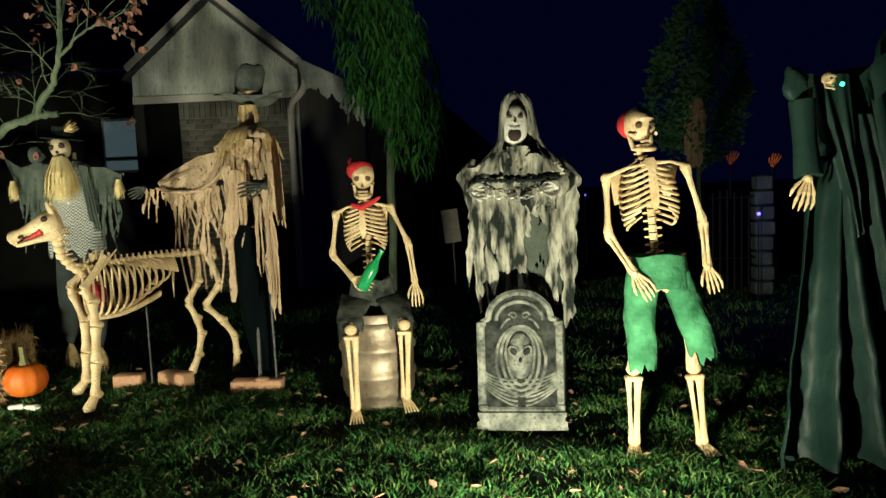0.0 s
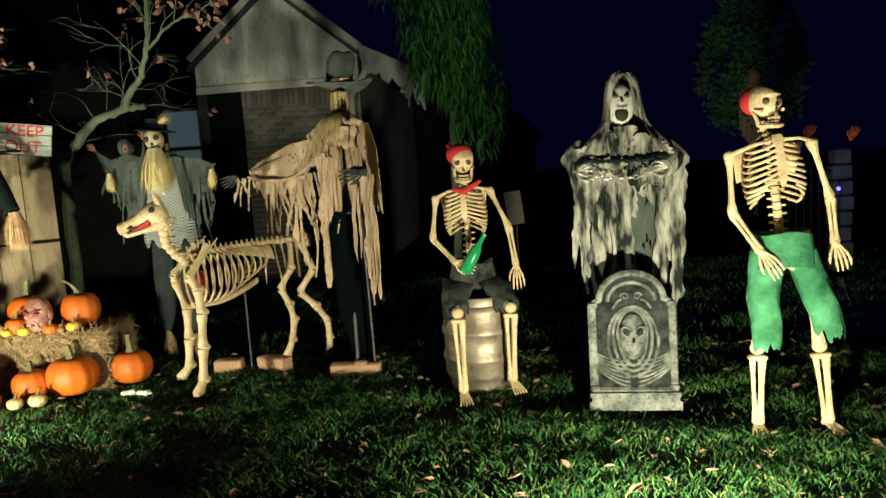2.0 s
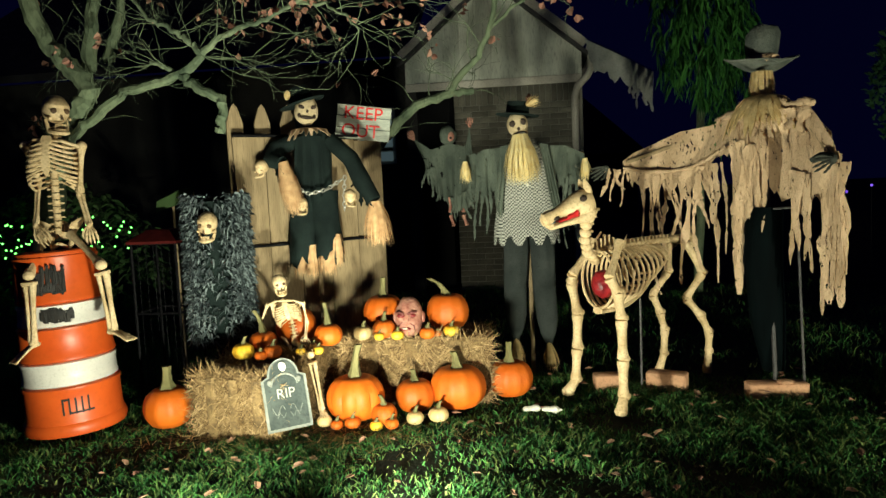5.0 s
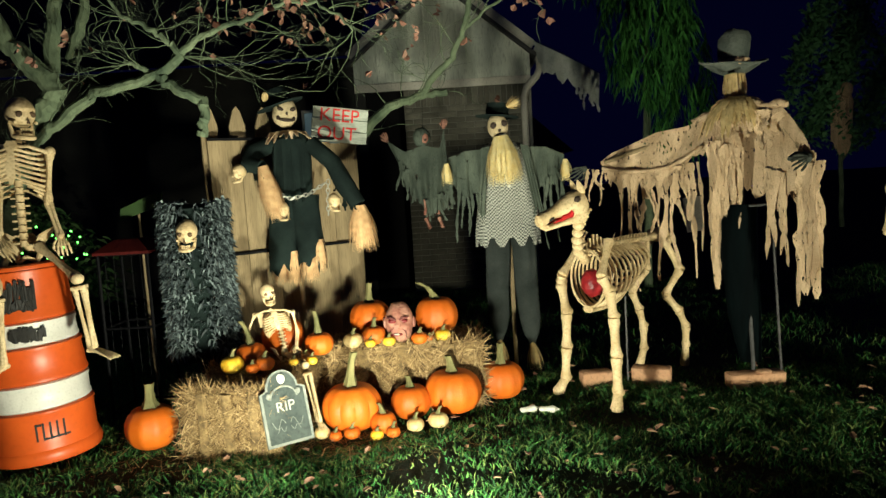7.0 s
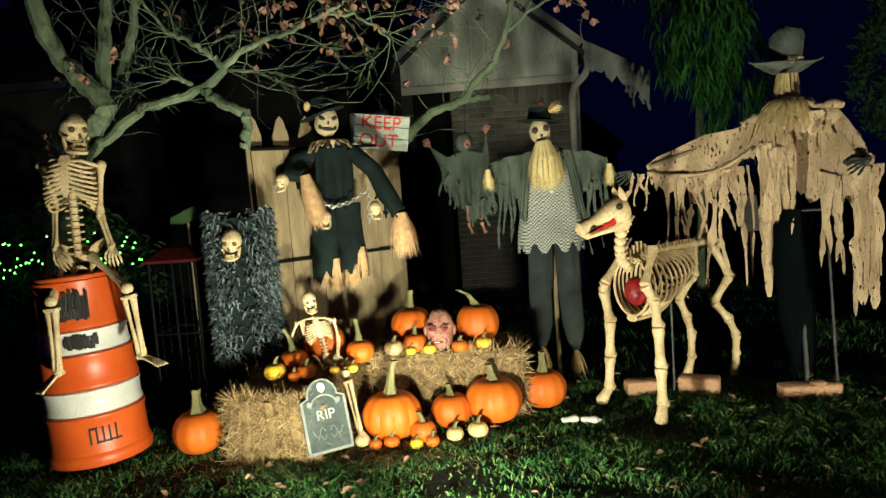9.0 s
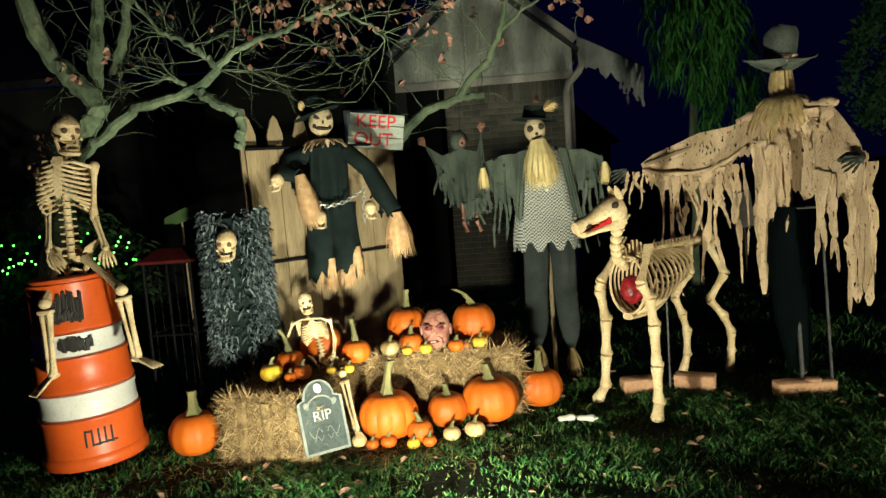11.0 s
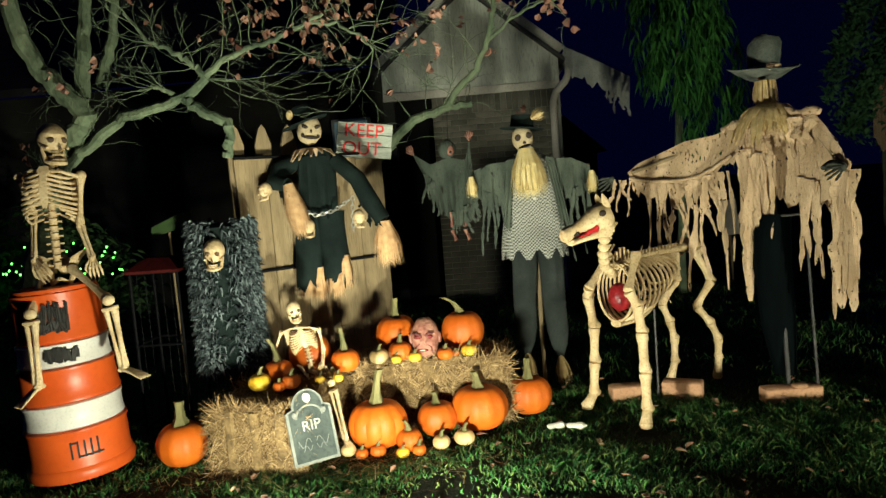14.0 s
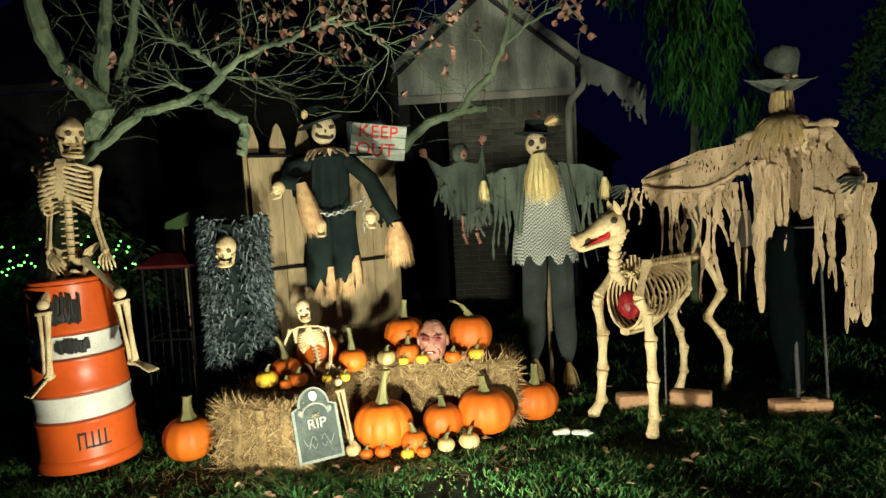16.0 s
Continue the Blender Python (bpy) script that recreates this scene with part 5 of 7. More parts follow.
            a = 2 * math.pi * k / n
            g = 1 - 0.075 * (1 - abs(math.sin(ribs * a / 2 + ph))) ** 2 * s ** 0.5 + 0.03 * math.sin(2 * a + ph)
            rr = r * s ** 0.78 * g
            zz = h * (c * (1 - 0.16 * math.exp(-(s / 0.35) ** 2)))
            ring.append(V(x + rr * math.cos(a), y + rr * math.sin(a), z + zz))
        rings.append(ring)
    part("body", Shape().loft(rings), skin, ob)
    if stem:
        sr = (0.085 * r + 0.004) * thick
        top = z + h * 0.80
        a = rg.uniform(-0.6, 0.6)
        pts = [V(x, y, top), V(x, y, top + stem * 0.35) + V(lean * stem * 0.15, a * 0.01, 0), V(x + lean * stem * 0.5, y + a * 0.02, top + stem * 0.75), V(x + lean * stem * 1.1, y + a * 0.03, top + stem * 1.05)]
        rings = []
        for p, k in zip(pts, (2.0, 1.1, 0.85, 1.0)):
            rings.append([p + V(math.cos(2 * math.pi * j / 10), math.sin(2 * math.pi * j / 10), 0) * sr * k * (1.18 if j % 2 else 0.88) for j in range(10)])
        part("stem", Shape().loft(rings), STEM, ob, "dry ridged stem")
    return ob


BIG = [(-3.425, 3.73, 0.150, 0.150, 0.84, 0.17, 0.15, 1), (-3.13, 3.86, 0.120, 0.108, 0.85, 0.06, -0.2, 2), (-2.905, 3.93, 0.145, 0.150, 0.82, 0.09, -0.2, 3),
       (-2.63, 4.13, 0.135, 0.126, 0.86, 0.12, 0.0, 4), (-4.42, 3.63, 0.135, 0.132, 0.86, 0.12, 0.0, 5), (-3.365, 4.235, 0.512, 0.122, 0.88, 0.11, 0.05, 6),
       (-2.98, 4.21, 0.51, 0.120, 0.96, 0.10, -0.9, 7), (-3.325, 4.05, 0.445, 0.064, 0.86, 0.05, 0.1, 8), (-3.81, 3.96, 0.49, 0.115, 0.92, 0.0, 0, 9),
       (-3.60, 3.88, 0.455, 0.078, 0.80, 0.12, -0.1, 10), (-3.94, 3.80, 0.44, 0.078, 0.72, 0.12, -0.35, 11), (-3.26, 3.66, 0.082, 0.068, 0.85, 0.05, -0.4, 12)]
for x, y, z, r, tall, stem, lean, seed in BIG:
    pumpkin(x, y, z, r, tall, stem, lean, seed=seed, label="large ribbed orange pumpkin with a dry stem" if r > 0.12 else "medium orange pumpkin with a dry stem", thick=1.5 if seed == 5 else 1.1)
SMALL = [(-3.49, 3.58, 0.052, 0.033, 0, 20), (-3.41, 3.59, 0.060, 0.040, 0, 21), (-3.285, 3.58, 0.048, 0.034, 1, 22), (-3.205, 3.58, 0.058, 0.036, 0, 23),
         (-3.10, 3.66, 0.062, 0.046, 2, 24), (-2.985, 3.70, 0.066, 0.052, 2, 25), (-3.56, 3.60, 0.066, 0.040, 2, 26), (-3.34, 3.98, 0.418, 0.030, 1, 27), (-3.24, 4.00, 0.420, 0.036, 1, 28),
         (-3.075, 4.02, 0.424, 0.045, 0, 29), (-2.945, 4.06, 0.425, 0.046, 1, 30), (-3.44, 4.02, 0.430, 0.055, 2, 31), (-3.02, 4.04, 0.418, 0.024, 0, 32), (-4.005, 3.68, 0.415, 0.060, 1, 33),
         (-3.835, 3.66, 0.415, 0.050, 0, 34), (-3.61, 3.72, 0.405, 0.030, 1, 35), (-3.70, 3.70, 0.405, 0.026, 1, 36), (-3.885, 3.62, 0.405, 0.035, 0, 37), (-3.655, 3.78, 0.41, 0.028, 2, 38)]
for x, y, z, r, skin, seed in SMALL:
    pumpkin(x, y, z, r, 0.74, r * 0.7, 0.4, (PUMPKIN, GOURD_YELLOW, GOURD_WHITE)[skin], "gourd", ("small orange gourd", "small yellow gourd", "small cream gourd")[skin] + " lying in the autumn display", seed, 9)

# ---- rubber head between the pumpkins ----
hd_t = axes((0.1, -1, 0.12))


def face_form(d):
    k = 1.0
    if d.y < 0:
        k -= 0.20 * math.exp(-((abs(d.x) - 0.36) ** 2 + (d.z - 0.16) ** 2) / 0.02)
        k += 0.18 * math.exp(-(d.x ** 2 / 0.012 + (d.z + 0.08) ** 2 / 0.05))
        k -= 0.14 * math.exp(-(d.x ** 2 / 0.06 + (d.z + 0.42) ** 2 / 0.006))
        k += 0.07 * math.exp(-((abs(d.x) - 0.3) ** 2 / 0.05 + (d.z - 0.34) ** 2 / 0.008))
        k += 0.05 * math.exp(-(d.x ** 2 / 0.05 + (d.z + 0.75) ** 2 / 0.03))
    return k + 0.03 * math.sin(7 * d.x + 5 * d.z)


hm = thing("rubber_mask", (-3.185, 4.06, 0.40), "bald wrinkled pink rubber mask standing on the hay", "mask")
part("face", Shape().ball((-3.185, 4.08, 0.505), (0.078, 0.085, 0.118), hd_t, 36, 26, face_form), FLESH, hm)
for k in (-1, 1):
    part("ear", Shape().ball((-3.185 + k * 0.08, 4.085, 0.505), (0.012, 0.022, 0.032), None, 10, 8), FLESH, hm)
    part("eye", Shape().ball((-3.188 + k * 0.030, 4.010, 0.525), (0.024, 0.010, 0.011), None, 10, 6), CLOT, hm, "dark red sunken eye")
part("mouth", Shape().ball((-3.195, 4.006, 0.452), (0.032, 0.014, 0.010), None, 12, 7), CLOT, hm, "dark open mouth")
# Brow and cheek folds get a darker colour than the face.
for k in (-1, 1):
    part("brow", Shape().tube([(-3.188 + k * 0.058, 4.020, 0.545), (-3.188 + k * 0.034, 4.000, 0.546), (-3.188 + k * 0.010, 3.996, 0.534)], [0.005, 0.009, 0.006], 8), DARK_LATEX, hm, "dark brow")
    part("cheek_fold", Shape().tube([(-3.190 + k * 0.020, 3.998, 0.490), (-3.190 + k * 0.044, 4.008, 0.468), (-3.190 + k * 0.046, 4.018, 0.432)], [0.003, 0.005, 0.003], 6), DARK_LATEX, hm, "dark wrinkle in the cheek")
part("teeth", Shape().box((-3.195, 3.993, 0.456), (0.030, 0.006, 0.006), None, 0.002), CHALK, hm)

# ---- small gravestone leaning on the hay ----
gt = Matrix.Translation((-3.655, 3.375, 0.10)) @ Matrix.Rotation(radians(25), 4, "Z") @ Matrix.Rotation(radians(-12), 4, "X") @ Matrix.Rotation(radians(-4), 4, "Y")


def arch_outline(w, h, sh_h, arch_w, step=0.0, n=14):
    pts = [(-w / 2, 0), (w / 2, 0), (w / 2, sh_h)]
    if arch_w < w - 0.01:
        pts.append((arch_w / 2 + 0.004, sh_h + step))
    for i in range(n + 1):
        a = math.pi * i / n
        pts.append((arch_w / 2 * math.cos(a), sh_h + step + (h - sh_h - step) * math.sin(a)))
    if arch_w < w - 0.01:
        pts.append((-arch_w / 2 - 0.004, sh_h + step))
    pts.append((-w / 2, sh_h))
    return pts


rip = thing("small_gravestone", (-3.655, 3.375, G), "small dark gravestone plaque leaning against the hay", "gravestone")
part("slab", Shape().prism(arch_outline(0.215, 0.345, 0.25, 0.15, 0.012), gt, 0.035), SLATE_EDGE, rip, "", False)
part("face_panel", Shape().prism([(x * 0.88, 0.014 + z * 0.93) for x, z in arch_outline(0.215, 0.345, 0.25, 0.15, 0.012)], gt @ Matrix.Translation((0, -0.005, 0)), 0.006), SLATE, rip, "dark slate panel", False)
lettering("letters", "RIP", 0.066, gt @ Matrix.Translation((0, -0.008, 0.175)) @ Matrix.Rotation(radians(90), 4, "X"), WORN, rip, 0.002, "pale raised letters RIP")
sh = Shape()
for k in (-1, 1):
    sh.tube([gt @ V(k * (0.012 + 0.06 * f), -0.006, 0.10 + 0.022 * math.sin(f * 7)) for f in (i / 8 for i in range(9))], 0.0016, 5)
    sh.tube([gt @ V(k * (0.010 + 0.045 * f), -0.006, 0.075 + 0.012 * math.sin(f * 9 + 2)) for f in (i / 8 for i in range(9))], 0.0014, 5)
part("scrolls", sh, SLATE_EDGE, rip, "pale carved scrolls")
part("carved_skull", Shape().ball(gt @ V(0, -0.006, 0.305), (0.020, 0.010, 0.024), None, 12, 8), CHALK, rip)
part("carved_arch", Shape().tube([gt @ V(0.062 * math.cos(a), -0.006, 0.215 + 0.055 * math.sin(a)) for a in (math.pi * i / 14 for i in range(15))], 0.005, 6).ball(gt @ V(-0.068, -0.006, 0.235), (0.013, 0.008, 0.016)).ball(gt @ V(0.068, -0.006, 0.235), (0.013, 0.008, 0.016)), SLATE_EDGE, rip)

# ---- large gravestone ----
tm = Matrix.Translation((0.412, 3.36, G)) @ Matrix.Rotation(radians(-4), 4, "Z") @ Matrix.Rotation(radians(-5), 4, "X")
tb = thing("large_gravestone", (0.412, 3.36, G), "grey foam gravestone with a carved hooded skull", "gravestone")
part("plinth", Shape().prism([(-0.222, 0), (0.222, 0), (0.222, 0.04), (0.21, 0.048), (0.21, 0.062), (0.218, 0.07), (0.218, 0.088), (-0.218, 0.088), (-0.218, 0.07), (-0.21, 0.062), (-0.21, 0.048), (-0.222, 0.04)], tm @ Matrix.Translation((0, -0.02, 0)), 0.12), STONE, tb, "", False)
OUT = arch_outline(0.425, 0.69, 0.535, 0.33, 0.02, 18)
part("slab", Shape().prism([(x, z + 0.085 if z < 0.01 else z) for x, z in OUT], tm @ Matrix.Translation((0, 0.02, 0)), 0.07), STONE_DARK, tb, "recessed stone panel, darkened in its colour", False)
rim = [(x * 0.94, (z - 0.35) * 0.97 + 0.35 + (0.085 if z < 0.01 else 0)) for x, z in OUT]
part("raised_border", Shape().tube([tm @ V(x, 0.016, z) for x, z in rim + rim[:1]], 0.017, 6), STONE, tb)
part("inner_arch", Shape().tube([tm @ V(0.115 * math.cos(a), 0.014, 0.54 + 0.095 * math.sin(a)) for a in (math.pi * i / 16 for i in range(17))], 0.011, 6), STONE, tb)
for k in (-1, 1):
    part("carved_scroll", Shape().tube([tm @ V(k * (0.03 + 0.022 * math.cos(a) * (1 - a / 9)), 0.014, 0.565 + 0.02 * math.sin(a) * (1 - a / 9)) for a in (0.5 * i for i in range(14))], 0.0055, 6).tube([tm @ V(k * (0.045 + 0.05 * f), 0.014, 0.55 - 0.05 * f * f) for f in (0, 0.3, 0.6, 1)], 0.007, 6), STONE, tb)
for k in range(3):
    part("carved_hood", Shape().tube([tm @ V((0.074 + 0.022 * k) * math.cos(a) * (1 if math.sin(a) > 0 else 0.9 + 0.08 * k), 0.012 + 0.002 * k, 0.37 - 0.006 * k + ((0.128 + 0.014 * k) if math.sin(a) > 0 else (0.150 + 0.022 * k)) * math.sin(a)) for a in (2 * math.pi * i / 28 for i in range(29))], 0.0085, 7), STONE, tb)
for k in (-1, 1):
    part("side_column", Shape().box(tm @ V(k * 0.190, 0.012, 0.315), (0.030, 0.022, 0.44), tm.to_3x3(), 0.006), STONE, tb)
    part("capital", Shape().box(tm @ V(k * 0.190, 0.008, 0.525), (0.044, 0.030, 0.030), tm.to_3x3(), 0.006), STONE, tb)
    part("column_base", Shape().box(tm @ V(k * 0.190, 0.008, 0.108), (0.044, 0.030, 0.034), tm.to_3x3(), 0.006), STONE, tb)
tmr = tm.to_3x3()


def relief_face(d):
    k = 1.0
    if d.y < 0:
        k -= 0.22 * math.exp(-((abs(d.x) - 0.40) ** 2 + (d.z - 0.22) ** 2) / 0.035)
        k -= 0.15 * math.exp(-(d.x ** 2 + (d.z + 0.08) ** 2) / 0.008)
        k += 0.10 * math.exp(-((abs(d.x) - 0.5) ** 2 + (d.z + 0.15) ** 2) / 0.02)
    return k


part("carved_skull", Shape().ball(tm @ V(0, 0.022, 0.365), (0.068, 0.062, 0.118), tmr, 28, 22, relief_face), STONE, tb)
for k in (-1, 1):
    part("carved_socket", Shape().ball(tm @ V(k * 0.028, -0.024, 0.392), (0.022, 0.012, 0.021), tmr, 12, 8), STONE_DARK, tb, "carved socket, darkened in its colour")
    part("socket_rim", Shape().tube([tm @ V(k * 0.029 + 0.027 * math.cos(a), -0.034 + 0.5 * abs(k * 0.029 + 0.027 * math.cos(a)) ** 1.4, 0.392 + 0.024 * math.sin(a) + 0.010 * k * math.cos(a)) for a in (2 * math.pi * i / 16 for i in range(17))], 0.0058, 6), STONE, tb)
    for i in range(7):
        part("carved_fold", Shape().tube([tm @ V(k * (0.02 + 0.165 * f), 0.014, 0.115 + 0.022 * i + 0.10 * f ** 1.6 - 0.01 * i * f) for f in (j / 8 for j in range(9))], 0.0062, 6), STONE, tb)
part("carved_socket", Shape().ball(tm @ V(0, -0.036, 0.352), (0.009, 0.008, 0.014), tmr, 10, 6), STONE_DARK, tb)

# ---- wooden gate, sign ----
GA, GB = V(-4.205, 4.17, 0), V(-3.445, 4.775, 0)
gd = (GB - GA).normalized()
gate_m = Matrix.Translation(GA) @ Matrix(((gd.x, -gd.y, 0, 0), (gd.y, gd.x, 0, 0), (0, 0, 1, 0), (0, 0, 0, 1)))
gw = (GB - GA).length
gate = thing("wooden_gate", (GA.x, GA.y, G), "tall weathered plank gate with pointed pickets behind", "gate")
for i in range(5):
    x0, x1 = gw * i / 5 + 0.003, gw * (i + 1) / 5 - 0.003
    lo, hi = 0.02, 1.585 - 0.008 * i
    w = 0.02 if i == 0 else 0
    part("plank", Shape().prism([(x0 + w, lo), (x1, lo), (x1, 0.92), (x1, hi), (x0, hi), (x0 + w, 0.92)], gate_m @ Matrix.Translation((0, rnd(-0.004, 0.004), 0)), 0.02), WOOD, gate, "", False)
for z in (0.925, 1.582):
    part("dark_batten", Shape().box(gate_m @ V(gw / 2, -0.012, z), (gw, 0.022, 0.016), gate_m.to_3x3(), 0.003), BLACK_PLASTIC, gate, "thin black cross batten")
for x in (0.035, 0.20, 0.36):
    part("picket", Shape().prism([(x - 0.048, 0.3), (x + 0.048, 0.3), (x + 0.048, 1.66), (x + 0.02, 1.75), (x, 1.775), (x - 0.02, 1.75), (x - 0.048, 1.66)], gate_m @ Matrix.Translation((0, 0.035, 0)), 0.018), WOOD, gate, "pointed picket", False)
part("rail", Shape().box(gate_m @ V(gw / 2, 0.075, 0.6), (gw, 0.03, 0.09), gate_m.to_3x3()), WOOD, gate)
sg = thing("keep_out_sign", (-3.53, 4.68, G), "grey wooden board sign with red painted warning", "sign")
sm = Matrix.Translation((-3.535, 4.665, 1.662)) @ Matrix.Rotation(radians(12), 4, "Z") @ Matrix.Rotation(radians(7.5), 4, "Y")
for i in range(3):
    part("board", Shape().box(sm @ V(rnd(-0.006, 0.006), 0, 0.073 - 0.073 * i), (0.345, 0.016, 0.070), sm.to_3x3(), 0.003), SIGN_WOOD, sg)
part("post", Shape().box((-3.53, 4.76, 0.86), (0.04, 0.03, 1.70), None, 0.004), WOOD, sg)
lettering("letters", "KEEP", 0.115, sm @ Matrix.Translation((0.0, -0.011, 0.054)) @ Matrix.Rotation(radians(90), 4, "X"), RED_PAINT, sg, 0.0015, "red painted word KEEP")
lettering("letters", "OUT", 0.115, sm @ Matrix.Translation((-0.01, -0.011, -0.056)) @ Matrix.Rotation(radians(90), 4, "X"), RED_PAINT, sg, 0.0015, "red painted word OUT")


# ---- cloth and straw kit ----
def fringe(shape, c, top_r, low_r, length, count, rg, axis=(0, 0, -1), thick=0.0034):
    """A bundle of straw that flares out along the axis."""
    c, ax = Vector(c), Vector(axis).normalized()
    s = ax.orthogonal().normalized()
    o = ax.cross(s)
    for _ in range(count):
        a, k = rg.uniform(0, 6.28), rg.random() ** 0.5
        d = s * math.cos(a) + o * math.sin(a)
        ln = length * rg.uniform(0.7, 1.12)
        p, e = c + d * top_r * k, c + d * low_r * k * rg.uniform(0.8, 1.15) + ax * ln
        m = p.lerp(e, 0.5) + d * 0.2 * (low_r - top_r) * k
        w = d.cross(ax).normalized() * rg.uniform(0.7, 1.3) * thick
        i = len(shape.v)
        shape.v += [tuple(q) for q in (p - w, p + w, m + w, m - w, e)]
        shape.f += [(i, i + 1, i + 2, i + 3), (i + 3, i + 2, i + 4)]
    return shape


def tatters(shape, a, b, count, lengths, widths, rg, sway=0.02, thick=0.0035, each=None):
    """Torn strips that hang from the line a to b, with ragged edges."""
    a, b = Vector(a), Vector(b)
    side = (b - a)
    side.z = 0
    side = side.normalized() if side.length > 1e-6 else V(1, 0, 0)
    for i in range(count):
        f = (i + rg.uniform(0.2, 0.8)) / count
        p = a.lerp(b, f)
        ln, w = rg.uniform(*lengths), rg.uniform(*widths)
        n = 18
        pts, ws = [], []
        q = V(rg.uniform(-1, 1), rg.uniform(-1, 1), 0) * sway
        for k in range(n + 1):
            g = k / n
            pts.append(p + V(0, 0, -ln * g) + q * g * g * 2 + side * sway * 0.5 * math.sin(5 * g + i) + V(0, sway * 0.5 * math.sin(7 * g + 2 * i), 0))
            ws.append(w * (1 - 0.5 * g) * (0.8 + 0.3 * math.sin(11 * g + 3 * i)) * rg.uniform(0.55, 1.35))
        ws[-1] *= 0.3
        strip = Shape() if each else shape
        strip.ribbon(pts, ws, side + V(0, rg.uniform(-0.5, 0.5), 0), thick)
        if each:
            part(each[0], strip, each[1], each[2])
    return shape


def drape(shape, top, low, nu, nv, rg, fold=0.015, rag=0.06, out=(0, -1, 0), thick=0.004):
    """A cloth hung between two polylines of equal count, with folds and a ragged low edge."""
    out = Vector(out)
    teeth = [rg.uniform(-0.2, 1) * rag for _ in range(nu + 1)]

    def line(pts, u):
        f = min(u * (len(pts) - 1), len(pts) - 1.0001)
        i = int(f)
        return Vector(pts[i]).lerp(Vector(pts[i + 1]), f - i)
    k1, k2 = rg.uniform(0, 6), rg.uniform(0, 6)

    def fn(u, v):
        p = line(top, u).lerp(line(low, u), v)
        p = p + out * fold * (v ** 0.6) * (math.sin(19 * u + k1) + 0.6 * math.sin(41 * u + k2 + 2 * v))
        if v > 0.99:
            p = p + V(0, 0, -teeth[round(u * nu)])
        return p
    return shape.sheet(fn, nu, nv, thick)


def chain(name, parent, pts, r=0.011, wire=0.0032, label="grey plastic chain"):
    """Linked rings along a path, each turned a quarter from the last."""
    path = [Vector(p) for p in pts]
    length = sum((path[i + 1] - path[i]).length for i in range(len(path) - 1))
    n = max(3, int(length / (r * 1.75)))
    sh = Shape()
    for k in range(n):
        want, i = length * (k + 0.5) / n, 0
        while i < len(path) - 2 and want > (path[i + 1] - path[i]).length:
            want -= (path[i + 1] - path[i]).length
            i += 1
        d = (path[i + 1] - path[i]).normalized()
        c = path[i] + d * want
        s = d.cross(V(0, -1, 0.3)).normalized()
        if k % 2:
            s = d.cross(s).normalized()
        sh.tube([c + d * r * 1.25 * math.cos(a) + s * r * 0.75 * math.sin(a) for a in (2 * math.pi * j / 10 for j in range(11))], wire, 5)
    return part(name, sh, CHAIN, parent, label)


# ---- scarecrow before the gate ----
rg = random.Random(51)
sc = thing("dark_scarecrow", (-3.78, 4.32, G), "black-clad scarecrow with a grinning sack face and straw cuffs", "scarecrow")
ft = axes((0.45, -1, -0.08), (0.12, 0, 1))


def sack(d):
    k = 1 + 0.03 * math.sin(9 * d.x + 4 * d.z)
    if d.y < 0:
        k -= 0.10 * math.exp(-((abs(d.x) - 0.35) ** 2 + (d.z - 0.2) ** 2) / 0.03)
    return k - 0.12 * max(0, -d.z) ** 2


part("sack_head", Shape().ball((-3.785, 4.30, 1.712), (0.070, 0.068, 0.092), ft, 24, 18, sack), SACK, sc, "pale painted sack face")
for x, z, w, h_, a in ((-0.032, 0.018, 0.022, 0.012, 0.3), (0.032, 0.022, 0.022, 0.012, -0.3), (0.0, -0.004, 0.008, 0.012, 0), (0.0, -0.040, 0.045, 0.011, 0), (-0.042, -0.030, 0.012, 0.014, 0.5), (0.042, -0.030, 0.012, 0.014, -0.5)):
    part("painted_feature", Shape().ball(V(-3.785, 4.30, 1.715) + ft @ V(x, -0.063 + abs(x) * 0.35, z), (w, 0.010, h_), ft @ Matrix.Rotation(a, 3, "Y"), 12, 7), SOCKET, sc, "black painted feature")
ht2 = axes((0.3, -1, 0), (-0.35, 0.1, 1))
part("hat", Shape().lathe([(0, 0.0), (0.135, 0.0), (0.14, 0.006), (0.075, 0.014), (0.07, 0.075), (0.055, 0.10), (0, 0.105)], (-3.81, 4.315, 1.760), 28, ht2), BLACK_CLOTH, sc, "black felt hat")
part("hat_band", Shape().ball((-3.875, 4.24, 1.805), (0.02, 0.012, 0.03), None, 8, 6), STRAW, sc, "tuft of straw on the hat")
sh = Shape()
for i in range(26):
    a = 2 * math.pi * i / 26
    d = V(math.cos(a), math.sin(a) * 0.8, 0)
    p = V(-3.78, 4.32, 1.615) + d * 0.055
    sh.ribbon([p, p + d * 0.05 + V(0, 0, -0.01), p + d * rg.uniform(0.06, 0.11) + V(0, 0, -rg.uniform(0.03, 0.08))], [0.035, 0.03, 0.008], d.cross(V(0, 0, 1)), 0.004)
part("collar", sh, GAUZE, sc, "ragged straw-coloured collar")
sh = Shape().loft([[V(-3.77 + x + w * math.cos(a), 4.33 + 0.075 * math.sin(a), z) for a in (2 * math.pi * j / 24 for j in range(24))] for z, w, x in ((1.60, 0.07, 0.01), (1.55, 0.110, 0), (1.45, 0.115, 0), (1.32, 0.100, 0.01), (1.22, 0.105, 0.0))])
drape(sh, [(-3.85, 4.26, 1.56), (-3.77, 4.245, 1.57), (-3.69, 4.26, 1.56)], [(-3.87, 4.25, 1.24), (-3.77, 4.24, 1.20), (-3.68, 4.25, 1.24)], 16, 10, rg, 0.008, 0.03)
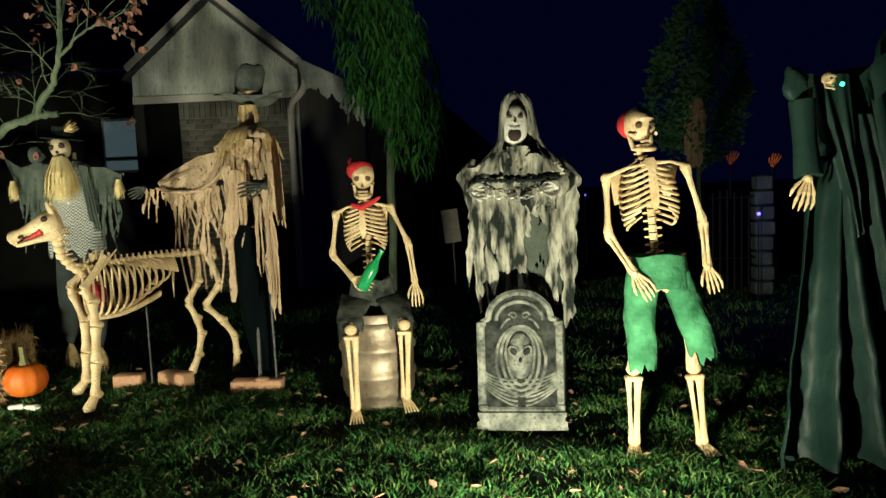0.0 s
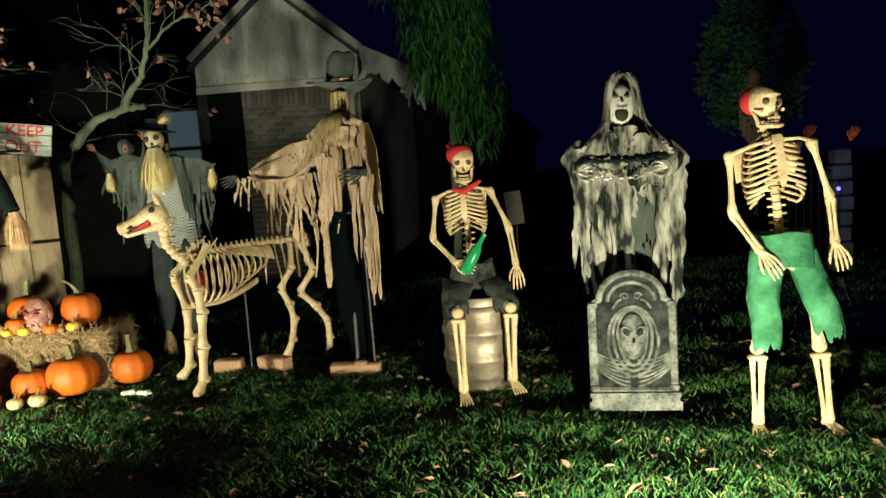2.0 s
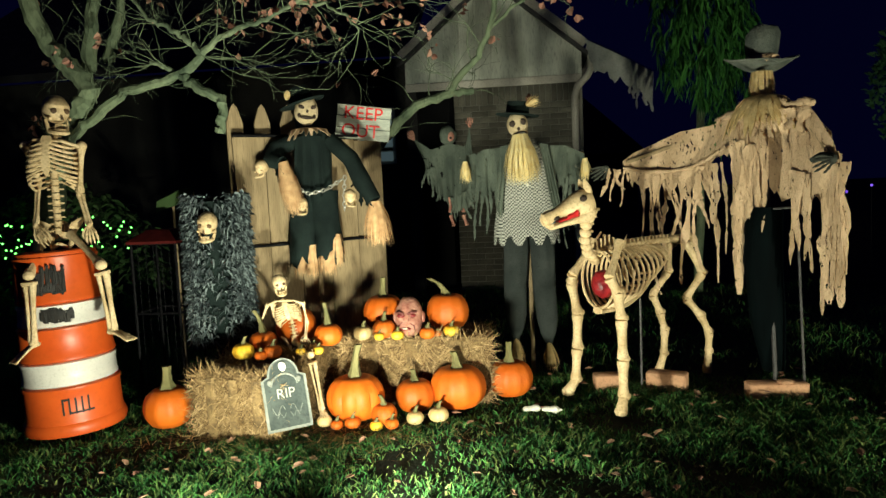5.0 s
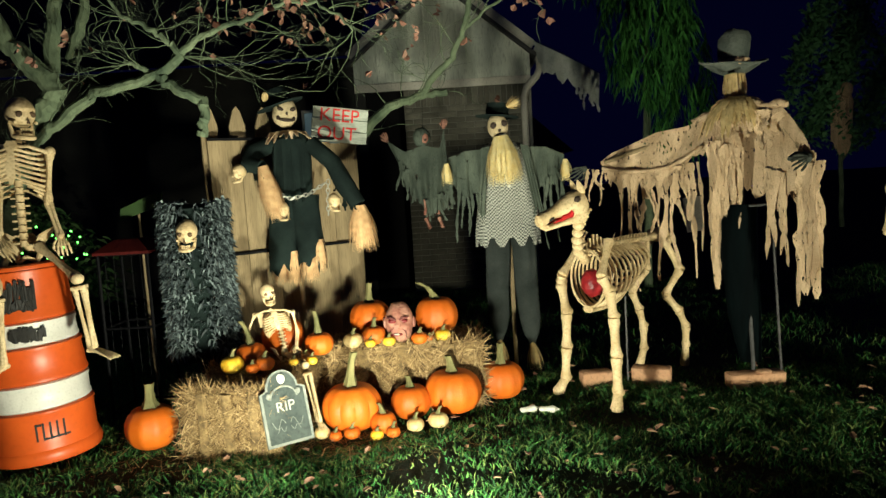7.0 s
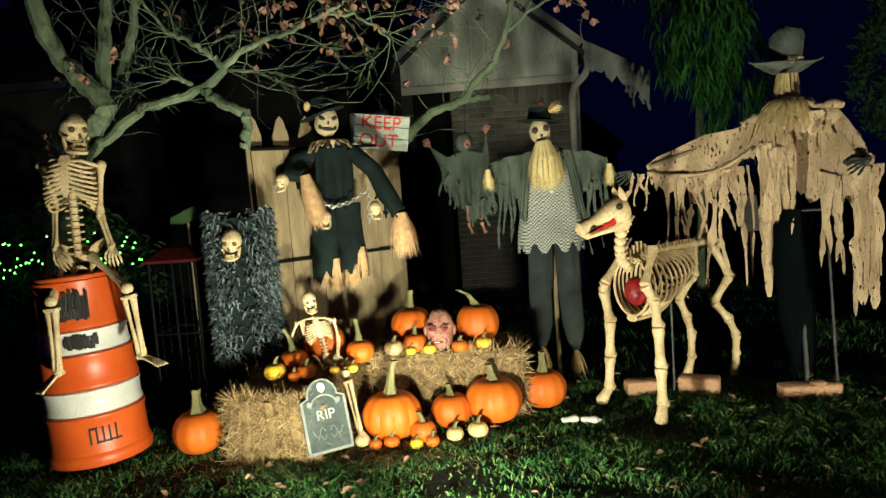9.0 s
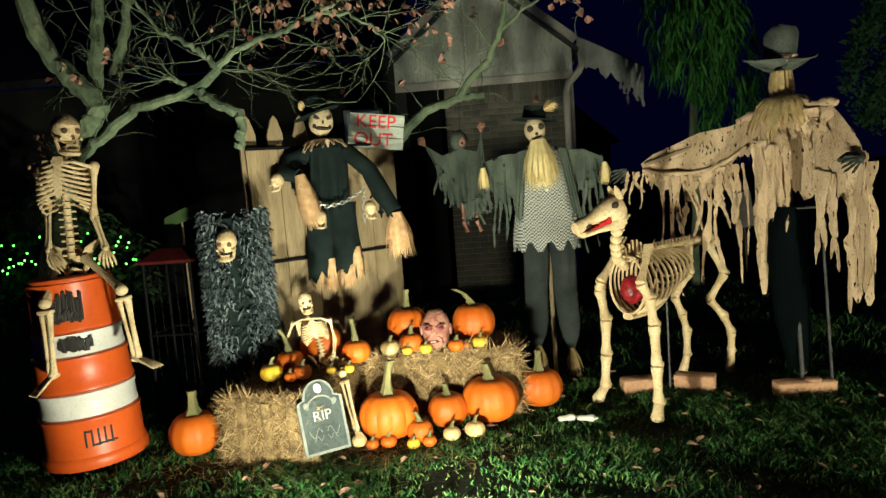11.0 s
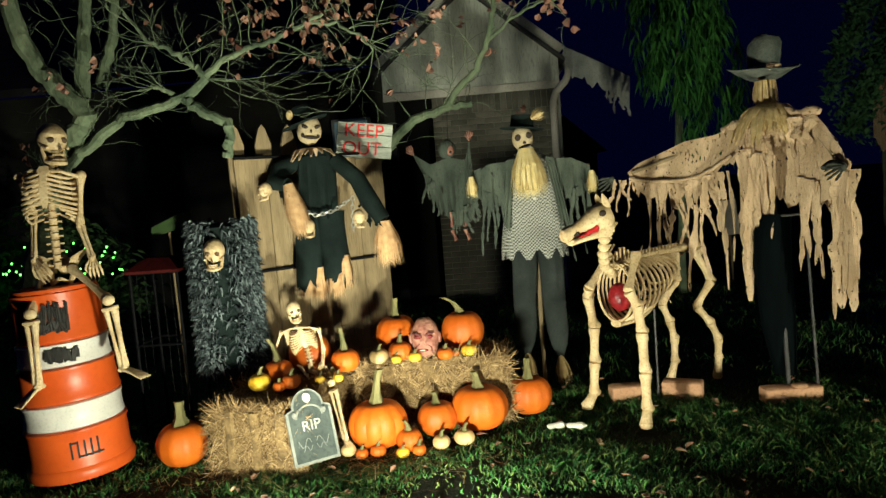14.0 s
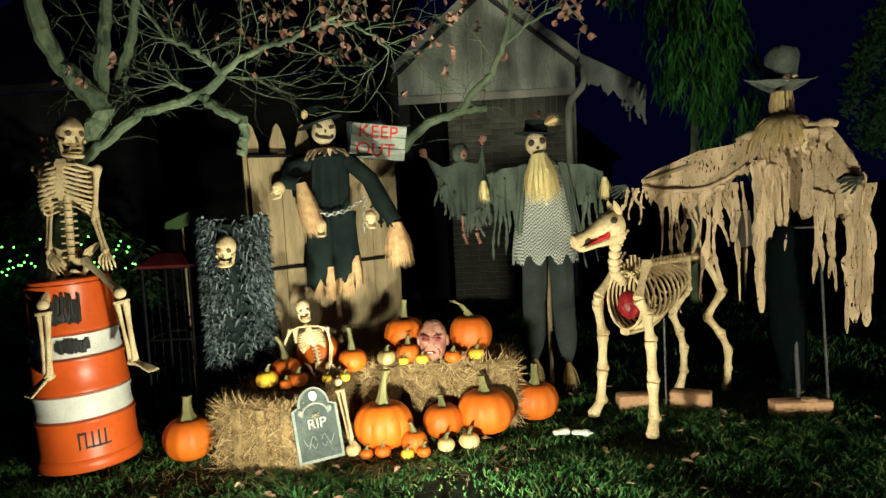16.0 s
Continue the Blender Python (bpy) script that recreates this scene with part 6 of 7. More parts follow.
part("shirt", sh, BLACK_CLOTH, sc, "black cloth shirt")
for pts, rr in (([(-3.87, 4.33, 1.55), (-3.99, 4.30, 1.50), (-4.00, 4.24, 1.43), (-3.91, 4.19, 1.41)], (0.046, 0.054, 0.050, 0.040)), ([(-3.66, 4.33, 1.54), (-3.53, 4.30, 1.42), (-3.46, 4.27, 1.28), (-3.39, 4.25, 1.17)], (0.048, 0.050, 0.056, 0.044))):
    sh = Shape().tube(pts, list(rr), 14)
    tatters(sh, Vector(pts[1]) + V(0, -0.03, -0.03), Vector(pts[3]) + V(0, -0.03, 0), 5, (0.06, 0.16), (0.03, 0.06), rg)
    part("sleeve", sh, BLACK_CLOTH, sc, "torn black sleeve")
part("straw_cuff", fringe(Shape(), (-3.905, 4.18, 1.415), 0.030, 0.070, 0.30, 460, rg, (0.22, 0, -1)), STRAW_TAN, sc, "bundle of tan straw", False)
part("straw_cuff", fringe(Shape(), (-3.385, 4.25, 1.165), 0.035, 0.09, 0.25, 420, rg, (0.05, 0, -1)), STRAW_TAN, sc, "bundle of tan straw", False)
sh = Shape()
torn_leg(sh, (-3.83, 4.33, 1.24), (-3.845, 4.31, 1.0), (-3.86, 4.30, 0.88), 0.085, 0.085, 57, drop=0.10)
torn_leg(sh, (-3.72, 4.33, 1.24), (-3.70, 4.31, 1.0), (-3.69, 4.30, 0.90), 0.085, 0.080, 58, drop=0.10)
part("trousers", sh, BLACK_CLOTH, sc, "torn black trousers")
for x, z in ((-3.875, 0.93), (-3.80, 0.92), (-3.70, 0.93), (-3.645, 0.98)):
    part("straw_cuff", fringe(Shape(), (x, 4.29, z), 0.03, 0.06, 0.19, 190, rg), STRAW_TAN, sc, "bundle of tan straw", False)
part("pole", Shape().tube([(-3.775, 4.36, 1.6), (-3.775, 4.36, 0.0)], 0.014, 8), WOOD, sc)
chain("chain", sc, [(-3.92, 4.22, 1.34), (-3.85, 4.20, 1.265), (-3.76, 4.19, 1.225), (-3.66, 4.20, 1.245), (-3.57, 4.22, 1.30)], 0.013)
chain("chain", sc, [(-3.545, 4.20, 1.32), (-3.55, 4.19, 1.24), (-3.555, 4.19, 1.12)], 0.013)
for x, z, f in ((-4.045, 1.372, (-0.6, -1, 0)), (-3.812, 1.145, (0.3, -1, 0)), (-3.52, 1.18, (0.6, -1, 0))):
    s = thing("small_skull", (x, 4.18, z), "small cream plastic skull hanging on the scarecrow's chain", "skull", "skulls on the chain")
    skull(s, (x, 4.20, z + 0.01), 0.10, f, (0, 0, 1), 0.0, sockets=False)

# ---- shaggy dark column with a skull ----
rg = random.Random(61)
fc = thing("shaggy_panel", (-4.24, 3.98, G), "shaggy dark grey fur panel with a skull set in it", "fur panel")
fm = Matrix.Translation((-4.235, 3.96, 0)) @ Matrix.Rotation(radians(14), 4, "Z")
part("backing", Shape().box(fm @ V(0, 0.02, 0.80), (0.31, 0.10, 0.86), fm.to_3x3(), 0.03), BLACK_CLOTH, fc)
part("post", Shape().box(fm @ V(0, 0.03, 0.2), (0.06, 0.05, 0.42), fm.to_3x3()), BLACK_PLASTIC, fc, "dark post")
sh = Shape()
for _ in range(6500):
    a = rg.uniform(0, 6.28)
    x, y = 0.165 * math.copysign(abs(math.cos(a)) ** 0.5, math.cos(a)), 0.065 * math.copysign(abs(math.sin(a)) ** 0.5, math.sin(a))
    z = rg.uniform(0.42, 1.25)
    p = fm @ V(x, y + 0.01, z)
    d = (fm.to_3x3() @ V(x * 3 + rg.uniform(-1, 1), y * 6 + rg.uniform(-0.6, 0.2), rg.uniform(-1.2, 0.5))).normalized()
    ln = rg.uniform(0.02, 0.052)
    w = d.orthogonal().normalized() * rg.uniform(0.0025, 0.007)
    i = len(sh.v)
    sh.v += [tuple(q) for q in (p - w, p + w, p + d * ln * 0.6 + w, p + d * ln * 0.6 - w, p + d * ln + V(0, 0, -0.012))]
    sh.f += [(i, i + 1, i + 2, i + 3), (i + 3, i + 2, i + 4)]
tagged(part("fur", sh, FUR, fc, "shaggy grey and black strips", False), kind="stuff")
skull(fc, fm @ V(-0.035, -0.075, 1.07), 0.155, (0.15, -1, -0.1), (0.06, 0, 1), 0.0)

# ---- witch-hatted scarecrow in tan gauze ----
rg = random.Random(71)
w = thing("tattered_witch", (-1.17, 4.13, G), "tall scarecrow in torn tan gauze and a crooked black hat", "scarecrow")
part("pole", Shape().tube([(-1.185, 4.36, 1.66), (-1.17, 4.22, 0.05)], 0.012, 8), DARK_STEEL, w, "dark steel pole")
part("side_rod", Shape().tube([(-1.19, 4.26, 1.03), (-1.085, 4.20, 1.035), (-1.068, 4.19, 1.0), (-1.045, 4.15, 0.10)], 0.0075, 8), DARK_STEEL, w, "bent steel rod")
part("cross_arm", Shape().tube([(-1.90, 4.62, 1.33), (-1.55, 4.52, 1.44), (-1.20, 4.37, 1.55), (-1.03, 4.12, 1.46), (-0.98, 3.98, 1.30)], 0.012, 8), WOOD, w)
part("dark_skirt", Shape().loft([[V(-1.205 + x + r * math.cos(a) * (1 + 0.08 * math.sin(3 * a)), 4.29 + 0.55 * r * math.sin(a), z) for a in (2 * math.pi * j / 20 for j in range(20))] for z, r, x in ((1.04, 0.085, 0.02), (0.95, 0.10, 0.0), (0.7, 0.10, 0.0), (0.4, 0.095, 0.02), (0.12, 0.06, 0.05))]), BAG, w, "black plastic bag hanging round the pole")
# head: straw bundle under the hat
sh = Shape().ball((-1.188, 4.38, 1.715), (0.062, 0.062, 0.085), None, 18, 12)
part("head", sh, GAUZE, w, "gauze-wrapped head")
sh = fringe(Shape(), (-1.188, 4.37, 1.785), 0.058, 0.07, 0.16, 240, rg)
fringe(sh, (-1.185, 4.31, 1.65), 0.035, 0.13, 0.20, 520, rg, (0, -0.30, -1), 0.0045)
part("straw_hair", sh, STRAW, w, "pale straw hair", False)
wt = axes((0.2, -1, 0.1), (-0.03, 0.25, 1))
hat_c = V(-1.185, 4.38, 1.815)
brim = []
for r_, z_ in ((0.05, 0.0), (0.09, 0.012), (0.15, 0.0), (0.21, -0.004), (0.21, 0.004), (0.15, 0.008), (0.085, 0.024), (0.05, 0.022)):
    brim.append([hat_c + wt @ V(r_ * math.cos(a), (r_ if r_ < 0.1 else 0.072 + 0.2 * r_) * math.sin(a), z_ + 0.24 * r_ * (0.5 + 0.5 * math.cos(2 * a + 0.5)) * (r_ > 0.1) + 0.012 * math.sin(3 * a + 1)) for a in (2 * math.pi * j / 32 for j in range(32))])
part("hat_brim", Shape().loft(brim), HAT, w, "wide curled dark grey hat brim")
crown = []
for z_, r_, ox in ((0.01, 0.088, 0), (0.05, 0.082, 0.002), (0.11, 0.088, 0.008), (0.175, 0.090, 0.018), (0.215, 0.066, 0.03), (0.225, 0.03, 0.03)):
    crown.append([hat_c + wt @ V(ox + r_ * math.cos(a) * (1 + 0.06 * math.sin(3 * a)), r_ * math.sin(a), z_ + 0.012 * math.sin(2 * a + 1)) for a in (2 * math.pi * j / 22 for j in range(22))])
part("hat_crown", Shape().loft(crown), HAT, w, "dented dark grey hat crown")
part("hat_band", Shape().ribbon([hat_c + wt @ V(0.089 * math.cos(a), 0.089 * math.sin(a), 0.035) for a in (2 * math.pi * j / 16 for j in range(17))], 0.022, wt.col[2], 0.006).tube([hat_c + wt @ V(x, -0.092, 0.03 + 0.01 * math.sin(60 * x)) for x in (-0.05, -0.02, 0.01, 0.035)], [0.006, 0.014, 0.012, 0.004], 6), GAUZE, w, "tan band with a knot")
# shoulders and cape
lh, rh = V(-2.02, 4.63, 1.30), V(-0.99, 3.93, 1.28)
top_l = [(-1.92, 4.63, 1.335), (-1.85, 4.63, 1.385), (-1.74, 4.58, 1.43), (-1.60, 4.53, 1.49), (-1.45, 4.46, 1.51), (-1.36, 4.43, 1.54), (-1.25, 4.38, 1.60)]
low_l = [(-1.90, 4.62, 1.27), (-1.85, 4.61, 1.20), (-1.76, 4.57, 1.17), (-1.62, 4.51, 1.25), (-1.53, 4.48, 1.275), (-1.46, 4.45, 1.31), (-1.36, 4.38, 1.36)]
part("sleeve_cloth", drape(Shape(), top_l, low_l, 44, 12, rg, 0.010, 0.05, (-0.4, -0.9, 0)), GAUZE, w, "torn tan gauze sleeve")
part("hem_roll", Shape().tube([(-1.92, 4.60, 1.295), (-1.80, 4.56, 1.265), (-1.66, 4.51, 1.262), (-1.56, 4.47, 1.275), (-1.47, 4.43, 1.32), (-1.38, 4.38, 1.385)], [0.008, 0.012, 0.010, 0.013, 0.011, 0.012], 8), GAUZE, w, "twisted gauze hem along the arm")
tatters(Shape(), (-1.83, 4.60, 1.24), (-1.38, 4.41, 1.30), 13, (0.34, 0.74), (0.022, 0.050), rg, 0.035, each=("gauze_strip", GAUZE, w))
tatters(Shape(), (-1.72, 4.55, 1.24), (-1.40, 4.41, 1.30), 6, (0.16, 0.34), (0.05, 0.085), rg, 0.02, each=("gauze_strip", GAUZE, w))
tatters(Shape(), (-2.04, 4.64, 1.30), (-1.90, 4.60, 1.28), 4, (0.10, 0.24), (0.02, 0.04), rg, 0.02, each=("gauze_strip", GAUZE, w))
top_r = [(-1.33, 4.36, 1.50), (-1.26, 4.34, 1.585), (-1.19, 4.29, 1.615), (-1.11, 4.22, 1.60), (-1.04, 4.13, 1.58), (-1.01, 4.05, 1.49), (-0.97, 3.97, 1.36)]
low_r = [(-1.34, 4.32, 1.30), (-1.28, 4.30, 1.24), (-1.20, 4.26, 1.26), (-1.12, 4.18, 1.14), (-1.06, 4.10, 1.10), (-1.02, 4.03, 1.18), (-0.97, 3.95, 1.14)]
part("front_cloth", drape(Shape(), top_r[:3], low_r[:3], 18, 14, rg, 0.014, 0.16, (0.3, -0.9, 0)), GAUZE, w, "torn tan gauze over the chest")
part("front_cloth", drape(Shape(), top_r[3:], low_r[3:], 26, 14, rg, 0.016, 0.12, (0.3, -0.9, 0)), GAUZE, w, "torn tan gauze over the chest")
part("back_cloth", drape(Shape(), [(-1.30, 4.46, 1.54), (-1.15, 4.42, 1.60), (-1.00, 4.26, 1.58), (-0.93, 4.10, 1.42)], [(-1.30, 4.44, 1.30), (-1.16, 4.40, 1.22), (-1.02, 4.26, 1.10), (-0.92, 4.10, 1.10)], 24, 12, rg, 0.016, 0.10, (0.3, -0.9, 0)), GAUZE, w, "tan gauze hanging behind the pole")
for a, b, n, ln, wd in (((-1.345, 4.33, 1.42), (-1.215, 4.28, 1.36), 5, (0.62, 0.90), (0.07, 0.12)), ((-1.36, 4.34, 1.40), (-1.20, 4.26, 1.36), 6, (0.35, 0.62), (0.03, 0.06)), ((-1.01, 4.02, 1.34), (-0.945, 3.93, 1.26), 6, (0.62, 0.86), (0.06, 0.10)), ((-0.99, 4.0, 1.36), (-0.95, 3.93, 1.28), 5, (0.4, 0.72), (0.03, 0.06)), ((-1.12, 4.15, 1.24), (-1.04, 4.05, 1.20), 5, (0.30, 0.56), (0.035, 0.06)), ((-1.30, 4.28, 1.56), (-1.05, 4.10, 1.56), 9, (0.10, 0.24), (0.04, 0.08))):
    tatters(Shape(), a, b, n, ln, wd, rg, 0.018, each=("gauze_strip", GAUZE, w))
sh = Shape()
for a, b in (((-1.42, 4.42, 1.525), (-1.20, 4.31, 1.61)), ((-1.18, 4.30, 1.61), (-1.02, 4.10, 1.57))):
    a, b = Vector(a), Vector(b)
    sh.tube([a.lerp(b, f) + V(0, -0.01, 0.010 * math.sin(9 * f)) for f in (i / 8 for i in range(9))], [0.012 + 0.018 * abs(math.sin(2.3 * i + 0.7)) for i in range(9)], 10)
part("shoulder_roll", sh, GAUZE, w, "bunched gauze shoulders")
for i in range(30):
    a = math.pi * (0.85 + 1.3 * i / 29)
    d = V(math.cos(a), math.sin(a), 0)
    q = V(-1.185, 4.34, 1.655) + d * 0.05
    ln = rg.uniform(0.10, 0.24)
    part("collar_strip", Shape().ribbon([q, q + d * 0.05 - V(0, 0, 0.015), q + d * (0.06 + 0.3 * ln) - V(0, 0, 0.5 * ln), q + d * (0.07 + 0.4 * ln) - V(0, 0, ln)], [0.03, 0.05, 0.045, 0.006], d.cross(V(0, 0, 1)), 0.004), STRAW, w, "ragged straw-coloured collar strip")
for c, tip in ((lh, lh + V(-0.09, -0.01, -0.06)), (rh, rh + V(-0.13, -0.06, -0.04))):
    hand(w, c, tip, (0.3, 0.2, 1), 1.1, GREY_SHORTS)
part("sleeve_cuff", Shape().tube([rh + V(0.02, 0.04, 0.0), rh + V(-0.05, 0.02, 0.015), rh + V(-0.10, 0.0, 0.0)], [0.03, 0.024, 0.012], 9), GREY_SHORTS, w, "dark tattered cuff")


def block(name, x0, x1, y, z1, deg, label):
    sh = Shape().box(((x0 + x1) / 2, y + 0.045, (z1 + 0.0) / 2), (x1 - x0, 0.10, z1), Matrix.Rotation(radians(deg), 3, "Z"), 0.006)
    return solid(name, sh, BLOCK, ((x0 + x1) / 2, y + 0.045, 0), label, "brick", "bricks holding down the stands")


block("loose_brick", -1.335, -1.02, 4.14, 0.085, 3, "long pale brick holding down the witch's stand")
block("loose_brick", -2.15, -1.97, 4.27, 0.105, 6, "pale brick lying on the lawn under the pony")
block("loose_brick", -1.85, -1.63, 4.24, 0.12, -22, "reddish brick lying on the lawn under the pony")
solid("stand_foot", Shape().ball((-1.14, 4.16, 0.092), (0.045, 0.04, 0.014), None, 14, 8), BLOCK, (-1.14, 4.16, 0.085), "small rounded clay cap on the brick", "cap")

# ---- bearded scarecrow in a checked shirt ----
rg = random.Random(81)
b = thing("bearded_scarecrow", (-2.5, 4.62, G), "skull-faced scarecrow in a grey checked shirt and dark trousers", "scarecrow")
bt2 = axes((0.1, -1, -0.1), (-0.1, 0, 1))


def mask(d):
    k = 1.0
    if d.y < 0:
        k -= 0.13 * math.exp(-((abs(d.x) - 0.42) ** 2 + (d.z - 0.18) ** 2) / 0.04)
    return k - 0.1 * max(0, -d.z)


part("mask", Shape().ball((-2.548, 4.59, 1.585), (0.064, 0.062, 0.082), bt2, 24, 18, mask), SACK, b, "pale skull mask")
for x, z, ww, hh in ((-0.030, 0.014, 0.023, 0.021), (0.030, 0.018, 0.023, 0.021), (0.0, -0.020, 0.010, 0.011)):
    part("eye_socket", Shape().ball(V(-2.548, 4.59, 1.585) + bt2 @ V(x, -0.058 + 0.4 * abs(x), z), (ww, 0.012, hh), bt2, 14, 8), SOCKET, b, "black painted hollow")
part("mouth", Shape().ball(V(-2.548, 4.59, 1.585) + bt2 @ V(0.012, -0.056, -0.048), (0.034, 0.012, 0.013), bt2, 12, 7), SOCKET, b)
part("teeth", Shape().box(V(-2.548, 4.59, 1.585) + bt2 @ V(0.012, -0.068, -0.047), (0.046, 0.008, 0.012), bt2, 0.002), CHALK, b)
part("hat", Shape().lathe([(0, 0), (0.13, 0.0), (0.135, 0.006), (0.072, 0.016), (0.066, 0.085), (0, 0.09)], (-2.548, 4.615, 1.645), 26, axes((0, -1, 0), (0.1, 0.25, 1))), BLACK_CLOTH, b, "black felt hat")
part("straw_tuft", fringe(Shape(), (-2.49, 4.56, 1.70), 0.012, 0.05, 0.09, 40, rg, (0.6, -0.1, 0.25), 0.003), STRAW, b, "straw tuft on the hat", False)
sh = fringe(Shape(), (-2.535, 4.55, 1.525), 0.046, 0.118, 0.285, 1100, rg, (0.06, -0.06, -1), 0.0038)
part("beard", sh, BEARD, b, "long pale yellow fringe beard", False)
rings, n = [], 40
for i, (z, r, x) in enumerate(((1.50, 0.07, -0.02), (1.455, 0.15, -0.01), (1.38, 0.155, 0), (1.25, 0.165, 0), (1.10, 0.185, -0.005), (0.98, 0.195, -0.01), (0.915, 0.20, -0.01), (0.905, 0.20, -0.01))):
    ring = []
    for j in range(n):
        a = 2 * math.pi * j / n
        zz = z - (0.055 if j % 4 < 2 else 0.0) * (i == 7)
        ring.append(V(-2.505 + x + r * math.cos(a) * (1 + 0.03 * math.sin(6 * a + z * 9)), 4.63 + 0.5 * r * math.sin(a) * (1 + 0.05 * math.sin(7 * a)), zz))
    rings.append(ring)
part("shirt", Shape().loft(rings, cap=False).loft([[V(-2.505, 4.63, q.z).lerp(q, 0.97) for q in r] for r in rings[::-1]], cap=False), SHIRT, b, "grey houndstooth shirt with a zigzag hem")
for z in (1.33, 1.22, 1.10):
    part("button", Shape().lathe([(0, 0), (0.010, 0), (0.010, 0.004), (0, 0.005)], (-2.50, 4.545, z), 12, axes((0, 0, 1), (0, -1, 0))), CHALK, b)
sh = drape(Shape(), [(-2.42, 4.56, 1.47), (-2.37, 4.57, 1.46)], [(-2.36, 4.53, 1.12), (-2.29, 4.55, 1.02)], 8, 10, rg, 0.006, 0.03)
drape(sh, [(-2.66, 4.57, 1.46), (-2.61, 4.56, 1.47)], [(-2.70, 4.55, 1.12), (-2.66, 4.53, 1.05)], 8, 10, rg, 0.006, 0.03)
part("vest", sh, GREY_GAUZE, b, "thin grey open vest")
for k, hx, hz in ((-1, -2.875, 1.36), (1, -2.15, 1.345)):
    x0 = -2.505 + k * 0.13
    sh = drape(Shape(), [(x0, 4.60, 1.455), ((x0 + hx) / 2, 4.60, 1.45), (hx, 4.60, hz + 0.05)], [(x0, 4.58, 1.22), ((x0 + hx) / 2, 4.58, 1.20), (hx, 4.59, hz - 0.09)], 16, 8, rg, 0.012, 0.05)
    tatters(sh, (x0 + k * 0.03, 4.58, 1.24), (hx, 4.58, hz - 0.05), 6, (0.16, 0.48), (0.018, 0.035), rg, 0.02, each=("gauze_strip", GREY_GAUZE, b))
    part("sleeve", sh, GREY_GAUZE, b, "torn grey gauze sleeve")
    part("straw_hand", fringe(Shape(), (hx, 4.55, hz + 0.02), 0.014, 0.04, 0.13, 120, rg, (0, 0, -1), 0.0025), BEARD, b, "pale fringe hand", False)
part("cross_arm", Shape().tube([(-2.87, 4.63, 1.41), (-2.15, 4.63, 1.40)], 0.010, 8), WOOD, b)
part("pole", Shape().tube([(-2.50, 4.66, 1.56), (-2.50, 4.66, -0.02)], 0.014, 8), WOOD, b)
for k, ax, az in ((-1, -2.605, 0.25), (1, -2.40, 0.22)):
    cx = -2.505 + k * 0.078
    rings = []
    for f in (i / 9 for i in range(10)):
        c = V(cx, 4.62, 0.95).lerp(V(ax, 4.60, az), f)
        r = 0.082 * (1 - 0.25 * f) if f < 0.85 else 0.082 * 0.75 * (1 - (f - 0.85) * 4.5)
        rings.append([c + V(r * math.cos(a) * (1 + 0.05 * math.sin(3 * a + 9 * f)), 0.6 * r * math.sin(a), 0) for a in (2 * math.pi * j / 20 for j in range(20))])
    part("trouser_leg", Shape().loft(rings), GREY_TROUSER, b, "dark grey trouser leg tied at the ankle")
    part("straw_foot", fringe(Shape(), (ax, 4.60, az + 0.01), 0.014, 0.055, 0.17, 110, rg, (0.12, -0.1, -1), 0.003), STRAW, b, "pale straw foot", False)


# ---- hanging figures ----
rg = random.Random(91)
g = thing("hanging_ghoul", (-3.03, 5.1, 1.0), "small grey gauze ghoul hanging from a branch, arms raised", "hanging ghoul")
c = V(-3.04, 5.1, 1.585)
part("hood", Shape().ball(c, (0.062, 0.06, 0.068), axes((0.3, -1, 0)), 16, 12, lambda d: 1 + 0.04 * math.sin(8 * d.x)), GREY_GAUZE, g, "grey cloth hood")
part("face", Shape().ball(c + V(0.022, -0.045, -0.01), (0.026, 0.016, 0.034), None, 12, 8), FLESH, g, "orange-lit small face")
part("mouth", Shape().ball(c + V(0.026, -0.061, -0.022), (0.010, 0.006, 0.009), None, 8, 6), SOCKET, g)
sh = drape(Shape(), [(-3.28, 5.08, 1.575), (-3.16, 5.08, 1.49), (-3.03, 5.07, 1.53), (-2.92, 5.08, 1.50), (-2.885, 5.08, 1.64)], [(-3.17, 5.06, 1.33), (-3.11, 5.05, 1.20), (-3.02, 5.05, 1.10), (-2.95, 5.05, 1.08), (-2.86, 5.06, 1.20)], 30, 12, rg, 0.02, 0.07)
tatters(sh, (-3.22, 5.06, 1.45), (-3.10, 5.06, 1.30), 5, (0.10, 0.22), (0.02, 0.05), rg, each=("gauze_strip", GREY_GAUZE, g))
tatters(sh, (-3.05, 5.05, 1.15), (-2.86, 5.05, 1.22), 6, (0.08, 0.20), (0.02, 0.05), rg, each=("gauze_strip", GREY_GAUZE, g))
part("robe", sh, GREY_GAUZE, g, "torn grey-green gauze robe")
hand(g, (-3.275, 5.07, 1.57), (-3.31, 5.05, 1.625), (0.8, 0, 0.5), 0.6, FLESH)
hand(g, (-2.885, 5.07, 1.64), (-2.88, 5.05, 1.70), (1, 0, 0.1), 0.6, FLESH)
for x in (-3.045, -2.955):
    sh = Shape().bone((x, 5.07, 1.16), (x + 0.004, 5.07, 1.05), 0.010, 1.5).bone((x + 0.004, 5.06, 1.03), (x + 0.03, 5.03, 0.96), 0.011, 1.4)
    part("leg", sh, FLESH, g, "brown bony leg")
part("cord", Shape().tube([(-3.03, 5.1, 1.65), (-3.02, 5.1, 1.86)], 0.002, 5), BLACK_PLASTIC, g)

rg = random.Random(95)
